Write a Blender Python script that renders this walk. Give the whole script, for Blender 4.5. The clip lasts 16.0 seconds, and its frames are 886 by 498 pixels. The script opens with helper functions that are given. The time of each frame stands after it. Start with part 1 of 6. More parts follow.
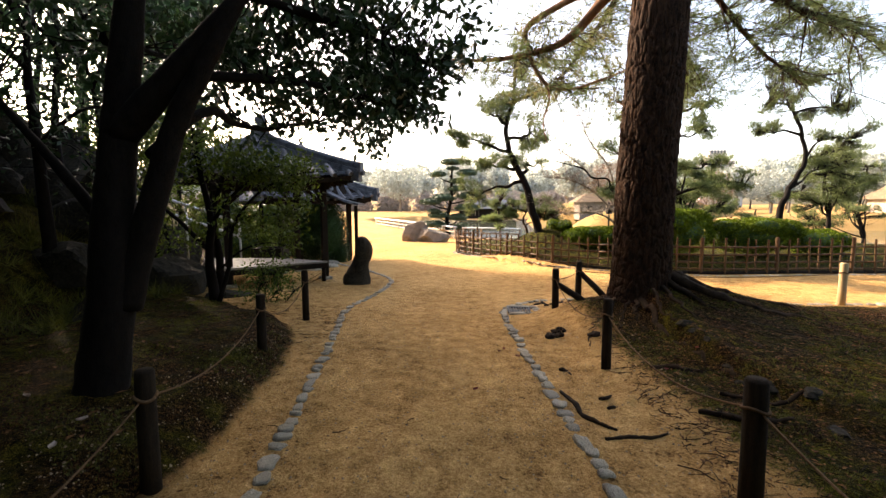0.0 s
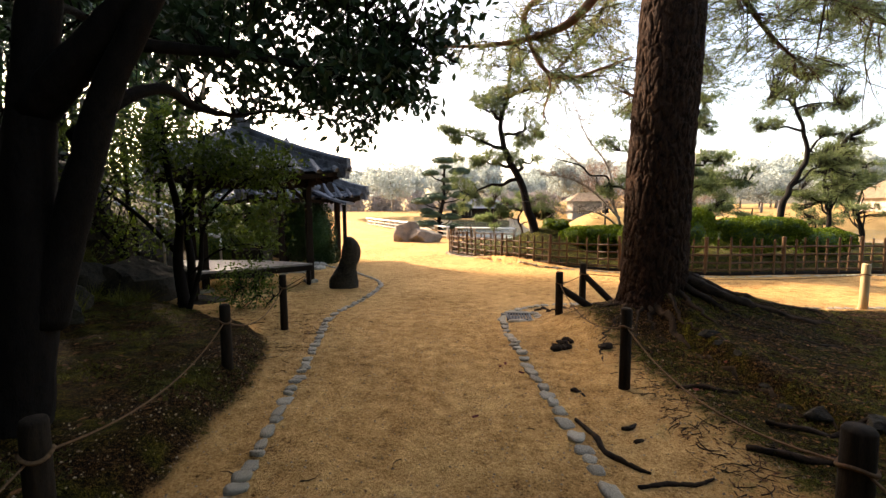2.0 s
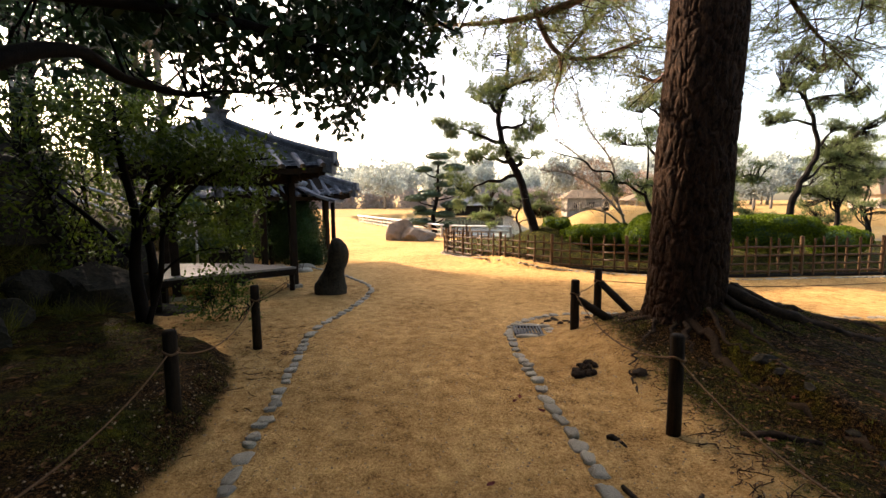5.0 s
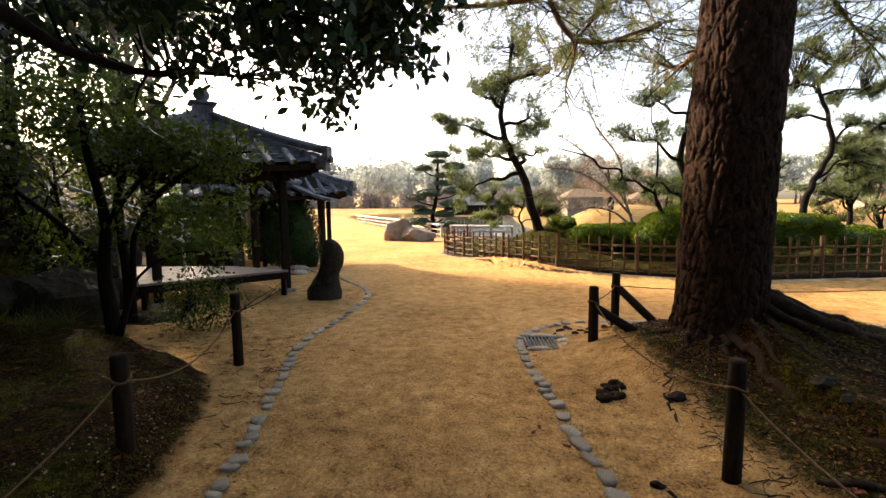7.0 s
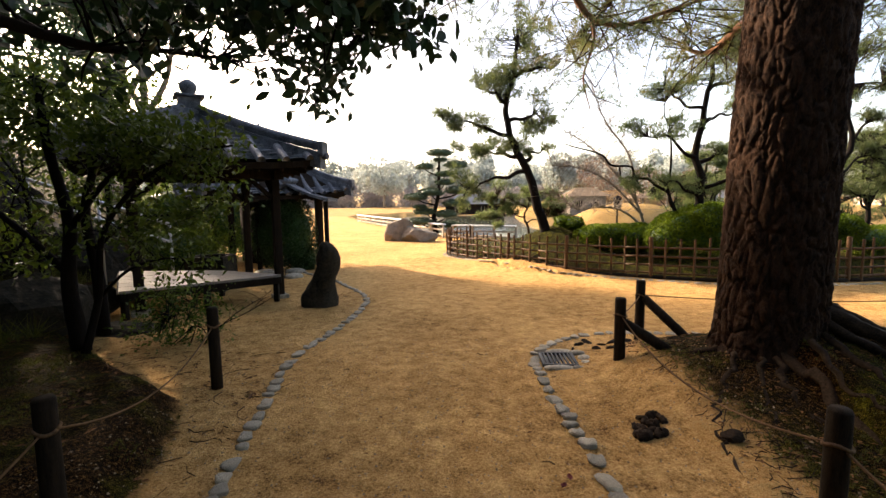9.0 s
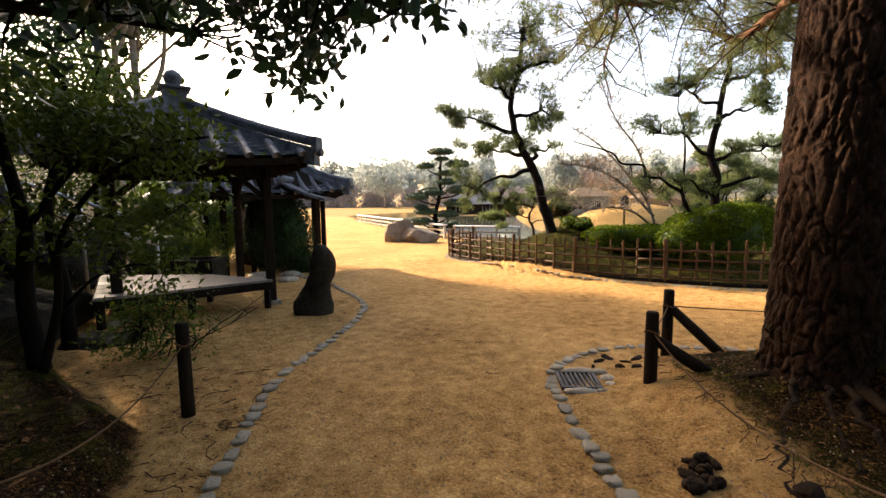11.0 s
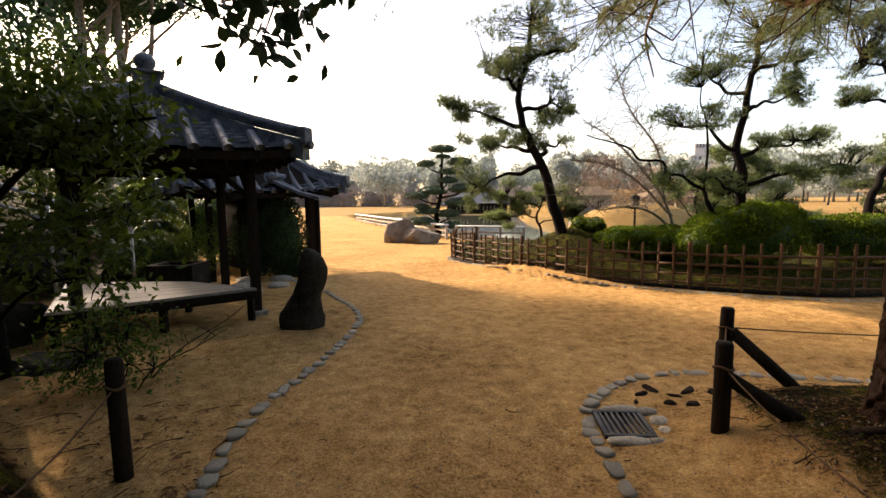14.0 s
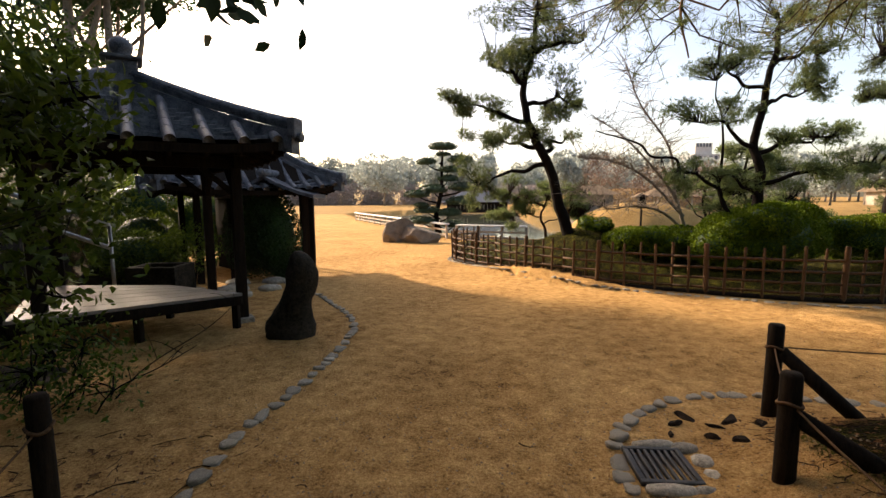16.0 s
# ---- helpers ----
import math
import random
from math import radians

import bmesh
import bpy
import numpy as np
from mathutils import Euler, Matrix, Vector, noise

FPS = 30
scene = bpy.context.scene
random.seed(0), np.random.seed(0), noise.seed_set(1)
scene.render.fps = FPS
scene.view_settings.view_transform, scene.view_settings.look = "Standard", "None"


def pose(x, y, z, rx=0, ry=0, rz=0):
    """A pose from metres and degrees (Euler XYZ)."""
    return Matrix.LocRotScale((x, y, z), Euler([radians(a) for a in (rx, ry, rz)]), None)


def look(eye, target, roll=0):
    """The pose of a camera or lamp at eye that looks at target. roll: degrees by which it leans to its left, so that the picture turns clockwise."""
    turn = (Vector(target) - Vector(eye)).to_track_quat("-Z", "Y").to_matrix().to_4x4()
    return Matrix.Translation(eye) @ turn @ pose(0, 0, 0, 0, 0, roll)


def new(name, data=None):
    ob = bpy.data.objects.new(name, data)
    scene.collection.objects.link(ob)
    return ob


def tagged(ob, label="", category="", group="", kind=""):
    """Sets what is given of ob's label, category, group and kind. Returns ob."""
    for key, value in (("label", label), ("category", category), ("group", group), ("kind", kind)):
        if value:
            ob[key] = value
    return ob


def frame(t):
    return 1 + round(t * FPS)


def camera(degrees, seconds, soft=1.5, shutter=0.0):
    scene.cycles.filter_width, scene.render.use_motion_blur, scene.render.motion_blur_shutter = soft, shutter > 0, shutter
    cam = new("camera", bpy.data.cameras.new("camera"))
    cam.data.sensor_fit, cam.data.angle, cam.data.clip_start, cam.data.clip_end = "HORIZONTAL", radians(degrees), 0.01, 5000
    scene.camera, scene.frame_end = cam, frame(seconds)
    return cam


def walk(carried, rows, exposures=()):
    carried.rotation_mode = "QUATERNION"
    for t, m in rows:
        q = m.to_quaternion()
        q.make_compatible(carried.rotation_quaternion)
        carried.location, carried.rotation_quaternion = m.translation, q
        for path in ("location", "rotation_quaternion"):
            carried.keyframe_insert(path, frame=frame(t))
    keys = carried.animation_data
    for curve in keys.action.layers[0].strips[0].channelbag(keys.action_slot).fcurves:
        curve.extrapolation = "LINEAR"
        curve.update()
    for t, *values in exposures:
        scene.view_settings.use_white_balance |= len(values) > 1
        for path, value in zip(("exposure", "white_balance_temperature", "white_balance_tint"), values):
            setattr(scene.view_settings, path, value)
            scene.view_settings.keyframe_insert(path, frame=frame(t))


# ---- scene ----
cam = camera(89.5, 16.0)
PATH = [
    (0, (0.403, -0.139, 1.486), (0.248, 1.846, 1.292), -0.3),
    (0.5, (0.387, 0.016, 1.459), (0.24, 2.001, 1.267), -0.3),
    (1, (0.372, 0.165, 1.448), (0.232, 2.151, 1.255), -0.2),
    (1.5, (0.361, 0.313, 1.453), (0.23, 2.299, 1.259), -0.3),
    (2, (0.351, 0.447, 1.448), (0.23, 2.434, 1.254), -0.4),
    (2.5, (0.339, 0.58, 1.434), (0.226, 2.567, 1.239), -0.3),
    (3, (0.327, 0.722, 1.425), (0.223, 2.71, 1.229), -0.3),
    (3.5, (0.311, 0.86, 1.441), (0.213, 2.848, 1.243), -0.4),
    (4, (0.287, 0.981, 1.465), (0.193, 2.969, 1.263), -0.4),
    (6.5, (0.188, 1.637, 1.464), (0.103, 3.624, 1.255), -0.6),
    (7, (0.173, 1.769, 1.446), (0.088, 3.757, 1.237), -0.6),
    (7.5, (0.154, 1.911, 1.441), (0.068, 3.898, 1.231), -0.6),
    (8, (0.135, 2.045, 1.454), (0.049, 4.032, 1.243), -0.6),
    (8.5, (0.122, 2.174, 1.464), (0.033, 4.161, 1.252), -0.6),
    (9, (0.102, 2.316, 1.458), (0.013, 4.303, 1.245), -0.7),
    (11.5, (0.022, 2.968, 1.45), (-0.07, 4.955, 1.238), -0.6),
    (12, (0.003, 3.105, 1.441), (-0.088, 5.092, 1.23), -0.6),
    (12.5, (-0.011, 3.235, 1.456), (-0.103, 5.222, 1.244), -0.6),
    (13, (-0.032, 3.365, 1.466), (-0.124, 5.351, 1.252), -0.6),
    (13.5, (-0.05, 3.494, 1.461), (-0.142, 5.481, 1.246), -0.6),
    (14, (-0.069, 3.623, 1.449), (-0.161, 5.609, 1.233), -0.6),
    (14.5, (-0.086, 3.754, 1.449), (-0.176, 5.741, 1.232), -0.5),
    (15, (-0.097, 3.878, 1.463), (-0.187, 5.863, 1.242), -0.4),
    (15.5, (-0.109, 4.0, 1.459), (-0.197, 5.985, 1.236), -0.4),
    (16, (-0.118, 4.128, 1.445), (-0.208, 6.113, 1.223), -0.4),
]
walk(cam, [(t, look(eye, target, roll)) for t, eye, target, roll in PATH], [(0, 2.28, 7400, 17), (4, 2.1, 7400, 17), (9, 1.95, 7400, 17), (12, 1.74, 7400, 17), (16, 1.28, 7400, 17)])

# ---------------------------------------------------------------- light
SUN_AZ, SUN_EL = radians(-50), radians(27)
world = bpy.data.worlds.new("sky")
scene.world = world
world.use_nodes = True
wn = world.node_tree.nodes
sky = wn.new("ShaderNodeTexSky")
sky.sky_type = "NISHITA"
sky.sun_disc = False
sky.sun_elevation, sky.sun_rotation = SUN_EL, SUN_AZ
sky.air_density, sky.dust_density, sky.ozone_density = 1.0, 3.0, 0.3
wn["Background"].inputs["Strength"].default_value = 0.15
world.node_tree.links.new(sky.outputs[0], wn["Background"].inputs["Color"])
sun_vec = Vector((math.sin(SUN_AZ) * math.cos(SUN_EL), math.cos(SUN_AZ) * math.cos(SUN_EL), math.sin(SUN_EL)))
sun = new("sun", bpy.data.lights.new("sun", "SUN"))
sun.data.energy, sun.data.angle, sun.data.color = 4.5, radians(1.8), (1.0, 0.88, 0.72)
sun.matrix_world = look(sun_vec * 60, (0, 0, 0))

# ---------------------------------------------------------------- materials


def nd(m, kind, **inputs):
    n = m.node_tree.nodes.new(kind)
    for key, value in inputs.items():
        n.inputs[key.replace("_", " ")].default_value = value
    return n


def ramp(m, fac, stops):
    r = m.node_tree.nodes.new("ShaderNodeValToRGB")
    els = r.color_ramp.elements
    while len(els) < len(stops):
        els.new(0.5)
    for e, (p, c) in zip(els, stops):
        e.position, e.color = p, (*c, 1)
    m.node_tree.links.new(fac, r.inputs["Fac"])
    return r.outputs["Color"]


def material(name, dark, light, rough=0.8, scale=8.0, fine=60.0, bump=0.3, depth=0.01, stretch=(1, 1, 1), metal=0.0, spec=0.4, vary=0.25, through_light=0.0):
    """Two-scale noise between a dark and a light colour, with bump; vary: difference from object to object and piece to piece."""
    m = bpy.data.materials.new(name)
    m.use_nodes = True
    link = m.node_tree.links.new
    b = m.node_tree.nodes["Principled BSDF"]
    co = nd(m, "ShaderNodeTexCoord")
    mp = nd(m, "ShaderNodeMapping", Scale=stretch)
    link(co.outputs["Object"], mp.inputs["Vector"])
    n1 = nd(m, "ShaderNodeTexNoise", Scale=scale, Detail=5.0, Roughness=0.6)
    n2 = nd(m, "ShaderNodeTexNoise", Scale=fine, Detail=3.0, Roughness=0.7)
    for n in (n1, n2):
        link(mp.outputs["Vector"], n.inputs["Vector"])
    mix = nd(m, "ShaderNodeMath")
    mix.operation = "MULTIPLY_ADD"
    mix.inputs[1].default_value = 0.45
    link(n2.outputs["Fac"], mix.inputs[0])
    half = nd(m, "ShaderNodeMath")
    half.operation = "MULTIPLY"
    half.inputs[1].default_value = 0.55
    link(n1.outputs["Fac"], half.inputs[0])
    link(half.outputs[0], mix.inputs[2])
    col = ramp(m, mix.outputs[0], [(0.36, dark), (0.64, light)])
    if vary:
        oi, geo = nd(m, "ShaderNodeObjectInfo"), nd(m, "ShaderNodeNewGeometry")
        add = nd(m, "ShaderNodeMath")
        link(oi.outputs["Random"], add.inputs[0])
        link(geo.outputs["Random Per Island"], add.inputs[1])
        mr = nd(m, "ShaderNodeMapRange")
        mr.inputs["From Max"].default_value = 2.0
        mr.inputs["To Min"].default_value, mr.inputs["To Max"].default_value = 1 - vary, 1 + vary
        link(add.outputs[0], mr.inputs["Value"])
        hs = nd(m, "ShaderNodeHueSaturation")
        link(mr.outputs[0], hs.inputs["Value"])
        link(col, hs.inputs["Color"])
        col = hs.outputs["Color"]
    link(col, b.inputs["Base Color"])
    rr = nd(m, "ShaderNodeMapRange")
    rr.inputs["To Min"].default_value, rr.inputs["To Max"].default_value = max(0.05, rough - 0.12), min(1, rough + 0.12)
    link(n1.outputs["Fac"], rr.inputs["Value"])
    link(rr.outputs[0], b.inputs["Roughness"])
    b.inputs["Metallic"].default_value = metal
    b.inputs["Specular IOR Level"].default_value = spec
    if bump:
        bp = nd(m, "ShaderNodeBump", Strength=bump, Distance=depth)
        link(mix.outputs[0], bp.inputs["Height"])
        link(bp.outputs[0], b.inputs["Normal"])
    if through_light:
        out = m.node_tree.nodes["Material Output"]
        tr = nd(m, "ShaderNodeBsdfTranslucent")
        link(col, tr.inputs["Color"])
        ms = nd(m, "ShaderNodeMixShader", Fac=through_light)
        link(b.outputs[0], ms.inputs[1])
        link(tr.outputs[0], ms.inputs[2])
        link(ms.outputs[0], out.inputs["Surface"])
    return m


M = dict(
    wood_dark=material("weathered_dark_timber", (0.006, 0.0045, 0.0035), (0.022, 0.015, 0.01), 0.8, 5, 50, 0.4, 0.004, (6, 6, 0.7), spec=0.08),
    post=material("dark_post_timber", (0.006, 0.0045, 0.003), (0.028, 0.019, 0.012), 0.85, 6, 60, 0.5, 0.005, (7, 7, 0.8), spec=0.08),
    # lit copy of the post timber, with the sunlight put into its colour
    post_sunlit=material("sunlit_post_timber", (0.25, 0.17, 0.08), (0.42, 0.3, 0.15), 0.8, 6, 60, 0.4, 0.004, (7, 7, 0.8)),
    deck=material("worn_grey_deck_boards", (0.14, 0.125, 0.11), (0.27, 0.245, 0.215), 0.42, 3, 40, 0.25, 0.002, (1, 7, 1), spec=0.5),
    bamboo=material("weathered_bamboo", (0.022, 0.012, 0.007), (0.13, 0.072, 0.036), 0.55, 5, 40, 0.2, 0.002, (4, 4, 1), spec=0.08),
    twine=material("dark_palm_twine", (0.02, 0.015, 0.012), (0.05, 0.04, 0.03), 0.9, 60, 200, 0.5, 0.003, spec=0.08),
    rope=material("brown_rope", (0.07, 0.038, 0.02), (0.17, 0.1, 0.05), 0.9, 60, 220, 0.6, 0.003, spec=0.08),
    tile=material("grey_roof_tile", (0.012, 0.015, 0.02), (0.17, 0.185, 0.21), 0.5, 7, 60, 0.3, 0.003, spec=0.3, vary=0.45),
    stone=material("river_stone", (0.1, 0.085, 0.064), (0.38, 0.33, 0.25), 0.8, 14, 90, 0.8, 0.01, vary=0.55, spec=0.15),
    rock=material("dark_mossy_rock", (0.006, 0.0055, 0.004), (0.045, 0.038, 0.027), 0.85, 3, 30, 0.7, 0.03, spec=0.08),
    rock_warm=material("pale_brown_rock", (0.1, 0.075, 0.052), (0.27, 0.21, 0.15), 0.85, 3, 30, 0.7, 0.03),
    iron=material("rusty_cast_iron", (0.03, 0.03, 0.03), (0.09, 0.08, 0.07), 0.6, 20, 90, 0.3, 0.002, metal=0.6),
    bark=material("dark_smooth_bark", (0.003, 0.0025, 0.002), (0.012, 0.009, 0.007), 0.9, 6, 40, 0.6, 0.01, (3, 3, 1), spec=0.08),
    bark_pine=material("plated_pine_bark", (0.003, 0.002, 0.0015), (0.058, 0.03, 0.017), 0.95, 9, 45, 1.0, 0.02, (2, 2, 1), spec=0.08),
    bark_red=material("red_pine_branch_bark", (0.1, 0.05, 0.03), (0.3, 0.16, 0.09), 0.9, 9, 60, 0.7, 0.01, spec=0.08),
    bark_grey=material("grey_bare_bark", (0.11, 0.09, 0.075), (0.25, 0.21, 0.17), 0.9, 6, 50, 0.5, 0.01, (3, 3, 1), spec=0.08),
    root=material("grey_brown_root", (0.005, 0.003, 0.002), (0.042, 0.026, 0.015), 0.9, 9, 70, 0.6, 0.008, spec=0.08),
    leaf=material("glossy_evergreen_leaf", (0.008, 0.024, 0.009), (0.026, 0.055, 0.018), 0.5, 3, 30, 0, spec=0.25, vary=0.45, through_light=0.15),
    leaf_shrub=material("fresh_shrub_leaf", (0.03, 0.06, 0.006), (0.13, 0.18, 0.02), 0.55, 3, 30, 0, vary=0.45, through_light=0.35, spec=0.2),
    leaf_hedge=material("clipped_hedge_leaf", (0.025, 0.055, 0.003), (0.15, 0.205, 0.01), 0.6, 3, 30, 0, vary=0.5, through_light=0.25, spec=0.1),
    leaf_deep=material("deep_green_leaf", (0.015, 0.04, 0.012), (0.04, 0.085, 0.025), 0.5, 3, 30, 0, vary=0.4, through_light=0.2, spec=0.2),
    needle=material("pine_needle", (0.055, 0.085, 0.025), (0.15, 0.18, 0.055), 0.5, 2, 20, 0, vary=0.4, through_light=0.5),
    needle_garden=material("garden_pine_needle", (0.045, 0.075, 0.02), (0.13, 0.165, 0.05), 0.5, 2, 20, 0, vary=0.4, through_light=0.4),
    needle_warm=material("yellowing_pine_needle", (0.11, 0.115, 0.03), (0.24, 0.21, 0.055), 0.5, 2, 20, 0, vary=0.4, through_light=0.4),
    needle_dark=material("dark_pine_needle", (0.02, 0.045, 0.025), (0.05, 0.085, 0.04), 0.55, 2, 20, 0, vary=0.35, through_light=0.15),
    twig=material("bare_russet_twig", (0.17, 0.1, 0.065), (0.32, 0.2, 0.13), 0.9, 3, 30, 0, vary=0.3),
    # distance haze is put into the pale base colours of these two
    wood_far=material("haze_tinted_woodland_leaf", (0.29, 0.32, 0.29), (0.4, 0.44, 0.4), 0.8, 0.3, 2, 0, vary=0.3, through_light=0.3),
    wood_bare=material("haze_tinted_bare_wood", (0.3, 0.26, 0.25), (0.4, 0.35, 0.33), 0.9, 0.3, 2, 0, vary=0.25, through_light=0.2),
    plaster=material("pale_plaster", (0.5, 0.46, 0.4), (0.65, 0.6, 0.52), 0.9, 2, 30, 0.1, 0.002),
    rail_white=material("bleached_rail_timber", (0.6, 0.58, 0.54), (0.8, 0.78, 0.74), 0.6, 3, 30, 0.15, 0.003),
    rail_post=material("grey_rail_post", (0.25, 0.2, 0.15), (0.42, 0.35, 0.27), 0.8, 3, 30, 0.2, 0.003),
    thatch=material("brown_thatch", (0.09, 0.062, 0.04), (0.2, 0.145, 0.095), 0.95, 2, 30, 0.6, 0.03, spec=0.08),
    litter=material("fallen_leaf", (0.05, 0.022, 0.008), (0.22, 0.1, 0.036), 0.8, 20, 90, 0.2, 0.002, vary=0.5, spec=0.08),
    litter_pale=material("pale_fallen_petal", (0.3, 0.21, 0.16), (0.5, 0.4, 0.32), 0.7, 20, 90, 0.2, 0.002, vary=0.2),
    steel=material("galvanised_handrail", (0.4, 0.4, 0.39), (0.6, 0.6, 0.58), 0.4, 10, 80, 0.1, 0.001, metal=0.7),
    concrete=material("grey_block", (0.13, 0.12, 0.1), (0.27, 0.25, 0.22), 0.85, 6, 50, 0.3, 0.004, spec=0.08),
    cloth_red=material("red_cloth", (0.5, 0.04, 0.04), (0.7, 0.08, 0.07), 0.8, 6, 50, 0.1, 0.002),
    far_wall=material("far_pale_wall", (0.35, 0.33, 0.32), (0.5, 0.48, 0.46), 0.9, 0.2, 2, 0),
)


def ground_material():
    """Raked sand, moss with litter, and dry lawn, mixed by the sheet's own moss and lawn layers with ragged borders."""
    m = bpy.data.materials.new("garden_ground")
    m.use_nodes = True
    link = m.node_tree.links.new
    b = m.node_tree.nodes["Principled BSDF"]
    co = nd(m, "ShaderNodeTexCoord")

    def tex(scale, detail=5.0, rough=0.6):
        n = nd(m, "ShaderNodeTexNoise", Scale=scale, Detail=detail, Roughness=rough)
        link(co.outputs["Object"], n.inputs["Vector"])
        return n.outputs["Fac"]

    def math2(op, a, c):
        n = nd(m, "ShaderNodeMath")
        n.operation = op
        for i, v in enumerate((a, c)):
            if isinstance(v, float):
                n.inputs[i].default_value = v
            else:
                link(v, n.inputs[i])
        return n.outputs[0]

    def blend(fac, a, c):
        n = nd(m, "ShaderNodeMix")
        n.data_type = "RGBA"
        link(fac, n.inputs["Factor"])
        link(a, n.inputs["A"])
        link(c, n.inputs["B"])
        return n.outputs["Result"]

    big, mid, fine, grit = tex(0.7), tex(7.0), tex(45.0, 4.0, 0.7), tex(190.0, 2.0, 0.7)
    s = math2("ADD", math2("MULTIPLY", big, 0.14), math2("ADD", math2("MULTIPLY", mid, 0.26), math2("ADD", math2("MULTIPLY", fine, 0.34), math2("MULTIPLY", grit, 0.26))))
    # the darkest stop gives specks and also paints shade into small pits
    sand = ramp(m, s, [(0.4, (0.08, 0.036, 0.009)), (0.455, (0.34, 0.183, 0.062)), (0.53, (0.51, 0.297, 0.108)), (0.6, (0.74, 0.47, 0.2))])
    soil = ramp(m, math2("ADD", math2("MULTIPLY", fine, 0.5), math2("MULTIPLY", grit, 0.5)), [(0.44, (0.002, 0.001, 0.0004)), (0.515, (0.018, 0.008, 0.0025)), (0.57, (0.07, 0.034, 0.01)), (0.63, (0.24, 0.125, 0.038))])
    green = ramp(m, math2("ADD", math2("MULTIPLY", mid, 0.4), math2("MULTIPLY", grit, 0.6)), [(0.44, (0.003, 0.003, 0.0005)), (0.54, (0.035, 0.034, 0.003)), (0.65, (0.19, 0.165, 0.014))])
    grass = ramp(m, math2("ADD", math2("MULTIPLY", big, 0.5), math2("MULTIPLY", fine, 0.5)), [(0.35, (0.21, 0.125, 0.045)), (0.65, (0.37, 0.235, 0.09))])
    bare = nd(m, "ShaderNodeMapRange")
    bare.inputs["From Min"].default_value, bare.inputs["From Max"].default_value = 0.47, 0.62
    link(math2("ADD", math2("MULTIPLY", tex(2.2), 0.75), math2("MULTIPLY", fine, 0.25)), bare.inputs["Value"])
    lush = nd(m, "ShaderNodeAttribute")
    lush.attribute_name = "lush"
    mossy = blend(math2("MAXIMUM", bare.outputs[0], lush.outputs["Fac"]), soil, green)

    def layer(name):
        a = nd(m, "ShaderNodeAttribute")
        a.attribute_name = name
        r = nd(m, "ShaderNodeMapRange")
        r.inputs["From Min"].default_value, r.inputs["From Max"].default_value = 0.36, 0.64
        link(math2("ADD", a.outputs["Fac"], math2("MULTIPLY", math2("SUBTRACT", math2("ADD", math2("MULTIPLY", mid, 0.55), math2("MULTIPLY", fine, 0.45)), 0.5), 1.5)), r.inputs["Value"])
        return r.outputs[0]

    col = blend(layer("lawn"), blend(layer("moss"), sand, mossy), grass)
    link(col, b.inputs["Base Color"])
    b.inputs["Roughness"].default_value = 0.95
    b.inputs["Specular IOR Level"].default_value = 0.04
    prints = nd(m, "ShaderNodeTexVoronoi", Scale=6.0)
    prints.feature = "SMOOTH_F1"
    warp = nd(m, "ShaderNodeTexNoise", Scale=3.0)
    link(co.outputs["Object"], warp.inputs["Vector"])
    wv = nd(m, "ShaderNodeMix")
    wv.data_type = "RGBA"
    wv.inputs["Factor"].default_value = 0.25
    link(co.outputs["Object"], wv.inputs["A"])
    link(warp.outputs["Color"], wv.inputs["B"])
    link(wv.outputs["Result"], prints.inputs["Vector"])
    h = math2("ADD", math2("MULTIPLY", prints.outputs["Distance"], 0.35), math2("ADD", math2("MULTIPLY", mid, 0.7), math2("ADD", math2("MULTIPLY", fine, 0.35), math2("MULTIPLY", grit, 0.15))))
    bp = nd(m, "ShaderNodeBump", Strength=1.0, Distance=0.07)
    link(h, bp.inputs["Height"])
    link(bp.outputs[0], b.inputs["Normal"])
    return m


def water_material():
    m = bpy.data.materials.new("still_pond_water")
    m.use_nodes = True
    b = m.node_tree.nodes["Principled BSDF"]
    b.inputs["Base Color"].default_value = (0.06, 0.07, 0.05, 1)
    b.inputs["Roughness"].default_value = 0.06
    co = nd(m, "ShaderNodeTexCoord")
    n = nd(m, "ShaderNodeTexNoise", Scale=1.4, Detail=3.0)
    m.node_tree.links.new(co.outputs["Object"], n.inputs["Vector"])
    bp = nd(m, "ShaderNodeBump", Strength=0.12, Distance=0.03)
    m.node_tree.links.new(n.outputs["Fac"], bp.inputs["Height"])
    m.node_tree.links.new(bp.outputs[0], b.inputs["Normal"])
    return m


M["ground"], M["water"] = ground_material(), water_material()

# ---------------------------------------------------------------- building helpers


def thing(name, place, label, category, group="", rz=0.0, kind=""):
    e = new(name)
    e.matrix_world = pose(*place, 0, 0, rz)
    e.empty_display_size = 0.1
    return tagged(e, label, category, group, kind)


def obj(name, mesh, mat, parent=None, label="", smooth=True):
    if isinstance(mesh, bmesh.types.BMesh):
        me = bpy.data.meshes.new(name)
        mesh.to_mesh(me)
        mesh.free()
    else:
        me = mesh
    if not me.materials:
        me.materials.append(mat)
    if smooth:
        me.polygons.foreach_set("use_smooth", [True] * len(me.polygons))
    ob = new(name, me)
    if parent:
        ob.parent = parent
    if label:
        ob["label"] = label
    return ob


def part(name, mesh, mat, parent, label="", smooth=True):
    return obj(name, mesh, mat, parent, label, smooth)


def pieces(verts, faces, name="mesh"):
    me = bpy.data.meshes.new(name)
    me.from_pydata([tuple(v) for v in verts], [], faces)
    me.update()
    return me


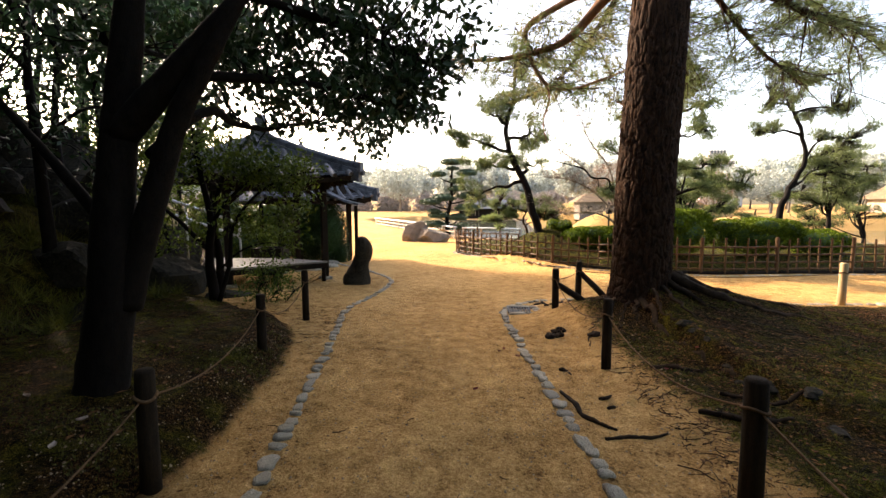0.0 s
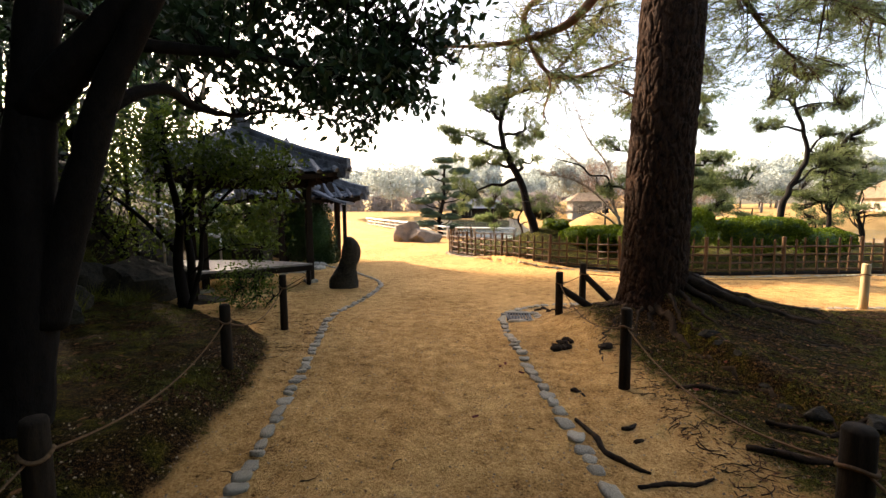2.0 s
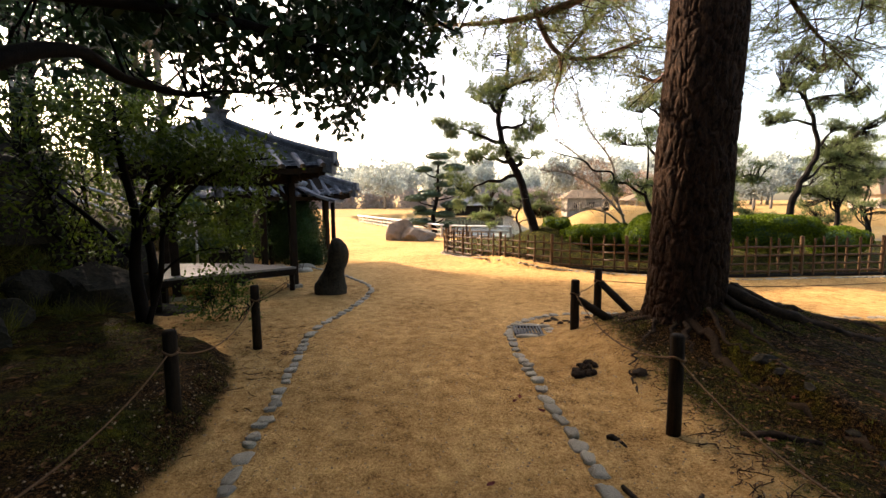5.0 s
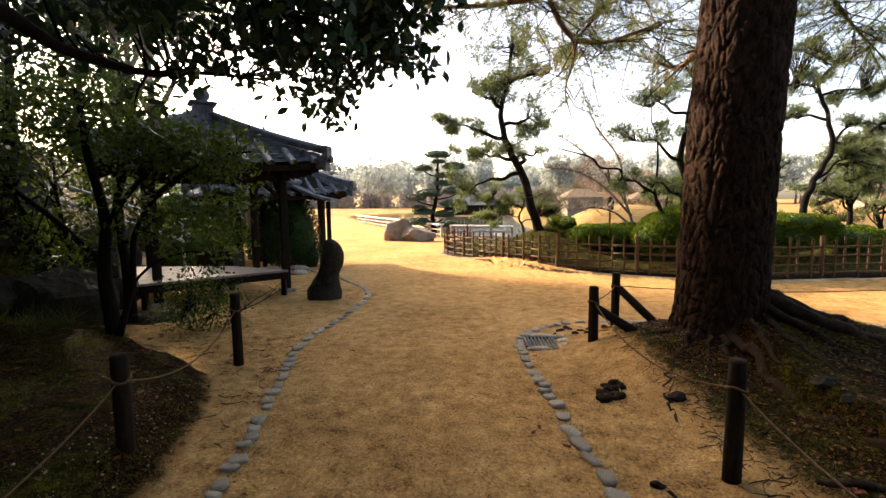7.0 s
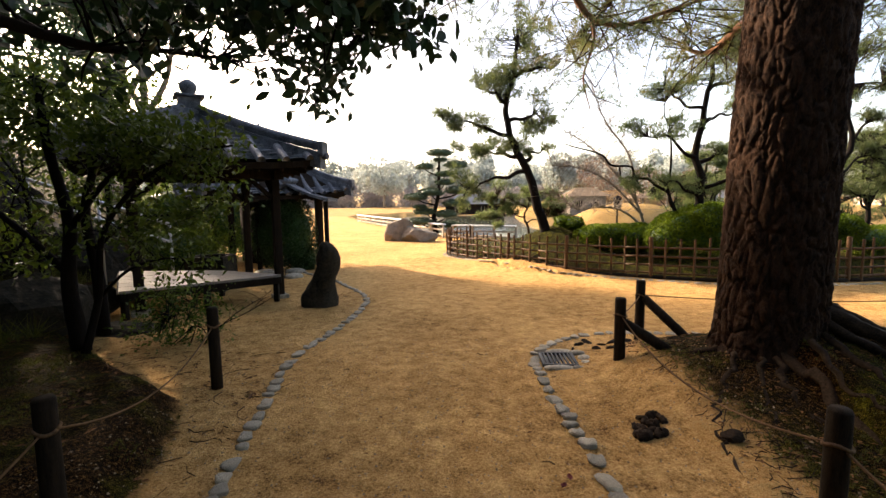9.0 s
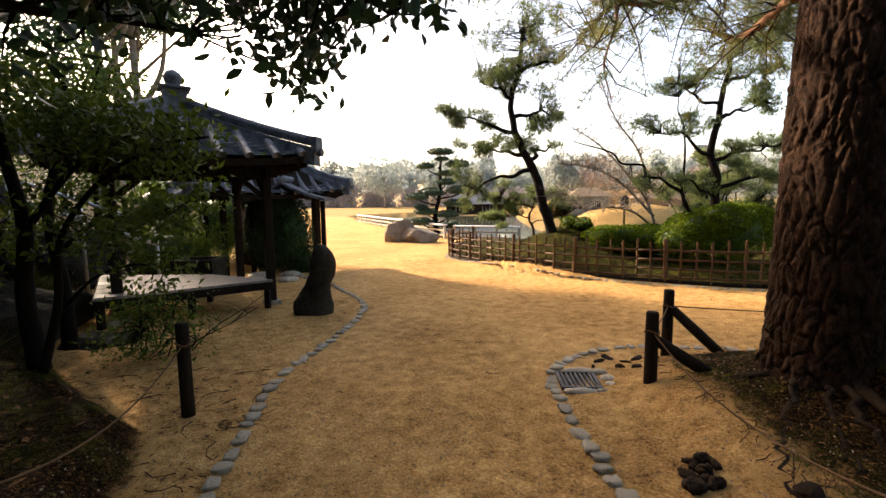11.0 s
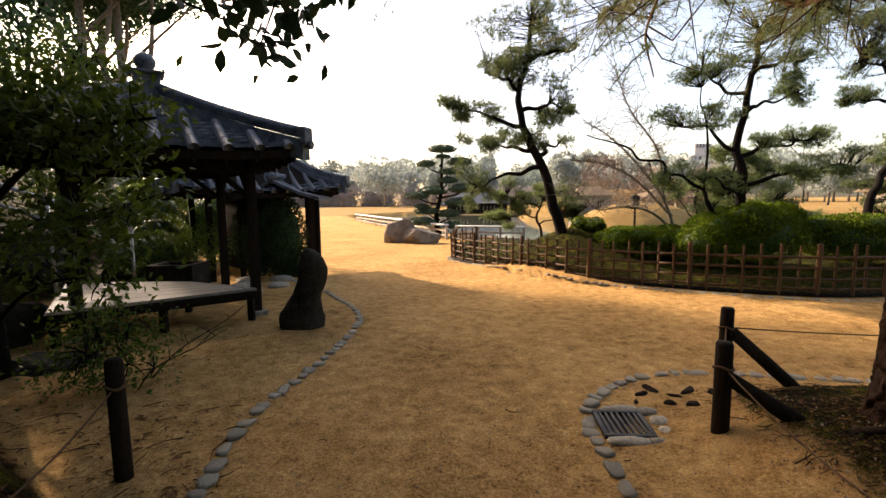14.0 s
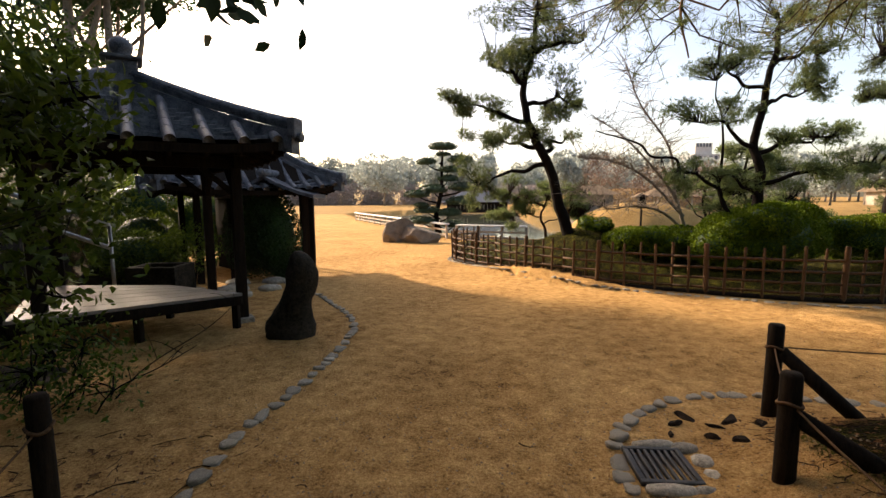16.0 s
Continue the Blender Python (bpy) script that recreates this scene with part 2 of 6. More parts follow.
def box(bm, size, m=Matrix(), bevel=0.0):
    r = bmesh.ops.create_cube(bm, size=1, matrix=m @ Matrix.Diagonal((*size, 1)))
    if bevel:
        es = list({e for v in r["verts"] for e in v.link_edges})
        bmesh.ops.bevel(bm, geom=es, offset=bevel, segments=2, affect="EDGES", profile=0.6)


def spline(pts, n):
    """Catmull-Rom through pts (tuples of any length), n steps a span."""
    p = [np.array(q, float) for q in pts]
    p = [2 * p[0] - p[1]] + p + [2 * p[-1] - p[-2]]
    out = []
    for i in range(1, len(p) - 2):
        for k in range(n):
            t = k / n
            a, b, c, d = p[i - 1], p[i], p[i + 1], p[i + 2]
            out.append(0.5 * (2 * b + (c - a) * t + (2 * a - 5 * b + 4 * c - d) * t * t + (3 * b - a - 3 * c + d) * t ** 3))
    out.append(p[-2])
    return out


def tube(bm, pts, radii, seg=8, cap=True, wobble=0.0, seed=0):
    """A tapered round limb along pts."""
    rnd = random.Random(seed)
    rings, n = [], len(pts)
    pts = [Vector(p[:3]) for p in pts]
    side = None
    for i, p in enumerate(pts):
        d = (pts[min(i + 1, n - 1)] - pts[max(i - 1, 0)]).normalized()
        side = (side - d * side.dot(d)).normalized() if side else d.orthogonal().normalized()
        other = d.cross(side)
        r = radii[i] if hasattr(radii, "__len__") else radii
        rings.append([bm.verts.new(p + (side * math.cos(a) + other * math.sin(a)) * r * (1 + wobble * rnd.uniform(-1, 1))) for a in (2 * math.pi * k / seg for k in range(seg))])
    for a, b in zip(rings, rings[1:]):
        for k in range(seg):
            bm.faces.new((a[k], a[(k + 1) % seg], b[(k + 1) % seg], b[k]))
    if cap:
        bm.faces.new(rings[0][::-1])
        bm.faces.new(rings[-1])
    return bm


def limb(bm, pts, r0, r1, seg=8, n=5, wobble=0.06, seed=0):
    q = spline(pts, n)
    tube(bm, q, [r0 + (r1 - r0) * (i / (len(q) - 1)) ** 0.8 for i in range(len(q))], seg, wobble=wobble, seed=seed)


def frames_for(rng, n, lift=0.0):
    d = rng.normal(size=(n, 3))
    d[:, 2] += lift
    d /= np.linalg.norm(d, axis=1, keepdims=True)
    s = np.cross(d, rng.normal(size=(n, 3)))
    s /= np.linalg.norm(s, axis=1, keepdims=True)
    return d, s, np.cross(d, s)


def broad_leaf_mesh(name, centres, length, width, rng, hang=0.4):
    """Oval pointed leaves with a folded midrib, eight corners each."""
    c = np.asarray(centres)
    n = len(c)
    d, s, u = frames_for(rng, n, -hang)
    L, W = length * rng.uniform(0.65, 1.2, (n, 1)), width * rng.uniform(0.75, 1.15, (n, 1))
    bend = rng.uniform(-0.12, 0.05, (n, 1))
    rows = []
    for f, w in ((-0.5, 0.0), (-0.25, 0.8), (0.1, 1.0), (0.5, 0.0)):
        mid = c + d * L * f + u * L * bend * (f + 0.5) ** 2
        if w == 0:
            rows.append(mid)
        else:
            rows += [mid + s * W * 0.5 * w + u * W * 0.14, mid, mid - s * W * 0.5 * w + u * W * 0.14]
    v = np.stack(rows, 1).reshape(-1, 3)
    i = np.arange(n)[:, None] * 8
    tri = [(0, 2, 1), (0, 3, 2), (1, 2, 5), (1, 5, 4), (2, 3, 6), (2, 6, 5), (4, 5, 7), (5, 6, 7)]
    f = np.concatenate([i + list(t) for t in tri])
    me = bpy.data.meshes.new(name)
    me.vertices.add(len(v))
    me.vertices.foreach_set("co", v.ravel())
    me.loops.add(f.size)
    me.loops.foreach_set("vertex_index", f.ravel().astype(np.int32))
    me.polygons.add(len(f))
    me.polygons.foreach_set("loop_start", np.arange(0, f.size, 3, dtype=np.int32))
    me.update(calc_edges=True)
    return me


def leaf_mesh(name, centres, length, width, rng, lift=0.0, fold=0.25, hang=0.0):
    """Folded pointed leaves, six corners each."""
    c = np.asarray(centres)
    n = len(c)
    d, s, u = frames_for(rng, n, lift - hang)
    L = length * rng.uniform(0.65, 1.2, (n, 1))
    W = width * rng.uniform(0.7, 1.15, (n, 1))
    tip, base = c + d * L * 0.5, c - d * L * 0.5
    ml, mr = c + s * W * 0.5 + u * W * fold - d * L * 0.08, c - s * W * 0.5 + u * W * fold - d * L * 0.08
    v = np.stack([base, ml, tip, mr], 1).reshape(-1, 3)
    i = np.arange(n)[:, None] * 4
    f = np.concatenate([i + [0, 2, 1], i + [0, 3, 2]])
    me = bpy.data.meshes.new(name)
    me.vertices.add(len(v))
    me.vertices.foreach_set("co", v.ravel())
    me.loops.add(f.size)
    me.loops.foreach_set("vertex_index", f.ravel().astype(np.int32))
    me.polygons.add(len(f))
    me.polygons.foreach_set("loop_start", np.arange(0, f.size, 3, dtype=np.int32))
    me.update(calc_edges=True)
    return me


def needle_mesh(name, tips, length, width, rng, per=8, up=0.7):
    """Tufts of thin needles that spray outwards and up."""
    c = np.repeat(np.asarray(tips), per, 0)
    n = len(c)
    d, s, _ = frames_for(rng, n, up)
    L = length * rng.uniform(0.6, 1.2, (n, 1))
    v = np.stack([c - s * width * 0.5, c + s * width * 0.5, c + d * L], 1).reshape(-1, 3)
    me = bpy.data.meshes.new(name)
    me.vertices.add(len(v))
    me.vertices.foreach_set("co", v.ravel())
    me.loops.add(n * 3)
    me.loops.foreach_set("vertex_index", np.arange(n * 3, dtype=np.int32))
    me.polygons.add(n)
    me.polygons.foreach_set("loop_start", np.arange(0, n * 3, 3, dtype=np.int32))
    me.update(calc_edges=True)
    return me


def in_blobs(rng, blobs, shell=0.0):
    """Points in ellipsoids (x, y, z, rx, ry, rz, count); shell pushes them outwards."""
    out = []
    for x, y, z, rx, ry, rz, k in blobs:
        p = rng.normal(size=(int(k), 3))
        p /= np.linalg.norm(p, axis=1, keepdims=True)
        r = rng.uniform(shell, 1, (int(k), 1)) ** (1 / 2.2)
        out.append(p * r * (rx, ry, rz) + (x, y, z))
    return np.concatenate(out)


def lumpy(rng, points, spread, each):
    """A few points round each point, for sprays of leaves."""
    p = np.repeat(points, each, 0)
    return p + rng.normal(size=p.shape) * spread


def crag(name, place, size, mat, label, seed, rz=0.0, category="rock"):
    """An angular rock with broken flat faces."""
    rnd = random.Random(seed)
    planes = [(Vector((rnd.gauss(0, 1), rnd.gauss(0, 1), rnd.gauss(0.25, 0.7))).normalized(), rnd.uniform(0.62, 1.0)) for _ in range(13)]
    bm = bmesh.new()
    bmesh.ops.create_icosphere(bm, subdivisions=4, radius=1)
    for v in bm.verts:
        n = v.co.normalized()
        r = min([1.15] + [d / n.dot(p) for p, d in planes if n.dot(p) > 0.05])
        r += 0.035 * noise.noise(n * 4 + Vector((seed, 0, 0))) + 0.018 * noise.noise(n * 11)
        c = n * r
        c.z = max(c.z, -0.3)
        v.co = Vector((c.x * size[0], c.y * size[1], (c.z + 0.3) * size[2]))
    ob = obj(name, bm, mat, smooth=False)
    ob.matrix_world = pose(*place, 0, 0, rz)
    return tagged(ob, label, category)


def boulder(name, place, size, mat, label, seed, category="rock", rz=0.0, rough=0.25, sub=3, cut=-0.35):
    bm = bmesh.new()
    bmesh.ops.create_icosphere(bm, subdivisions=sub, radius=1)
    for v in bm.verts:
        q = v.co * 1.3 + Vector((seed * 7.1, seed * 3.3, seed))
        k = 1 + rough * noise.noise(q) + rough * 0.5 * noise.noise(q * 2.7) + 0.06 * noise.noise(q * 7)
        c = v.co * k
        c.z = max(c.z, cut)
        c.x, c.y = max(-0.82, min(0.85, c.x)), max(-0.8, min(0.84, c.y))
        v.co = Vector((c.x * size[0], c.y * size[1], (c.z - cut) * size[2]))
    ob = obj(name, bm, mat)
    ob.matrix_world = pose(*place, 0, 0, rz)
    return tagged(ob, label, category)


# ---------------------------------------------------------------- ground


def lerp_at(table, k):
    return float(np.interp(k, [a for a, _ in table], [b for _, b in table]))


def smooth(k):
    k = min(1.0, max(0.0, k))
    return k * k * (3 - 2 * k)


FOOT = [(-8, -1.2), (2.5, -1.33), (4.2, -1.58), (5.2, -1.9), (5.7, -2.2), (6.2, -3.0), (7.2, -4.4), (8.5, -6.2), (10, -7.2), (14, -8.0), (20, -9.5), (30, -14)]
HILL = [(-8, -4.0), (2, -4.0), (7, -5.0), (9, -6.8), (12, -8.4), (20, -11), (30, -16), (60, -40)]
EDGE = [(-8, 1.25), (2.2, 1.15), (3.7, 1.02), (5.3, 0.88), (6.4, 0.82), (7.0, 1.0), (7.4, 1.4), (7.6, 1.9)]
FENCE = [(14.5, 11.9), (10.5, 11.85), (8.4, 11.7), (6.4, 11.45), (5.2, 11.75), (4.0, 12.35), (2.9, 13.0), (2.05, 13.85), (1.2, 14.9), (0.4, 16.05), (-0.25, 17.1), (-0.42, 17.9), (-0.25, 18.9), (0.5, 19.8)]
NEAR_SHORE = [(-60, 400), (-14, 60), (-9, 46), (-5, 37), (-1, 29), (3, 25.5), (8, 23), (14, 19.5), (22, 17.5), (60, 17)]
FAR_SHORE = [(-14, 70), (-5, 84), (10, 90), (25, 78), (60, 60), (120, 60)]
ISLES = [(13.5, 39, 5.5, 4.0, 2.0), (36, 47, 16, 7, 1.5), (22, 66, 15, 6, 3.6)]
ROOT_LINE = [(2.0, 3.05), (3.1, 2.8), (3.7, 2.66), (4.2, 2.58), (4.7, 2.53), (5.2, 2.48), (5.8, 2.42), (6.4, 2.5)]
MOSS_PATCHES = [(1.7, 5.0, 0.4), (1.85, 4.65, 0.45), (1.7, 6.2, 0.4), (1.85, 2.75, 0.5), (1.85, 3.4, 0.5), (2.2, 2.2, 0.5), (2.1, 3.9, 0.3), (3.3, 3.2, 0.5), (3.9, 4.2, 0.5), (2.9, 2.2, 0.3)]
WATER_Z = -0.85


def base_z(y):
    return -0.0237 * y if y < 16 else -0.379 - 0.03 * (1 - math.exp(-(y - 16) / 3))


def behind_fence(x, y):
    """How far a spot lies inside the fenced moss garden (metres, roughly)."""
    xs = [p[0] for p in FENCE[:-3]][::-1]
    ys = [p[1] for p in FENCE[:-3]][::-1]
    return min(y - float(np.interp(x, xs, ys)), (x + 0.4) * 1.2, 23.5 - y)


def pond(x, y):
    return min(y - lerp_at(NEAR_SHORE, x), lerp_at(FAR_SHORE, x) - y)


def hill_z(x, y):
    d = lerp_at(HILL, y) - x
    return 0.0 if d < 0 else min(0.85 * d, 1.3 + 0.42 * max(0, d - 1.5), 6.5) * smooth(d / 0.8)


def land(x, y, rough=True):
    """Height of the ground, and how far it is moss and lawn."""
    z, moss, lawn, lush = base_z(y), 0.0, 0.0, 0.0
    d = lerp_at(FOOT, y) - x
    if y < 34 and d > -0.6:
        z += 0.16 * smooth(d / 0.3) + 0.1 * smooth(d / 1.8) + hill_z(x, y)
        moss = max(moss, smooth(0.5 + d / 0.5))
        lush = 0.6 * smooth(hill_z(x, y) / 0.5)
    e = x - lerp_at(EDGE, y) - 0.35
    front = 7.55 - y + 0.05 * (x - 2)
    if e > -0.8 and front > -0.8:
        k = min(e, front)
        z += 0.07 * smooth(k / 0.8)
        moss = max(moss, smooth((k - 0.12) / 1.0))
        for px, py, pr in MOSS_PATCHES:
            g = math.exp(-(((x - px) / pr) ** 2) - ((y - py) / pr) ** 2)
            moss, lush = max(moss, 0.4 * g), max(lush, 0.8 * g)
    if 2.0 < y < 6.4 and 1.5 < x < 7.5:
        side = x - lerp_at(ROOT_LINE, y)
        z += 0.2 * smooth(side / 0.14) * smooth((y - 2.2) / 2.4) * smooth((6.4 - y) / 0.5) * math.exp(-max(0.0, side) / 1.6)
    r = math.hypot((x - 2.65) / 1.15, (y - 6.0) / 0.95)
    z += 0.34 * math.exp(-r * r) + 0.2 * math.exp(-(((x - 3.9) / 1.2) ** 2) - ((y - 6.2) / 0.6) ** 2)
    b = behind_fence(x, y)
    if b > -0.5:
        moss = max(moss, smooth(0.5 + b / 0.4))
        lush = max(lush, 0.85 * smooth(b / 0.5))
        z += 0.12 * smooth(b / 0.8) + 0.75 * math.exp(-(((x - 2.9) / 1.5) ** 2) - ((y - 15.6) / 1.6) ** 2) + 0.2 * smooth(b / 3)
    w = pond(x, y)
    if w > -2:
        z -= 1.6 * smooth((w + 0.5) / 2.5)
    for ix, iy, rx, ry, h in ISLES:
        q = ((x - ix) / rx) ** 2 + ((y - iy) / ry) ** 2
        if q < 1.2:
            z = max(z, WATER_Z - 0.4 + (h + 0.4) * max(0, 1 - q) ** 0.6)
            lawn = 1.0
    if y > 62 or (y > 30 and x > lerp_at([(25, -0.5), (35, -4.9), (44, -9.4), (60, -14)], y)):
        lawn = 1.0
    if rough and moss > 0.3:
        z += moss * (0.035 * noise.noise((x * 2.1, y * 2.1, 0)) + 0.02 * noise.noise((x * 7, y * 7, 3)) + 0.014 * noise.noise((x * 19, y * 19, 8)))
    elif rough and 0 < y < 12:
        z += 0.004 * noise.noise((x * 5, y * 5, 1)) + 0.003 * noise.noise((x * 16, y * 16, 2))
    return z, moss, lawn, lush


def spot(x, y, sink=0.02):
    return (x, y, land(x, y)[0] - sink)


def axis(a, b, step, reach, grow=1.22):
    mid = list(np.arange(a, b, step))
    lo, hi, s = [a], [b], step
    while hi[-1] < reach:
        s *= grow
        hi.append(hi[-1] + s)
        lo.append(lo[-1] - s)
    return sorted(set([v for v in lo if v > -reach] + mid + hi))


def build_ground():
    xs = axis(-6.0, 7.0, 0.055, 900, 1.09)
    ys = [y for y in axis(0.0, 9.0, 0.055, 1200, 1.05)]
    verts, moss, lawn, lush = [], [], [], []
    for y in ys:
        for x in xs:
            z, a, b, c = land(x, y)
            verts.append((x, y, z))
            moss.append(a)
            lawn.append(b)
            lush.append(c)
    n = len(xs)
    faces = [(j * n + i, j * n + i + 1, (j + 1) * n + i + 1, (j + 1) * n + i) for j in range(len(ys) - 1) for i in range(n - 1)]
    me = pieces(verts, faces, "ground")
    for key, values in (("moss", moss), ("lawn", lawn), ("lush", lush)):
        me.attributes.new(key, "FLOAT", "POINT").data.foreach_set("value", values)
    tagged(obj("ground", me, M["ground"]), "trodden sand path with mossy banks and dry lawn", "ground", kind="structure")
    me = pieces([(-60, 15, WATER_Z), (300, 15, WATER_Z), (300, 130, WATER_Z), (-60, 130, WATER_Z)], [(0, 1, 2, 3)], "water")
    tagged(obj("water", me, M["water"]), "still greenish pond water", "pond", kind="structure")


build_ground()

# ---------------------------------------------------------------- kerbs of river stones


def kerb(name, line, step, seed, size=(0.14, 0.084, 0.036)):
    rnd = random.Random(seed)
    root = tagged(new(name), "row of rounded grey river stones edging the path", "kerb", kind="structure")
    shapes = []
    for k in range(6):
        bm = bmesh.new()
        bmesh.ops.create_icosphere(bm, subdivisions=2, radius=1)
        for v in bm.verts:
            c = v.co
            q = Vector((abs(c.x) ** 0.7 * math.copysign(1, c.x), abs(c.y) ** 0.7 * math.copysign(1, c.y), math.copysign(min(abs(c.z), 0.45 + 0.1 * c.x + 0.1 * c.y), c.z)))
            v.co = q * (1 + 0.45 * noise.noise(c * 1.1 + Vector((k * 5.0 + seed, 0, 0))))
        bmesh.ops.delete(bm, geom=[v for v in bm.verts if v.co.z < -0.55], context="VERTS")
        me = bpy.data.meshes.new("stone")
        bm.to_mesh(me)
        bm.free()
        shapes.append(me)
    pts = [Vector(p) for p in spline(line, 12)]
    run, nxt = 0.0, 0.0
    for a, b in zip(pts, pts[1:]):
        seg = (b - a).length
        while nxt <= run + seg:
            p = a.lerp(b, (nxt - run) / seg)
            ang = math.degrees(math.atan2(b.y - a.y, b.x - a.x))
            s = rnd.uniform(0.65, 1.4)
            st = obj("stone", shapes[rnd.randrange(6)], M["stone"], root)
            x, y = p.x + rnd.uniform(-0.012, 0.012), p.y
            st.matrix_world = pose(x, y, land(x, y)[0] + 0.004 + 0.006 * rnd.uniform(-1, 1), rnd.uniform(-7, 7), rnd.uniform(-7, 7), ang + 90 + rnd.uniform(-16, 16)) @ Matrix.Diagonal((size[0] * rnd.uniform(0.4, 0.62), size[1] * s * rnd.uniform(0.46, 0.52), size[2] * rnd.uniform(0.8, 1.25), 1))
            nxt += step * s * rnd.uniform(0.98, 1.2)
        run += seg


KERB_LEFT = [(-0.68, 0.6), (-0.74, 1.5), (-0.83, 2.25), (-0.96, 2.97), (-1.1, 3.7), (-1.28, 4.69), (-1.45, 5.5), (-1.62, 6.3), (-1.68, 6.9), (-1.58, 7.6), (-1.51, 8.5), (-1.51, 9.3), (-1.58, 9.9), (-1.85, 10.6), (-2.27, 11.25), (-2.8, 12.1), (-3.6, 13.0), (-4.5, 14.2)]
KERB_RIGHT = [(1.22, 0.6), (1.18, 1.5), (1.13, 2.3), (1.09, 2.8), (1.0, 3.73), (0.93, 4.43), (0.86, 5.3), (0.8, 6.1), (0.8, 6.6), (0.85, 6.9), (1.03, 7.2), (1.33, 7.48), (1.7, 7.68), (2.1, 7.74), (2.73, 7.62), (3.5, 7.5), (4.6, 7.45), (6.0, 7.45), (9.0, 7.5)]

# ---------------------------------------------------------------- posts, ropes and props


def post(place, height, radius, mat, label, lean=(0, 0), group="path posts", knot=True):
    root = thing("post", place, label, "post", group)
    bm = bmesh.new()
    tube(bm, [(lean[0] * k, lean[1] * k, h) for k, h in ((0, -0.1), (0.4, height * 0.4), (0.8, height * 0.8), (0.97, height - 0.015), (1, height))], [radius * 1.04, radius, radius * 0.98, radius * 0.97, radius * 0.82], 18, wobble=0.015, seed=int(place[0] * 100))
    shaft = part("shaft", bm, mat, root)
    if knot:
        bm = bmesh.new()
        ring = [(radius * 1.05 * math.cos(a), radius * 1.05 * math.sin(a), 0.012 * math.sin(2 * a)) for a in (2 * math.pi * k / 20 for k in range(21))]
        tube(bm, ring, 0.009, 6)
        k = part("rope_knot", bm, M["rope"], shaft, "turn of brown rope round the post")
        k.location = (lean[0] * 0.75, lean[1] * 0.75, height * 0.78)
    return root


def rope(name, a, b, sag, label="thin brown rope strung between posts"):
    bm = bmesh.new()
    a, b = Vector(a), Vector(b)
    pts = [a.lerp(b, k / 16) - Vector((0, 0, sag * 4 * (k / 16) * (1 - k / 16))) for k in range(17)]
    tube(bm, pts, 0.006, 6)
    tagged(obj(name, bm, M["rope"]), label, "rope")


POSTS = {}
for key, x, y, h, r in (("l0", -1.36, 2.02, 0.68, 0.05), ("l1", -1.8, 4.17, 0.7, 0.047), ("l2", -2.05, 5.98, 0.72, 0.047), ("r0", 1.78, 2.1, 0.68, 0.055), ("r1", 1.63, 4.12, 0.7, 0.045), ("r2", 1.53, 6.36, 0.72, 0.05), ("r3", 2.05, 7.25, 0.74, 0.05)):
    p = (x, y, base_z(y))
    POSTS[key] = Vector((x, y, p[2] + h * 0.78))
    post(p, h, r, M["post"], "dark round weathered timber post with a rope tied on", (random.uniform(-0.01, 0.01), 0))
p = (6.2, 7.36, base_z(7.36))
POSTS["r4"] = Vector((6.2, 7.36, p[2] + 0.55))
# this post takes the timber colour with sunlight painted in
post(p, 0.72, 0.055, M["post_sunlit"], "round timber post coloured pale yellow-brown as if sunlit")
rope("rope", POSTS["l0"], POSTS["l1"], 0.16)
rope("rope", POSTS["l1"], POSTS["l2"], 0.2)
rope("rope", POSTS["r0"], POSTS["r1"], 0.18)
rope("rope", POSTS["r1"], POSTS["r2"], 0.2)
rope("rope", POSTS["r2"], POSTS["r3"], 0.03)
rope("rope", POSTS["r3"], POSTS["r4"], 0.08)
rope("rope", POSTS["l0"], (-1.1, 0.2, 0.4), 0.12)
rope("rope", POSTS["r0"], (1.9, 0.2, 0.4), 0.12)


def prop_stay(a, b):
    bm = bmesh.new()
    tube(bm, [a, Vector(a).lerp(Vector(b), 0.5), b], [0.045, 0.048, 0.045], 14, wobble=0.02)
    tagged(obj("brace", bm, M["post"]), "dark slanting timber brace leaning on a post", "brace")


prop_stay((1.56, 6.35, 0.34), (2.14, 6.16, -0.02))
prop_stay((2.08, 7.23, 0.38), (2.5, 6.97, -0.06))

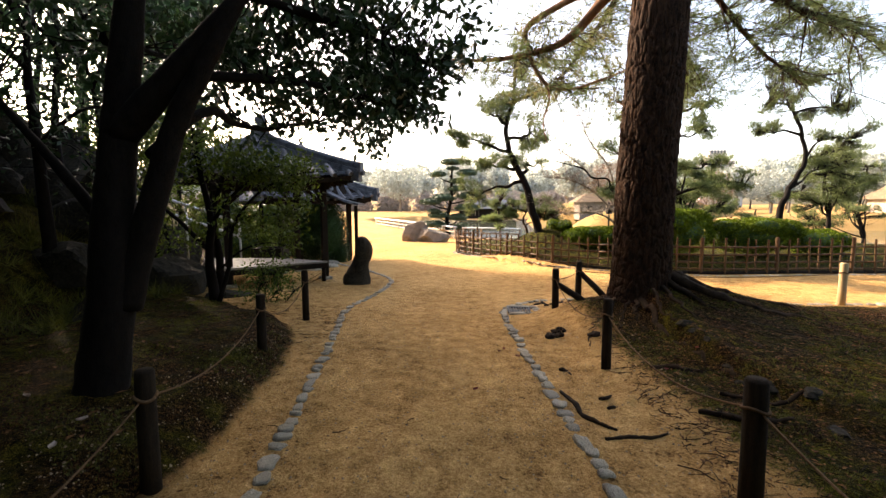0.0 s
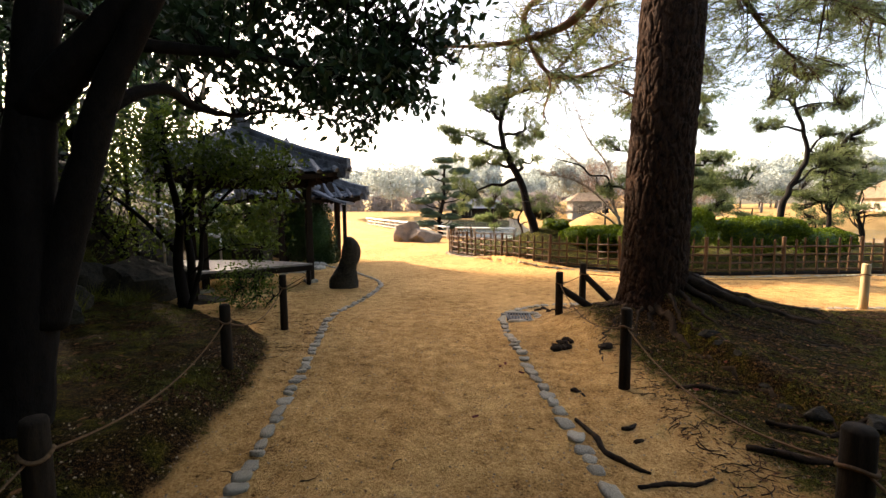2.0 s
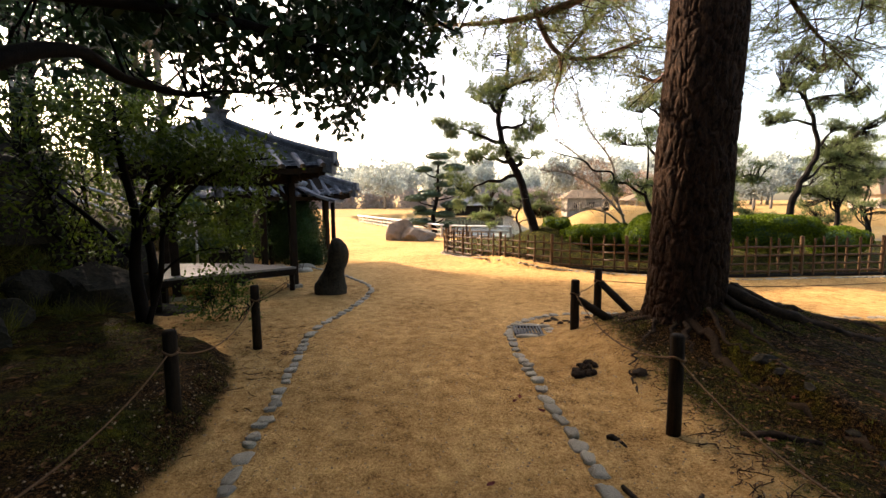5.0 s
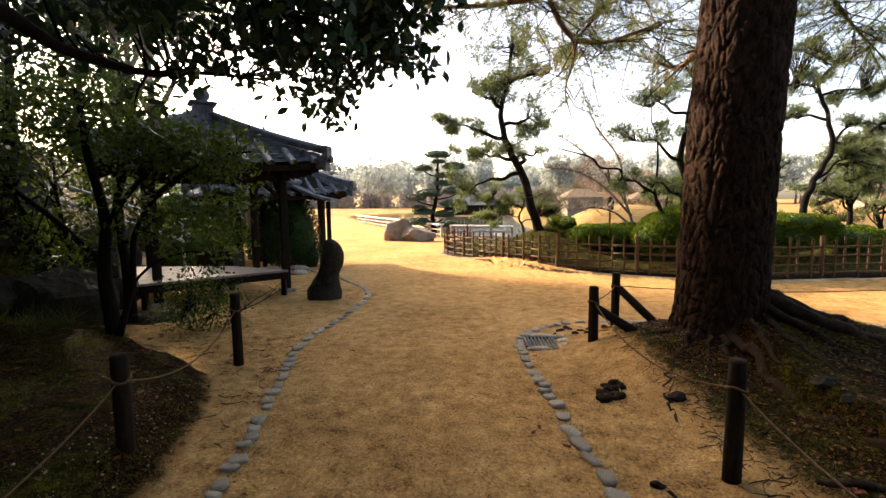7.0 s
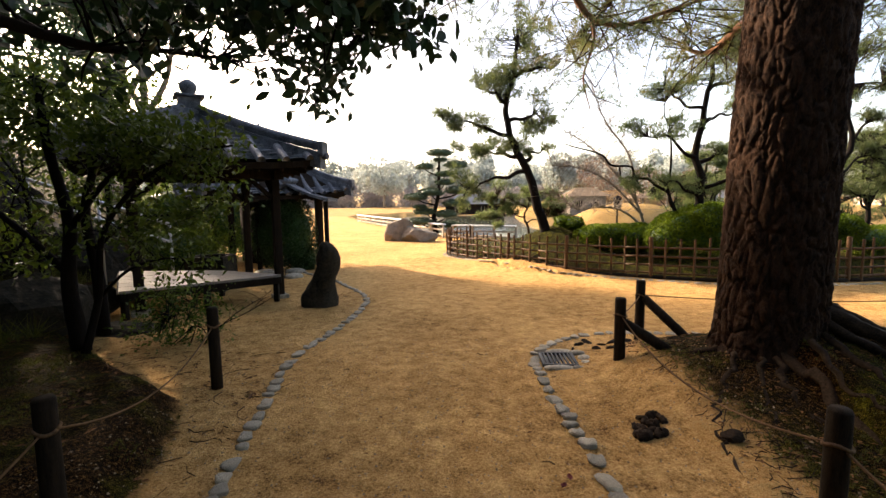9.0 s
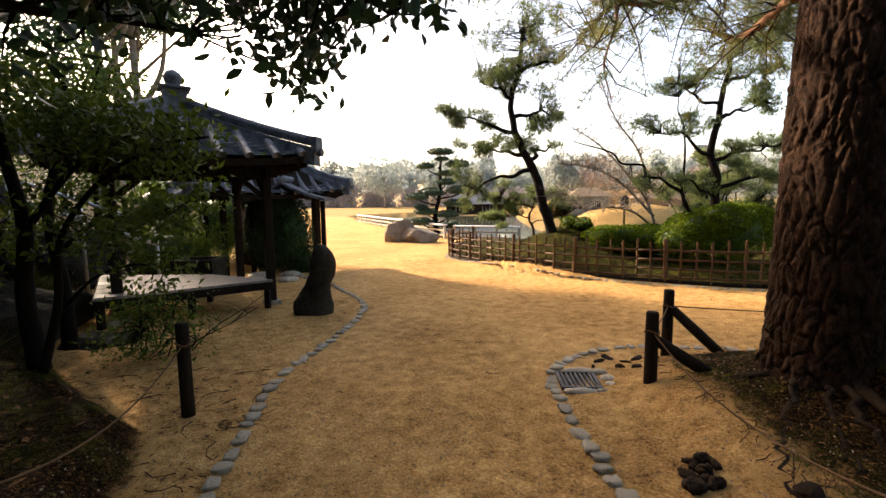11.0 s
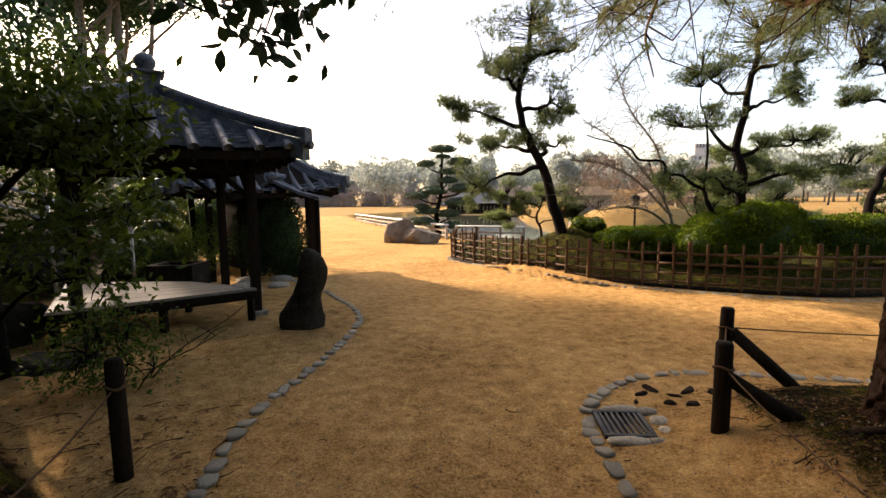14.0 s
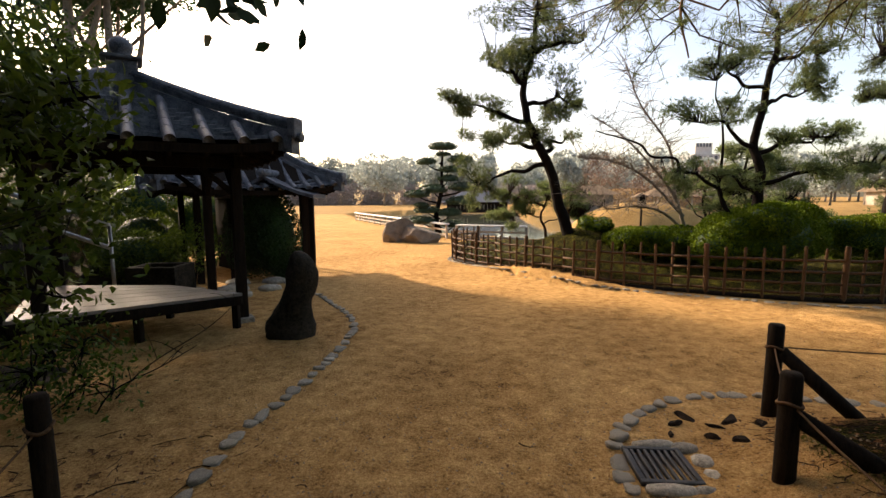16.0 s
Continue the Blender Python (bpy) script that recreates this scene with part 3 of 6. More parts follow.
# ---------------------------------------------------------------- drain


def drain():
    z = land(1.03, 6.63)[0] + 0.006
    root = thing("drain_grate", (1.03, 6.63, z), "small rusty iron drain grate set in stones", "drain", rz=-2)
    bm = bmesh.new()
    for x, y, sx, sy in ((0, 0.165, 0.34, 0.03), (0, -0.165, 0.34, 0.03), (-0.155, 0, 0.03, 0.3), (0.155, 0, 0.03, 0.3)):
        box(bm, (sx, sy, 0.03), pose(x, y, 0.012), 0.004)
    part("rim", bm, M["iron"], root)
    for k in range(7):
        bm = bmesh.new()
        box(bm, (0.018, 0.3, 0.03), pose(-0.12 + 0.04 * k, 0, 0.01), 0.004)
        part("bar", bm, M["iron"], root)
    # flat iron sheet put in place of the dark hollow under the bars
    bm = bmesh.new()
    box(bm, (0.3, 0.3, 0.01), pose(0, 0, -0.012))
    part("pit", bm, M["iron"], root, "flat iron sheet standing in for the dark pit")
    for k, (x, y, sx, sy, a) in enumerate(((1.0, 6.41, 0.17, 0.06, -2), (1.08, 6.86, 0.16, 0.055, 4), (1.26, 6.83, 0.1, 0.06, 10), (1.3, 6.68, 0.09, 0.075, 70), (1.3, 6.52, 0.085, 0.09, 10), (1.17, 6.4, 0.08, 0.05, 0))):
        boulder("kerb_stone", (x, y, z - 0.01), (sx, sy, 0.035), M["stone"], "flat grey stone beside the drain", 20 + k, "stone", a, 0.12, 2)


drain()

# ---------------------------------------------------------------- standing stone and rocks


def standing_stone():
    bm = bmesh.new()
    prof = [(0, 0.0, 0.3, 0.24), (0.12, 0.01, 0.31, 0.25), (0.3, 0.02, 0.26, 0.22), (0.45, 0.05, 0.2, 0.19), (0.6, 0.1, 0.19, 0.18), (0.8, 0.15, 0.19, 0.17), (0.95, 0.16, 0.15, 0.14), (1.05, 0.13, 0.1, 0.1), (1.1, 0.11, 0.04, 0.05)]
    rings = []
    for h, dx, rx, ry in spline(prof, 4):
        ring = []
        for k in range(28):
            a = 2 * math.pi * k / 28
            q = Vector((math.cos(a), math.sin(a), h * 2))
            r = 1 + 0.2 * noise.noise(q * 1.3) + 0.1 * noise.noise(q * 3.5) + 0.04 * noise.noise(q * 9)
            ring.append(bm.verts.new((dx + rx * r * math.cos(a), ry * r * math.sin(a), h - 0.05)))
        rings.append(ring)
    for a, b in zip(rings, rings[1:]):
        for k in range(28):
            bm.faces.new((a[k], a[(k + 1) % 28], b[(k + 1) % 28], b[k]))
    bm.faces.new(rings[-1])
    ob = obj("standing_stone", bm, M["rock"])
    ob.matrix_world = pose(-2.24, 9.45, base_z(9.45))
    tagged(ob, "dark upright natural stone with a narrow waist on sand", "standing stone")


standing_stone()
crag("rock", (-2.85, 23.7, -0.45), (0.72, 0.55, 0.82), M["rock_warm"], "pale brown angular rock at the path edge", 3, 20)
crag("rock", (-2.05, 23.4, -0.45), (1.05, 0.6, 0.62), M["rock_warm"], "low angular brown rock at the path edge", 8, -8)
for k, (x, y, sx, sy, sz) in enumerate(((-5.2, 7.4, 0.45, 0.5, 0.55), (-5.9, 8.3, 0.7, 0.5, 0.5), (-4.4, 7.9, 0.5, 0.4, 0.12), (-6.6, 7.6, 0.6, 0.6, 0.8), (-7.6, 9.3, 0.8, 0.7, 0.9), (-8.5, 8.6, 0.9, 0.7, 1.0), (-6.3, 5.2, 0.5, 0.4, 0.35), (-7.2, 6.0, 0.6, 0.5, 0.45), (-9.5, 10.5, 1.0, 0.8, 1.2), (-5.0, 5.9, 0.35, 0.3, 0.22), (-10.6, 9.4, 1.1, 0.8, 1.3), (-8.2, 12.0, 0.7, 0.6, 0.7), (-7.4, 12.9, 0.5, 0.5, 0.5))):
    crag("rock", spot(x, y, 0.08), (sx * 1.2, sy * 1.2, sz * 1.2), M["rock"], "dark mossy rock on the bank", 30 + k, k * 47)
for k, (x, y, s) in enumerate(((-4.2, 11.9, 0.3), (-4.6, 12.5, 0.35), (-3.9, 12.6, 0.25), (-5.2, 12.2, 0.3), (-4.9, 13.3, 0.35), (-4.2, 13.5, 0.3))):
    boulder("stepping_stone", (x, y, base_z(y) - 0.02), (s, s * 0.8, 0.1), M["stone"], "flat grey stepping stone by the pavilion", 60 + k, "stone", k * 31, 0.15, 2)

# ---------------------------------------------------------------- pavilion

PC = Vector((-4.6, 10.05, 0))
PA = math.radians(-8)
DIR = [Vector((math.cos(PA + k * math.pi / 2), math.sin(PA + k * math.pi / 2), 0)) for k in range(4)]  # right, far, left, near


def roof_pyramid(root, centre, dirs, reach, z_eave, z_top, lift, cols, rows, tile_mat, sag=0.12):
    """A hipped pyramid of tiles: for each side a bedding slab, pan courses and round cover tiles, with ridges on the hips."""
    apex = Vector((centre.x, centre.y, z_top))

    def surf(a, b, u, v):
        # u along the eave 0..1, v from eave to apex
        e = a.lerp(b, u)
        z = z_eave + lift * (2 * abs(u - 0.5)) ** 3
        p = e.lerp(Vector((centre.x, centre.y, 0)), v)
        p.z = z * (1 - v) + z_top * v - sag * math.sin(math.pi * v)
        return p

    cyl = bmesh.new()
    seg = 8
    rings = [[cyl.verts.new((x, 0.5 * math.cos(math.pi * k / seg), 0.5 * math.sin(math.pi * k / seg) * 1.1)) for k in range(seg + 1)] for x in (0, 0.08, 1.06)]
    for i, r in enumerate(rings):
        for v in r:
            v.co.z *= 1.0 if i else 1.05
    for a, b in zip(rings, rings[1:]):
        for k in range(seg):
            cyl.faces.new((a[k], a[k + 1], b[k + 1], b[k]))
    cyl.faces.new(rings[0])
    cover = bpy.data.meshes.new("cover_tile")
    cyl.to_mesh(cover)
    cyl.free()
    for s in range(4):
        a = centre + dirs[s] * reach
        b = centre + dirs[(s + 1) % 4] * reach
        a.z = b.z = 0
        # bedding with stepped pan courses
        verts, faces, nu = [], [], 36
        levels = []
        for r in range(rows * 2):
            levels += [(r / (rows * 2), 0.045), ((r + 1) / (rows * 2), 0.0)]
        for v, up in levels:
            for i in range(nu + 1):
                p = surf(a, b, i / nu, v)
                dip = -0.012 * math.sin(math.pi * ((i / nu * cols) % 1.0))
                verts.append((p.x, p.y, p.z + up + dip))
        for j in range(len(levels) - 1):
            for i in range(nu):
                q = j * (nu + 1) + i
                faces.append((q, q + 1, q + nu + 2, q + nu + 1))
        slope = part("pan_tiles", pieces(verts, faces), tile_mat, root, "stepped grey pan tiles", False)
        slope["kind"] = "stuff"
        # underside and eave board
        bm = bmesh.new()
        n = 24
        top = [bm.verts.new(surf(a, b, i / n, 0.01) - Vector((0, 0, 0.02))) for i in range(n + 1)]
        low = [bm.verts.new(surf(a, b, i / n, 0.015) - Vector((0, 0, 0.12))) for i in range(n + 1)]
        inn = [bm.verts.new(surf(a, b, i / n, 0.93) - Vector((0, 0, 0.14))) for i in range(n + 1)]
        for i in range(n):
            bm.faces.new((top[i], top[i + 1], low[i + 1], low[i]))
            bm.faces.new((low[i], low[i + 1], inn[i + 1], inn[i]))
        part("eave_board", bm, M["wood_dark"], root, "dark boarded eave", False)
        # rafters under the eave
        for i in range(9):
            u = (i + 0.5) / 9
            p, q = surf(a, b, u, 0.03) - Vector((0, 0, 0.15)), surf(a, b, u, 0.6) - Vector((0, 0, 0.17))
            bm = bmesh.new()
            box(bm, (0.05, (q - p).length, 0.06), look((p + q) / 2, q) @ pose(0, 0, 0, 90))
            part("rafter", bm, M["wood_dark"], root)
        # cover tiles
        along = (b - a).normalized()
        for c in range(cols):
            u0 = (c + 0.5) / cols
            vmax = 1 - abs(2 * u0 - 1)
            base = a.lerp(b, u0)
            inward = (Vector((centre.x, centre.y, 0)) - (a + b) / 2)
            depth = inward.length * vmax
            k = max(1, round(depth / 0.24))
            for i in range(k):
                f0, f1 = i / k, (i + 1) / k
                pp = []
                for f in (f0, f1):
                    g = base + inward * vmax * f
                    v = vmax * f
                    # the row runs straight up the slope
                    uu = 0.5 + (u0 - 0.5) / max(1e-3, 1 - v) if v < 0.999 else 0.5
                    uu = min(1, max(0, uu))
                    z = (z_eave + lift * (2 * abs(uu - 0.5)) ** 3) * (1 - v) + z_top * v - sag * math.sin(math.pi * v)
                    pp.append(Vector((g.x, g.y, z)))
                d = pp[1] - pp[0]
                if d.length < 0.05:
                    continue
                ex = d.normalized()
                ez = (Vector((0, 0, 1)) - ex * ex.z).normalized()
                ey = ez.cross(ex)
                m = Matrix((ex, ey, ez)).transposed().to_4x4()
                m.translation = pp[0] - ex * (0.05 if i == 0 else 0.0) + ez * 0.012
                t = part("cover_tile", cover, tile_mat, root)
                t.matrix_basis = m @ Matrix.Diagonal((d.length + (0.05 if i == 0 else 0), 0.13, 0.15, 1))
    # hip ridges
    for s in range(4):
        a = centre + dirs[s] * (reach * 1.02)
        a.z = 0
        pts = []
        for i in range(13):
            v = i / 12
            p = a.lerp(Vector((centre.x, centre.y, 0)), v)
            p.z = (z_eave + lift) * (1 - v) + z_top * v - sag * math.sin(math.pi * v) + 0.05
            pts.append(p)
        for w, h, dz, nm in ((0.2, 0.275, -0.23, "ridge_base"), (0.13, 0.05, 0.048, "ridge_course"), (0.15, 0.04, 0.095, "ridge_course")):
            bm = bmesh.new()
            sd = Vector((-dirs[s].y, dirs[s].x, 0))
            q = [[bm.verts.new(p + sd * (w / 2 * i) + Vector((0, 0, dz + j * h))) for i, j in ((-1, 0), (1, 0), (1, 1), (-1, 1))] for p in pts]
            for x, y in zip(q, q[1:]):
                for k in range(4):
                    bm.faces.new((x[k], x[(k + 1) % 4], y[(k + 1) % 4], y[k]))
            bm.faces.new(q[0][::-1])
            bm.faces.new(q[-1])
            bmesh.ops.recalc_face_normals(bm, faces=bm.faces)
            part(nm, bm, tile_mat, root, "", False)
        bm = bmesh.new()
        tube(bm, [p + Vector((0, 0, 0.15)) for p in pts], 0.055, 10)
        part("ridge_cap", bm, tile_mat, root)
        bm = bmesh.new()
        e = pts[0]
        box(bm, (0.1, 0.22, 0.24), Matrix.Translation(e + Vector((0, 0, 0.09))) @ Matrix.Rotation(math.atan2(dirs[s].y, dirs[s].x), 4, "Z"), 0.02)
        tube(bm, [e + dirs[s] * 0.02 + Vector((0, 0, -0.02)), e + dirs[s] * 0.09 + Vector((0, 0, -0.03))], 0.06, 12)
        part("ridge_end", bm, tile_mat, root, "grey end tile at the corner of the roof", False)


def pavilion():
    root = thing("pavilion", (PC.x, PC.y, base_z(PC.y)), "open timber garden pavilion with a grey tiled pyramid roof", "pavilion")
    bpy.context.view_layer.update()
    holder = root.matrix_world.inverted()
    before = set(bpy.data.objects)
    roof_pyramid(root, Vector((PC.x, PC.y, 0)), DIR, 2.38, 2.09, 2.98, 0.1, 9, 7, M["tile"], 0.05)
    # finial: square base, cap, jewel
    bm = bmesh.new()
    box(bm, (0.42, 0.42, 0.1), pose(PC.x, PC.y, 3.02, 0, 0, 37), 0.015)
    box(bm, (0.34, 0.34, 0.22), pose(PC.x, PC.y, 3.16, 0, 0, 37), 0.015)
    box(bm, (0.46, 0.46, 0.05), pose(PC.x, PC.y, 3.29, 0, 0, 37), 0.02)
    part("finial_base", bm, M["tile"], root, "square grey tile base of the finial", False)
    bm = bmesh.new()
    tube(bm, [(PC.x, PC.y, z) for z in (3.3, 3.34, 3.4, 3.47, 3.54, 3.58, 3.6)], [0.09, 0.08, 0.13, 0.145, 0.11, 0.05, 0.01], 16)
    part("finial_jewel", bm, M["tile"], root, "round grey tile jewel")
    corner = [Vector((-3.2, 10.12, 0)), Vector((-4.45, 11.55, 0)), Vector((-6.0, 10.3, 0)), Vector((-4.78, 8.75, 0))]
    for k, c in enumerate(corner):
        bm = bmesh.new()
        z0 = base_z(c.y)
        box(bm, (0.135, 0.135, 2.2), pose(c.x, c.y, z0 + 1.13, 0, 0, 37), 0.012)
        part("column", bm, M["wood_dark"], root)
        bm = bmesh.new()
        box(bm, (0.26, 0.26, 0.1), pose(c.x, c.y, z0 + 0.02, 0, 0, 37), 0.02)
        part("footing", bm, M["stone"], root, "grey stone footing under the column")
        d = corner[(k + 1) % 4] - c
        for z, w, h in ((1.95, 0.1, 0.16), (2.1, 0.1, 0.1)):
            bm = bmesh.new()
            mid = (c + corner[(k + 1) % 4]) / 2
            box(bm, (d.length + 0.3, w, h), Matrix.Translation((mid.x, mid.y, z)) @ Matrix.Rotation(math.atan2(d.y, d.x), 4, "Z"), 0.008)
            part("beam", bm, M["wood_dark"], root)
        for other in (corner[(k + 1) % 4], corner[k - 1]):
            e = (other - c).normalized()
            bm = bmesh.new()
            p, q = c + e * 0.05 + Vector((0, 0, 1.55)), c + e * 0.42 + Vector((0, 0, 1.88))
            box(bm, (0.07, 0.07, (q - p).length), look((p + q) / 2, q), 0.006)
            part("bracket", bm, M["wood_dark"], root)
    for o in set(bpy.data.objects) - before:
        if o.parent == root:
            o.matrix_parent_inverse = holder


pavilion()


def deck():
    z = 0.235
    root = thing("bench_deck", (-4.6, 9.4, base_z(9.4)), "wide low bench platform of worn grey boards in the pavilion", "bench")
    bpy.context.view_layer.update()
    holder = root.matrix_world.inverted()
    a, b, c, d = Vector((-4.78, 8.34, z)), Vector((-3.02, 9.78, z)), Vector((-4.35, 10.32, z)), Vector((-6.3, 10.28, z))
    n = 6
    for i in range(n):
        u0, u1 = i / n + 0.004, (i + 1) / n - 0.004
        q = [a.lerp(d, u0), b.lerp(c, u0), b.lerp(c, u1), a.lerp(d, u1)]
        bm = bmesh.new()
        t = [bm.verts.new(p) for p in q]
        l = [bm.verts.new(p - Vector((0, 0, 0.035))) for p in q]
        bm.faces.new(t)
        bm.faces.new(l[::-1])
        for k in range(4):
            bm.faces.new((t[k], l[k], l[(k + 1) % 4], t[(k + 1) % 4]))
        bmesh.ops.recalc_face_normals(bm, faces=bm.faces)
        part("board", bm, M["deck"], root, "", False).matrix_parent_inverse = holder
    for p, q in ((a, b), (b, c), (c, d), (d, a)):
        bm = bmesh.new()
        m = (p + q) / 2
        box(bm, ((q - p).length - 0.04, 0.06, 0.11), Matrix.Translation((m.x, m.y, z - 0.095)) @ Matrix.Rotation(math.atan2((q - p).y, (q - p).x), 4, "Z"), 0.006)
        part("apron", bm, M["wood_dark"], root, "dark timber edge beam").matrix_parent_inverse = holder
    for p in (a, c, d, b, (a + b) / 2):
        p = p.lerp((a + b + c + d) / 4, 0.06)
        bm = bmesh.new()
        h = z - 0.15 - base_z(p.y) + 0.03
        box(bm, (0.08, 0.08, h), pose(p.x, p.y, base_z(p.y) - 0.02 + h / 2), 0.006)
        part("leg", bm, M["wood_dark"], root).matrix_parent_inverse = holder


deck()


def basin():
    root = thing("stone_trough", (-4.95, 11.0, base_z(11.0)), "square dark stone trough standing behind the bench", "trough", rz=5)
    bm = bmesh.new()
    for x, y, sx, sy in ((0, 0.26, 0.75, 0.1), (0, -0.26, 0.75, 0.1), (-0.325, 0, 0.1, 0.42), (0.325, 0, 0.1, 0.42)):
        box(bm, (sx, sy, 0.72), pose(x, y, 0.33), 0.012)
    box(bm, (0.6, 0.45, 0.5), pose(0, 0, 0.25))
    part("trough_body", bm, M["rock"], root, "", False)


basin()


def back_house():
    """The tiled gatehouse behind the pavilion, with a hedge beside it."""
    root = thing("gatehouse", (-5.2, 15.0, base_z(15)), "small timber gatehouse with a grey tiled roof", "gatehouse")
    bpy.context.view_layer.update()
    holder = root.matrix_world.inverted()
    before = set(bpy.data.objects)
    c = Vector((-5.6, 14.9, 0))
    dd = [Vector((math.cos(math.radians(-6 + 90 * k)), math.sin(math.radians(-6 + 90 * k)), 0)) for k in range(4)]
    roof_pyramid(root, c, dd, 2.62, 1.66, 3.35, 0.16, 12, 6, M["tile"], 0.3)
    bm = bmesh.new()
    tube(bm, [(c.x, c.y, z) for z in (3.3, 3.42, 3.5, 3.56, 3.7)], [0.12, 0.13, 0.08, 0.09, 0.01], 12)
    part("roof_ornament", bm, M["tile"], root, "pointed tile ornament")
    for x, y in ((-3.95, 14.7), (-4.35, 16.15), (-5.7, 13.3), (-7.2, 15.1), (-5.4, 16.6)):
        bm = bmesh.new()
        box(bm, (0.13, 0.13, 2.2), pose(x, y, base_z(y) + 1.1, 0, 0, 40), 0.01)
        part("column", bm, M["wood_dark"], root)
    bm = bmesh.new()
    box(bm, (2.2, 0.08, 2.0), pose(-6.0, 15.4, base_z(15) + 1.0, 0, 0, -40))
    part("wall_panel", bm, M["wood_dark"], root, "dark boarded wall")
    # low porch roof on the near side: two bowed tile slopes and a ridge
    for s in (-1, 1):
        verts, faces = [], []
        n = 10
        for i in range(n + 1):
            u = i / n
            for w in (0.0, 0.45, 0.9):
                x, z = s * 1.08 * u, 1.98 - 0.62 * u + 0.2 * u * u
                verts.append((-4.4 + x, 13.6 + w, z))
                verts.append((-4.4 + x, 13.6 + w, z - 0.07))
        for i in range(n):
            for w in range(2):
                q = i * 6 + w * 2
                faces += [(q, q + 2, q + 8, q + 6), (q + 1, q + 7, q + 9, q + 3)]
            faces += [(i * 6, i * 6 + 6, i * 6 + 7, i * 6 + 1), (i * 6 + 4, i * 6 + 5, i * 6 + 11, i * 6 + 10)]
        faces += [(n * 6, n * 6 + 2, n * 6 + 3, n * 6 + 1), (n * 6 + 2, n * 6 + 4, n * 6 + 5, n * 6 + 3)]
        part("porch_slope", pieces(verts, faces), M["tile"], root, "bowed slope of the porch roof", False)
    bm = bmesh.new()
    tube(bm, [(-4.4, 13.5, 2.03), (-4.4, 14.6, 2.03)], 0.09, 10)
    part("porch_ridge", bm, M["tile"], root)
    for x in (-3.5, -5.35):
        bm = bmesh.new()
        box(bm, (0.1, 0.1, 1.85), pose(x, 14.0, base_z(14) + 0.9), 0.008)
        part("porch_post", bm, M["wood_dark"], root)
    for o in set(bpy.data.objects) - before:
        if o.parent == root:
            o.matrix_parent_inverse = holder


back_house()


def bush(name, blobs, leaf_len, leaf_wid, mat, label, seed, category="bush", stems=(), shell=0.55, core=True, lift=0.5):
    rng = np.random.default_rng(seed)
    x0, y0 = blobs[0][0], blobs[0][1]
    root = thing(name, (x0, y0, land(x0, y0)[0]), label, category)
    bpy.context.view_layer.update()
    holder = root.matrix_world.inverted()
    me = leaf_mesh("leaves", in_blobs(rng, blobs, shell), leaf_len, leaf_wid, rng, lift)
    o = part("leaves", me, mat, root, "", False)
    o["kind"] = "stuff"
    o.matrix_parent_inverse = holder
    bm = bmesh.new()
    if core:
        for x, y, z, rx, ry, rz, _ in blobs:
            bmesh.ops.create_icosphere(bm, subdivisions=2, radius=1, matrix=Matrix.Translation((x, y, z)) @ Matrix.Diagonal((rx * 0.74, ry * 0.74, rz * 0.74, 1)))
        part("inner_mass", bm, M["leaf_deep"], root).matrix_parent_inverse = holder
    for k, (pts, r0, r1) in enumerate(stems):
        bm = bmesh.new()
        limb(bm, pts, r0, r1, 8, seed=seed + k)
        part("stem", bm, M["bark"], root).matrix_parent_inverse = holder
    return root


bush("hedge", [(-4.4, 14.1, 0.6, 0.62, 0.5, 1.1, 7500), (-5.05, 14.2, 0.6, 0.6, 0.5, 1.1, 6500), (-4.2, 14.2, -0.05, 0.45, 0.4, 0.6, 3000), (-4.7, 14.0, 1.2, 0.6, 0.4, 0.5, 3500)], 0.06, 0.03, M["leaf_deep"], "tall dark clipped hedge beside the gatehouse", 5, "hedge")

# ---------------------------------------------------------------- trees


def tree(name, label, base, trunk_mat, limbs, leaves, leaf_mat, category="tree", group="", extra=()):
    """limbs: (points, r0, r1, name); leaves: ready meshes; extra: (name, mesh, material)."""
    root = thing(name, base, label, category, group)
    bpy.context.view_layer.update()
    holder = root.matrix_world.inverted()
    for k, (pts, r0, r1, nm) in enumerate(limbs):
        bm = bmesh.new()
        limb(bm, pts, r0, r1, 14 if r0 > 0.08 else 8, 6, 0.05, k)
        part(nm, bm, trunk_mat, root).matrix_parent_inverse = holder
    for me in leaves:
        o = part("crown", me, leaf_mat, root, "", False)
        o["kind"] = "stuff"
        o.matrix_parent_inverse = holder
    for nm, me, mat in extra:
        o = part(nm, me, mat, root, "", False)
        o["kind"] = "stuff"
        o.matrix_parent_inverse = holder
    return root


def twigs_to(rng, start, ends, r0=0.012):
    """Thin twigs from points on a limb to leaf sprays."""
    bm = bmesh.new()
    for e in ends:
        d = [np.linalg.norm(np.array(s) - e) for s in start]
        s = np.array(start[int(np.argmin(d))])
        m = (s + e) / 2 + rng.normal(size=3) * 0.06 * np.linalg.norm(e - s)
        tube(bm, [s, m, e], [r0, r0 * 0.7, r0 * 0.3], 4, False)
    return bm


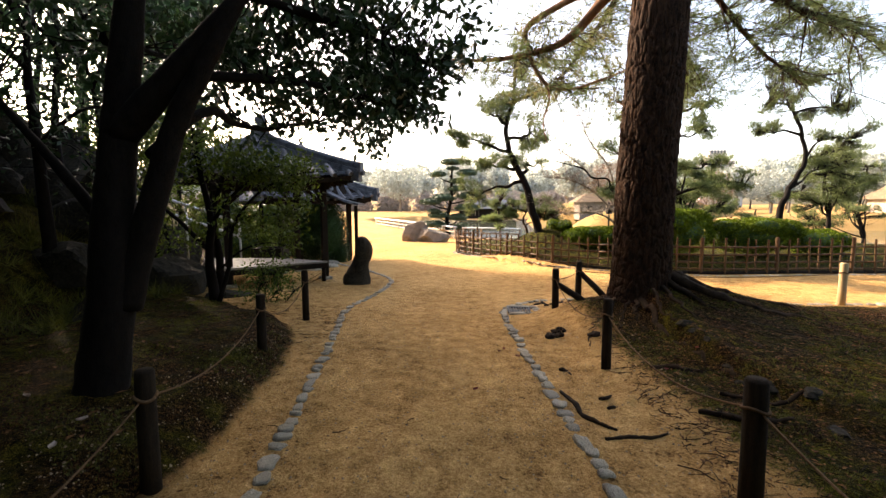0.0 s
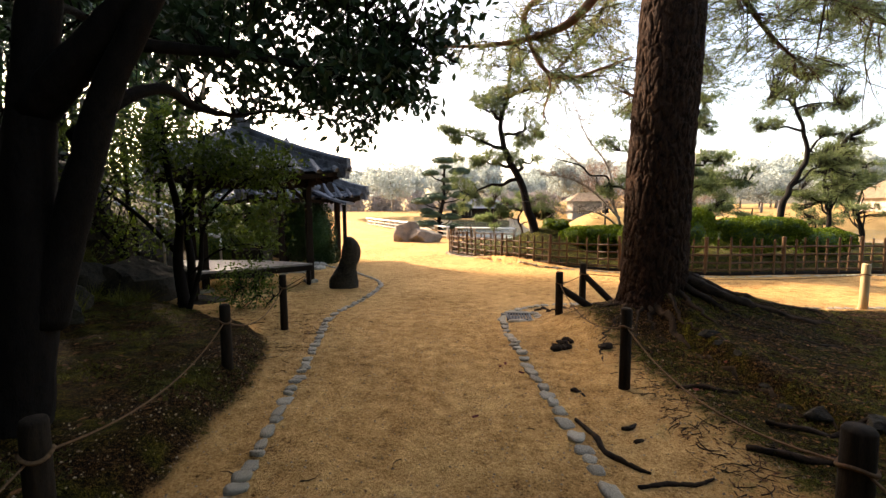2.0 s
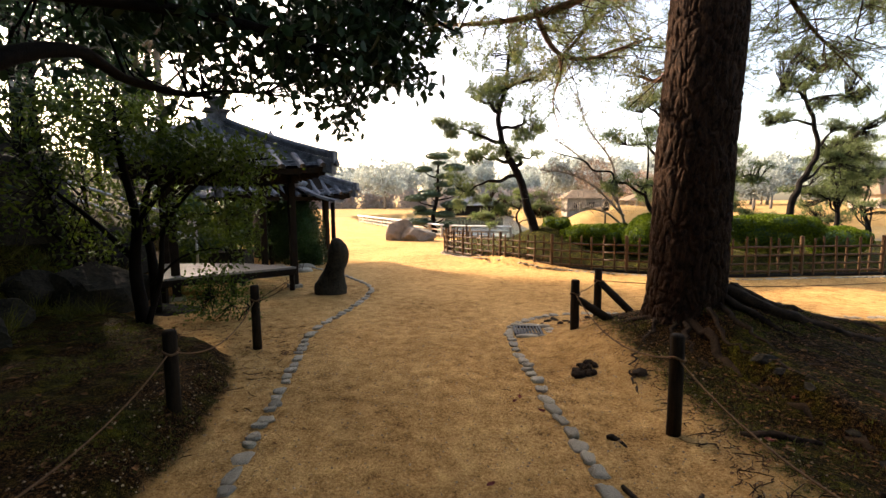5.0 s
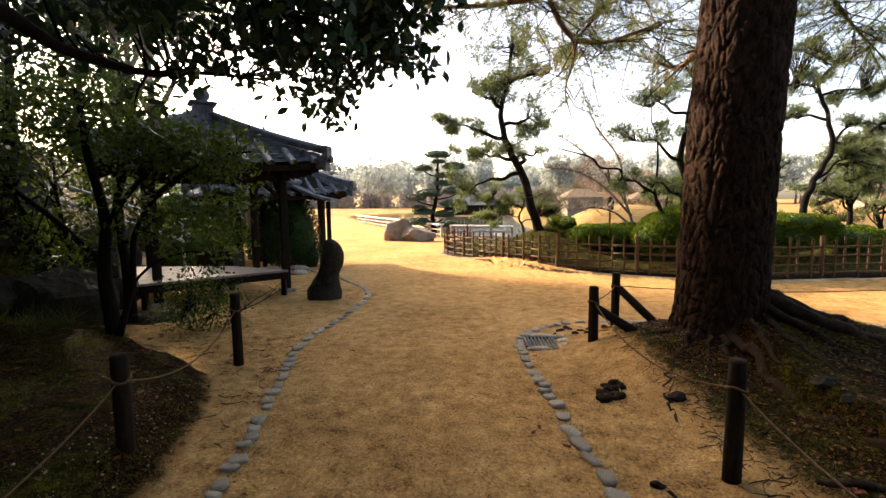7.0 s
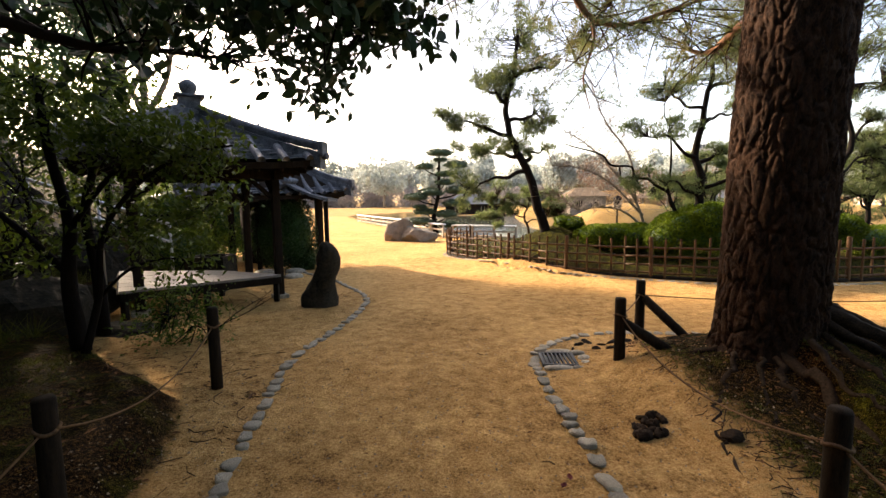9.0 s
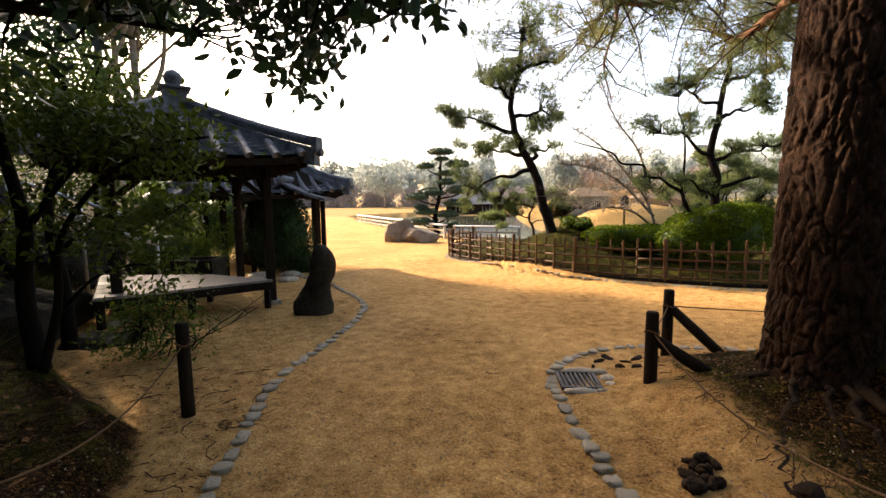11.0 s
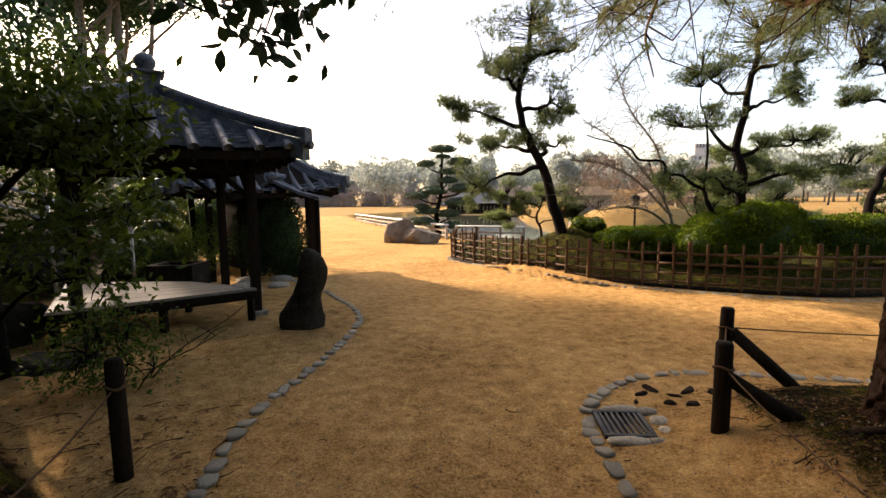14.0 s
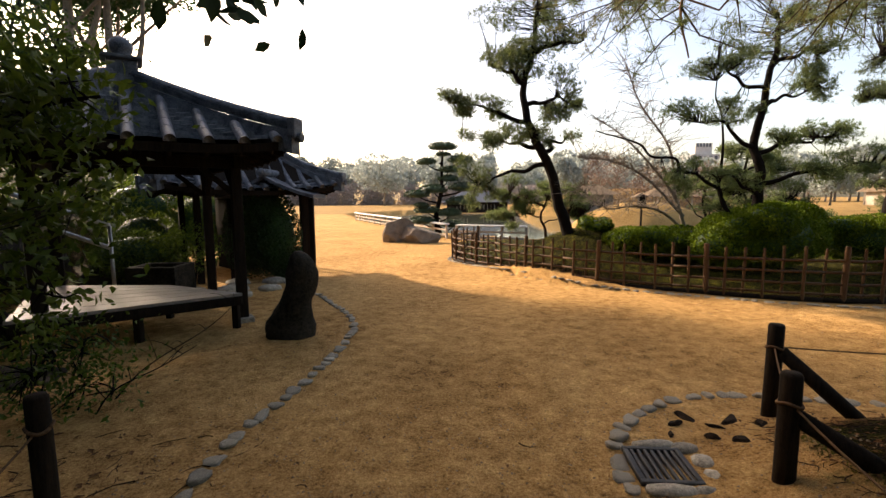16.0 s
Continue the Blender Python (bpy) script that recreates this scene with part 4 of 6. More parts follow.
def big_pine():
    """The great pine beside the path: plated bark, root flare, reaching limbs."""
    root = thing("pine_tree", spot(2.62, 5.98, 0.05), "tall old pine with thick plated bark and spreading surface roots", "pine tree")
    bpy.context.view_layer.update()
    holder = root.matrix_world.inverted()
    bm = bmesh.new()
    path = spline([(2.56, 5.98, -0.25, 0.46), (2.56, 5.98, 0.1, 0.42), (2.57, 5.97, 0.4, 0.385), (2.58, 5.96, 1.1, 0.37), (2.59, 5.95, 1.9, 0.365), (2.63, 5.95, 2.7, 0.36), (2.68, 5.97, 3.7, 0.35), (2.74, 6.0, 5.0, 0.32), (2.8, 6.1, 7.5, 0.26), (2.9, 6.2, 9.5, 0.16)], 22)
    path = spline([tuple(p) for p in path[: 22 * 6 + 1 : 2]], 5) + path[22 * 6 + 2:]
    seg, rings = 240, []
    for x, y, z, r in path:
        ring = []
        for k in range(seg):
            a = 2 * math.pi * k / seg
            flare = 1 + max(0, 0.45 - z) * 0.35 * math.sin(3.5 * a + 1.0) ** 2
            q = Vector((math.cos(a) * 4.4, math.sin(a) * 4.4, z * 4.0))
            q += Vector((noise.noise(q * 1.1), noise.noise(q * 1.1 + Vector((9, 0, 0))), 1.6 * noise.noise(q * 0.8 + Vector((0, 7, 0))))) * 0.5
            dd = noise.voronoi(q)[0]
            plate = min(1.0, (dd[1] - dd[0]) * 4.5)
            rr = r * flare - 0.04 + 0.036 * plate ** 0.45 + 0.012 * noise.noise(q * 4) + 0.006 * noise.noise(q * 13)
            ring.append(bm.verts.new((x + rr * math.cos(a), y + rr * math.sin(a), z)))
        rings.append(ring)
    for a, b in zip(rings, rings[1:]):
        for k in range(seg):
            bm.faces.new((a[k], a[(k + 1) % seg], b[(k + 1) % seg], b[k]))
    part("trunk", bm, M["bark_pine"], root, "deeply plated brown bark").matrix_parent_inverse = holder
    limbs = [
        ([(2.6, 6.1, 4.5), (2.25, 6.7, 4.45), (1.8, 7.2, 4.05), (1.3, 7.5, 3.95), (0.6, 7.8, 3.95), (-0.3, 8.2, 4.1)], 0.1, 0.02),
        ([(2.6, 6.2, 4.75), (2.2, 6.9, 4.7), (1.6, 7.3, 4.55), (1.2, 7.5, 4.35), (1.22, 7.55, 4.0), (1.5, 7.6, 3.5), (1.9, 7.6, 3.38), (2.35, 7.6, 3.5), (2.9, 7.9, 3.75)], 0.07, 0.015),
        ([(1.55, 7.6, 3.48), (1.58, 7.6, 3.2), (1.5, 7.7, 2.85), (1.6, 7.75, 2.5)], 0.022, 0.006),
        ([(2.75, 6.1, 3.0), (2.8, 6.9, 3.1), (3.0, 7.9, 3.15), (2.85, 8.2, 3.3)], 0.06, 0.02),
        ([(2.8, 6.1, 5.4), (4.0, 7.2, 5.6), (5.5, 8.6, 5.5), (7.3, 10.2, 5.7), (9.0, 11.5, 5.6)], 0.13, 0.025),
        ([(2.9, 6.1, 5.0), (4.2, 6.8, 4.6), (5.6, 7.7, 4.5), (7.2, 8.8, 4.6), (8.6, 9.6, 4.3)], 0.09, 0.02),
        ([(2.8, 6.2, 6.0), (2.9, 8.0, 5.3), (2.5, 9.6, 4.6), (2.1, 11.0, 4.25)], 0.08, 0.015),
        ([(2.8, 6.2, 5.8), (3.9, 8.4, 5.0), (4.8, 10.0, 4.45), (5.5, 11.6, 4.15)], 0.08, 0.015),
        ([(5.6, 7.7, 4.5), (5.7, 7.9, 4.1), (5.72, 8.0, 3.7)], 0.02, 0.006),
        ([(7.2, 8.8, 4.6), (7.25, 9.0, 4.1), (7.5, 9.2, 3.6)], 0.025, 0.006),
        ([(2.6, 6.0, 6.4), (0.8, 5.2, 6.6), (-0.8, 4.6, 6.9)], 0.1, 0.02),
        ([(2.7, 6.0, 7.0), (4.2, 4.6, 7.2), (5.5, 3.2, 7.4)], 0.1, 0.02),
        ([(2.8, 6.2, 5.2), (4.2, 7.6, 4.7), (5.6, 8.8, 4.25), (7.0, 9.8, 3.95)], 0.07, 0.015),
    ]
    rng = np.random.default_rng(4)
    starts = []
    for k, (pts, r0, r1) in enumerate(limbs):
        bm = bmesh.new()
        limb(bm, pts, r0, r1, 12, 6, 0.08, k)
        part("branch", bm, M["bark_red"] if k < 4 else M["bark_pine"], root).matrix_parent_inverse = holder
        starts.append([tuple(p[:3]) for p in spline(pts, 6)])
    sprays, warm, twig_bm = [], [], bmesh.new()
    for k, s in enumerate(starts):
        if k in (2, 8, 9, 10, 11):
            count = 8 if k < 10 else 120
        else:
            count = {0: 75, 1: 80, 3: 35, 4: 170, 5: 170, 6: 220, 7: 240, 12: 130}[k]
        ids = rng.integers(len(s) // 3, len(s), count)
        p0 = np.array([s[i] for i in ids])
        off = rng.normal(size=(count, 3)) * (0.42, 0.42, 0.28)
        off[:, 2] -= 0.1
        p1 = p0 + off * (1.0 if k < 4 else 1.35)
        for a, b in zip(p0, p1):
            m = (a + b) / 2 + rng.normal(size=3) * 0.08
            tube(twig_bm, [a, m, b], [0.009, 0.006, 0.003], 4, False)
            along = np.linspace(0.45, 1.05, 9)[:, None]
            (warm if k in (0, 1, 3, 6) and rng.random() < 0.45 else sprays).append(a + (b - a) * along + rng.normal(size=(9, 3)) * 0.035)
    o = part("twig_mass", twig_bm, M["bark_pine"], root)
    o["kind"] = "stuff"
    o.matrix_parent_inverse = holder
    for pts, mat, nm in ((sprays, "needle", "needles"), (warm, "needle_warm", "yellowed_needles")):
        o = part(nm, needle_mesh(nm, np.concatenate(pts), 0.12, 0.0055, rng, 13, 0.25), M[mat], root, "", False)
        o["kind"] = "stuff"
        o.matrix_parent_inverse = holder
    # needle mass added above the view to block sky light from the ground
    top = in_blobs(rng, [(2.8, 4.6, 9.2, 3.4, 3.2, 1.2, 700), (4.6, 3.4, 8.0, 2.4, 2.4, 0.7, 350), (2.8, 6.0, 11.0, 2.4, 2.4, 0.9, 300)], 0.1)
    o = part("upper_crown", needle_mesh("upper_crown", lumpy(rng, top, 0.16, 3), 0.2, 0.022, rng, 9, 0.4), M["needle"], root, "", False)
    o["kind"] = "stuff"
    o.matrix_parent_inverse = holder
    # surface roots
    rnd = random.Random(2)
    roots = [
        ([(2.44, 5.75), (2.5, 5.3), (2.54, 4.75), (2.6, 4.2), (2.7, 3.65), (2.82, 3.1), (2.98, 2.5)], 0.075, 0.14), ([(2.85, 6.05), (3.4, 6.2), (4.1, 6.3), (4.8, 6.25), (5.5, 6.1)], 0.14, 0.3), ([(2.9, 5.85), (3.5, 5.7), (4.2, 5.62), (5.0, 5.5), (5.8, 5.3)], 0.085, 0.28),
        ([(2.8, 5.75), (3.2, 5.35), (3.7, 4.95), (4.4, 4.72), (5.0, 4.6)], 0.06, 0.24), ([(2.2, 5.75), (1.98, 5.5), (1.75, 5.15), (1.68, 4.9), (1.6, 4.6)], 0.034, 0.14), ([(2.4, 5.6), (2.3, 5.2), (2.36, 4.85), (2.25, 4.5)], 0.045, 0.14),
        ([(2.25, 5.95), (1.95, 6.0), (1.8, 5.85), (1.72, 5.6)], 0.04, 0.12), ([(2.7, 5.6), (2.85, 5.1), (3.1, 4.5), (3.15, 3.9), (3.4, 3.3)], 0.045, 0.16), ([(3.0, 5.95), (3.6, 5.95), (4.3, 5.95), (4.9, 5.85)], 0.06, 0.3),
        ([(2.35, 5.65), (2.15, 5.35), (2.05, 5.0), (2.1, 4.7)], 0.03, 0.12), ([(2.55, 5.55), (2.62, 5.0), (2.85, 4.3), (2.95, 3.6)], 0.035, 0.12), ([(2.6, 6.35), (2.9, 6.7), (3.4, 6.85), (4.0, 6.9)], 0.06, 0.2),
    ]
    for k, (pts, r0, rise) in enumerate(roots):
        q = [(p[0] + rnd.uniform(-0.035, 0.035), p[1] + rnd.uniform(-0.035, 0.035)) for p in spline(pts, 8)]
        n = len(q)
        bm = bmesh.new()
        tube(bm, [(x, y, land(x, y)[0] - r0 * 0.35 + rise * 0.32 * max(0, 1 - 3.2 * i / n) ** 1.4 + 0.025 * noise.noise((x * 5, y * 5, k))) for i, (x, y) in enumerate(q)], [r0 * (0.85 if k in (1, 2, 8) else 0.6) * (1 - 0.7 * i / (n - 1)) for i in range(n)], 12, wobble=0.28, seed=k)
        part("surface_root", bm, M["root"], root, "gnarled surface root").matrix_parent_inverse = holder

big_pine()


def left_tree():
    """The dark evergreen tree whose boughs hang over the path."""
    rng = np.random.default_rng(8)
    limbs = [
        ([(-2.42, 2.85, -0.05), (-2.3, 2.9, 0.7), (-2.22, 2.9, 1.4), (-2.13, 2.92, 2.1), (-2.02, 2.95, 2.9), (-1.98, 3.1, 4.2), (-2.1, 3.4, 6.0)], 0.185, 0.06, "trunk"),
        ([(-2.22, 2.95, 0.75), (-2.1, 2.97, 1.15), (-1.93, 2.97, 1.6), (-1.74, 2.97, 2.1), (-1.45, 2.97, 2.6), (-1.2, 3.05, 3.1), (-0.8, 3.4, 4.2)], 0.12, 0.05, "trunk"),
        ([(-2.14, 2.92, 2.0), (-1.8, 2.92, 2.32), (-1.52, 2.95, 2.62), (-1.28, 3.0, 2.9), (-0.95, 3.3, 3.5)], 0.12, 0.04, "bough"),
        ([(-1.95, 2.97, 1.85), (-1.9, 3.3, 2.15), (-1.95, 3.8, 2.34), (-2.05, 4.3, 2.32), (-2.0, 4.9, 2.36), (-1.95, 5.4, 2.5), (-1.8, 5.9, 2.6)], 0.055, 0.015, "branch"),
        ([(-2.05, 3.6, 2.6), (-1.5, 4.2, 2.7), (-1.1, 4.8, 2.75), (-0.7, 5.4, 2.7), (-0.4, 5.7, 2.6)], 0.05, 0.012, "branch"),
        ([(-1.7, 3.95, 3.4), (-0.9, 4.6, 3.3), (-0.3, 5.1, 3.15), (0.2, 5.5, 3.0)], 0.05, 0.012, "branch"),
        ([(-2.5, 3.3, 2.8), (-2.8, 4.0, 3.0), (-3.0, 4.6, 3.1), (-3.0, 5.2, 3.2)], 0.06, 0.015, "branch"),
        ([(-2.5, 3.35, 3.6), (-1.9, 4.6, 3.7), (-1.5, 5.8, 3.6), (-1.2, 6.8, 3.5)], 0.06, 0.015, "branch"),
        ([(-2.4, 3.0, 1.4), (-2.9, 3.1, 1.9), (-3.6, 3.4, 2.4), (-4.2, 3.9, 2.7)], 0.05, 0.015, "branch"),
        ([(-1.2, 4.2, 4.6), (-0.4, 4.4, 4.7), (0.5, 4.3, 4.6)], 0.05, 0.015, "branch"),
        # the last two limbs carry unseen high sprays added to darken the ground
        ([(-2.5, 3.4, 4.2), (-3.1, 4.6, 4.9), (-3.7, 5.9, 5.4), (-4.3, 7.0, 5.6)], 0.06, 0.02, "branch"),
        ([(-2.5, 3.5, 5.4), (-1.7, 2.2, 6.1), (-0.8, 0.8, 6.5), (0.2, -0.4, 6.6)], 0.06, 0.02, "branch"),
    ]
    sprays = in_blobs(rng, [
        (-1.6, 4.75, 2.95, 1.15, 0.9, 0.5, 70), (-0.75, 5.2, 2.85, 0.75, 0.7, 0.5, 48), (-0.15, 5.1, 3.1, 0.6, 0.6, 0.4, 22), (-2.4, 5.2, 3.0, 0.9, 0.8, 0.5, 18),
        (-0.9, 5.8, 3.4, 0.8, 0.7, 0.4, 34), (-3.4, 4.2, 3.3, 1.1, 1.1, 0.9, 20), (-2.0, 4.2, 4.2, 1.7, 1.3, 0.8, 36), (-0.5, 4.6, 3.9, 1.2, 1.0, 0.6, 60), (0.2, 4.7, 4.4, 0.9, 0.8, 0.5, 30),
        # the high sprays in this row are out of view, added to block sky
        (-2.3, 3.0, 5.6, 2.2, 2.0, 0.9, 90), (-4.3, 3.6, 3.6, 0.9, 1.0, 0.9, 16), (-0.95, 5.9, 2.6, 0.45, 0.4, 0.22, 16), (-3.2, 2.0, 5.6, 2.6, 3.2, 0.8, 130), (-4.0, 6.6, 5.7, 2.2, 2.0, 0.6, 130), (-0.6, 0.4, 6.6, 2.6, 2.6, 0.7, 150),
    ])
    sprays = lumpy(rng, sprays, 0.16, 2)[rng.permutation(len(sprays) * 2)[: int(len(sprays) * 1.45)]]
    pts = lumpy(rng, sprays, (0.11, 0.11, 0.085), 19)
    starts = [tuple(p[:3]) for l in limbs[3:] for p in spline(l[0], 5)]
    starts += [tuple(p[:3]) for l in limbs[:2] for p in spline(l[0][3:], 5)]
    tw = twigs_to(rng, starts, sprays, 0.01)
    me = bpy.data.meshes.new("twigs")
    tw.to_mesh(me)
    tw.free()
    # unseen large-leaved canopy added overhead to keep sky light off the bank
    high = in_blobs(rng, [(-3.6, 2.6, 5.6, 2.0, 2.4, 0.8, 260), (-4.2, 0.2, 5.4, 2.4, 2.4, 0.9, 300), (-3.0, -1.6, 5.6, 1.6, 1.6, 0.8, 160), (-5.8, 4.2, 5.8, 1.8, 1.8, 0.7, 160)], 0.1)
    dense = broad_leaf_mesh("upper_crown", lumpy(rng, high, 0.24, 16), 0.2, 0.11, rng, 0.3)
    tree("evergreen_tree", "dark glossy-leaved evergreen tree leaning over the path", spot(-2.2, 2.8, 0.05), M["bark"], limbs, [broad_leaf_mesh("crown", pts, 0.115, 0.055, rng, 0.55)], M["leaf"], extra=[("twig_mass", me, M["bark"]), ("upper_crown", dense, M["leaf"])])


left_tree()


def small_tree(name, x, y, height, spread, seed, mat, label, leaf=(0.06, 0.03), n_sprays=70, bark="bark", stems=1, z_low=0.35, each=16, group="", category="tree", trunk_r=0.06):
    rng = np.random.default_rng(seed)
    z0 = land(x, y)[0] - 0.05
    limbs, starts = [], []
    for s in range(stems):
        ox, oy = rng.normal(size=2) * 0.1 * (stems > 1)
        top = (x + ox * 5 + rng.normal() * 0.15 * spread, y + oy * 5 + rng.normal() * 0.15 * spread, z0 + height * 0.9)
        pts = [(x + ox, y + oy, z0), (x + ox * 2 + rng.normal() * 0.05, y + oy * 2, z0 + height * 0.35), (x + ox * 4 + rng.normal() * 0.1, y + oy * 4, z0 + height * 0.65), top]
        limbs.append((pts, trunk_r, trunk_r * 0.3, "trunk"))
        q = [tuple(p[:3]) for p in spline(pts, 5)]
        starts += q[5:]
        for b in range(5):
            i = rng.integers(5, len(q))
            a = rng.uniform(0, 6.28)
            e = np.array(q[i]) + (math.cos(a) * spread * 0.7, math.sin(a) * spread * 0.7, rng.uniform(0.05, 0.3) * height)
            m = (np.array(q[i]) + e) / 2 + (0, 0, 0.05 * height)
            limbs.append(([q[i], tuple(m), tuple(e)], trunk_r * 0.45, trunk_r * 0.12, "branch"))
            starts += [tuple(p[:3]) for p in spline([q[i], tuple(m), tuple(e)], 4)]
    sprays = in_blobs(rng, [(x, y, z0 + height * (0.5 + z_low * 0.5), spread, spread, height * (0.52 - z_low * 0.4), n_sprays)], 0.1)
    tw = twigs_to(rng, starts, sprays, 0.008)
    me = bpy.data.meshes.new("twigs")
    tw.to_mesh(me)
    tw.free()
    pts = lumpy(rng, sprays, np.array((0.16, 0.16, 0.12)) * (leaf[0] / 0.07) ** 0.5, each)
    return tree(name, label, (x, y, z0), M[bark], limbs, [leaf_mesh("crown", pts, leaf[0], leaf[1], rng, 0.2)], mat, category, group, [("twig_mass", me, M[bark])])


def garden_shrub():
    """The two-stemmed shrub whose arching boughs reach across the front of the pavilion."""
    rng = np.random.default_rng(21)
    limbs = [
        ([(-3.72, 6.5, 0.0), (-3.78, 6.5, 0.7), (-3.72, 6.5, 1.3), (-3.85, 6.5, 2.0), (-4.0, 6.6, 2.7)], 0.085, 0.03, "trunk"),
        ([(-3.98, 7.1, 0.0), (-3.95, 7.05, 0.7), (-3.98, 7.0, 1.4), (-3.7, 6.9, 2.0), (-3.5, 6.8, 2.6)], 0.075, 0.025, "trunk"),
        ([(-3.6, 6.4, 0.0), (-3.4, 6.4, 0.6), (-3.3, 6.4, 1.2), (-2.9, 6.45, 1.7), (-2.4, 6.5, 1.95), (-2.05, 6.5, 2.0)], 0.04, 0.01, "branch"),
        ([(-3.74, 6.5, 1.2), (-3.3, 6.5, 1.7), (-2.8, 6.55, 2.05), (-2.4, 6.6, 2.1)], 0.035, 0.01, "branch"),
        ([(-3.9, 7.0, 1.0), (-3.4, 6.9, 1.3), (-2.9, 6.8, 1.35), (-2.4, 6.7, 1.45)], 0.03, 0.008, "branch"),
        ([(-3.78, 6.5, 0.8), (-4.2, 6.4, 1.3), (-4.7, 6.4, 1.7), (-5.1, 6.5, 2.1)], 0.04, 0.012, "branch"),
        ([(-3.95, 7.0, 0.4), (-3.5, 6.9, 0.75), (-3.0, 6.8, 0.9), (-2.6, 6.75, 0.85)], 0.022, 0.006, "branch"),
    ]
    sprays = in_blobs(rng, [
        (-2.5, 6.5, 2.0, 0.5, 0.42, 0.3, 48), (-2.4, 6.4, 1.35, 0.3, 0.35, 0.35, 12), (-5.4, 7.2, 2.6, 0.8, 0.7, 0.5, 40), (-3.1, 6.45, 2.1, 0.5, 0.45, 0.32, 46), (-3.8, 6.5, 2.35, 0.65, 0.55, 0.4, 44), (-4.6, 6.7, 2.4, 0.8, 0.7, 0.55, 46), (-5.0, 6.4, 1.6, 0.7, 0.6, 0.5, 22),
        (-3.5, 6.6, 1.45, 0.6, 0.5, 0.3, 12), (-2.9, 6.6, 1.2, 0.5, 0.45, 0.3, 11), (-2.45, 6.6, 1.5, 0.35, 0.35, 0.25, 14), (-2.8, 6.75, 0.85, 0.4, 0.35, 0.22, 8), (-4.3, 6.5, 1.0, 0.5, 0.5, 0.4, 9)], 0.1)
    starts = [tuple(p[:3]) for l in limbs for p in spline(l[0], 5)[6:]]
    tw = twigs_to(rng, starts, sprays, 0.007)
    me = bpy.data.meshes.new("twigs")
    tw.to_mesh(me)
    tw.free()
    pts = lumpy(rng, sprays, (0.13, 0.13, 0.09), 22)
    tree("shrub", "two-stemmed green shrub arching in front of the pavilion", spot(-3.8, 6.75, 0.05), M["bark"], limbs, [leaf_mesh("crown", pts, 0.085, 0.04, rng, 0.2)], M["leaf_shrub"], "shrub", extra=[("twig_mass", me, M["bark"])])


garden_shrub()
small_tree("shrub", -5.4, 7.9, 2.7, 0.8, 22, M["leaf_shrub"], "tall green shrub standing before the pavilion", (0.08, 0.038), 45, stems=3, z_low=0.15, each=22, category="shrub", trunk_r=0.04)
small_tree("shrub", -3.2, 7.3, 0.72, 0.42, 23, M["leaf_shrub"], "low green shrub beside the bench", (0.06, 0.028), 70, stems=3, z_low=0.0, each=20, category="shrub", trunk_r=0.008)
# trees on the bank; some stand out of view, added to block sun and sky
for k, (x, y, h, s, m, n, low) in enumerate(((-5.3, 5.4, 4.2, 1.5, "leaf", 75, 0.3), (-7.2, 7.6, 4.5, 1.7, "leaf_deep", 50, 0.75), (-10.0, 9.2, 4.6, 1.6, "leaf_deep", 80, 0.1), (-10.5, 10.5, 6.0, 2.4, "leaf_deep", 90, 0.75), (-9.6, 14.2, 5.4, 2.2, "leaf_shrub", 200, 0.2), (-11.2, 15.0, 5.5, 2.0, "leaf_deep", 200, 0.1), (-12.5, 14, 7.0, 2.8, "leaf", 110, 0.4), (-9.0, 10.8, 7.0, 2.6, "leaf_deep", 90, 0.75), (-6.2, 3.0, 5.0, 2.0, "leaf", 130, 0.75), (-7.6, 8.9, 4.6, 1.9, "leaf_deep", 60, 0.6), (-6.8, 5.0, 4.4, 1.7, "leaf", 50, 0.6), (-5.0, 3.6, 4.6, 1.6, "leaf_deep", 45, 0.6))):
    small_tree("evergreen_tree", x, y, h, s, 40 + k, M[m], "evergreen tree on the rocky bank, in a group with added sun blockers", (0.1, 0.05) if k in (0, 1, 10, 11) else (0.13, 0.07), n, z_low=low, each=18 if k in (0, 1, 10, 11) else 26, group="trees on the bank", trunk_r=0.09)
# unseen dense trees added round the start of the path to block light
for k, (x, y, h, s, m) in enumerate(((-8.0, 1.0, 6.0, 2.6, "leaf_deep"), (-12, 3.0, 7, 3.0, "leaf"), (-4.8, 0.2, 6.5, 2.6, "leaf"), (-3.5, -3.0, 6.5, 3.0, "leaf_deep"), (-7.0, -4.0, 7.0, 3.2, "leaf"), (0.3, -5.4, 8.0, 3.6, "leaf"), (4.5, -4.2, 8.0, 3.6, "leaf_deep"), (8.2, -2.5, 7.5, 3.2, "leaf"), (11.5, 0.5, 7.5, 3.0, "leaf_deep"), (7.5, -7.5, 9.0, 3.6, "leaf"), (-10.2, 6.4, 5.0, 2.0, "leaf_deep"), (-8.6, 4.3, 4.6, 1.9, "leaf"), (-12.4, 8.4, 5.5, 2.2, "leaf"))):
    small_tree("evergreen_tree", x, y, h, s, 140 + k, M[m], "unseen dense evergreen tree added behind the path to block light", (0.24, 0.14), 200, z_low=0.15, each=30, group="wood behind the path", trunk_r=0.14)
bush("bush", [(-8.0, 17.6, 0.8, 1.3, 0.9, 1.2, 6000), (-9.9, 17.2, 0.9, 1.3, 0.9, 1.4, 6000)], 0.09, 0.045, M["leaf_shrub"], "broad green bush on the far side of the pavilion", 63)
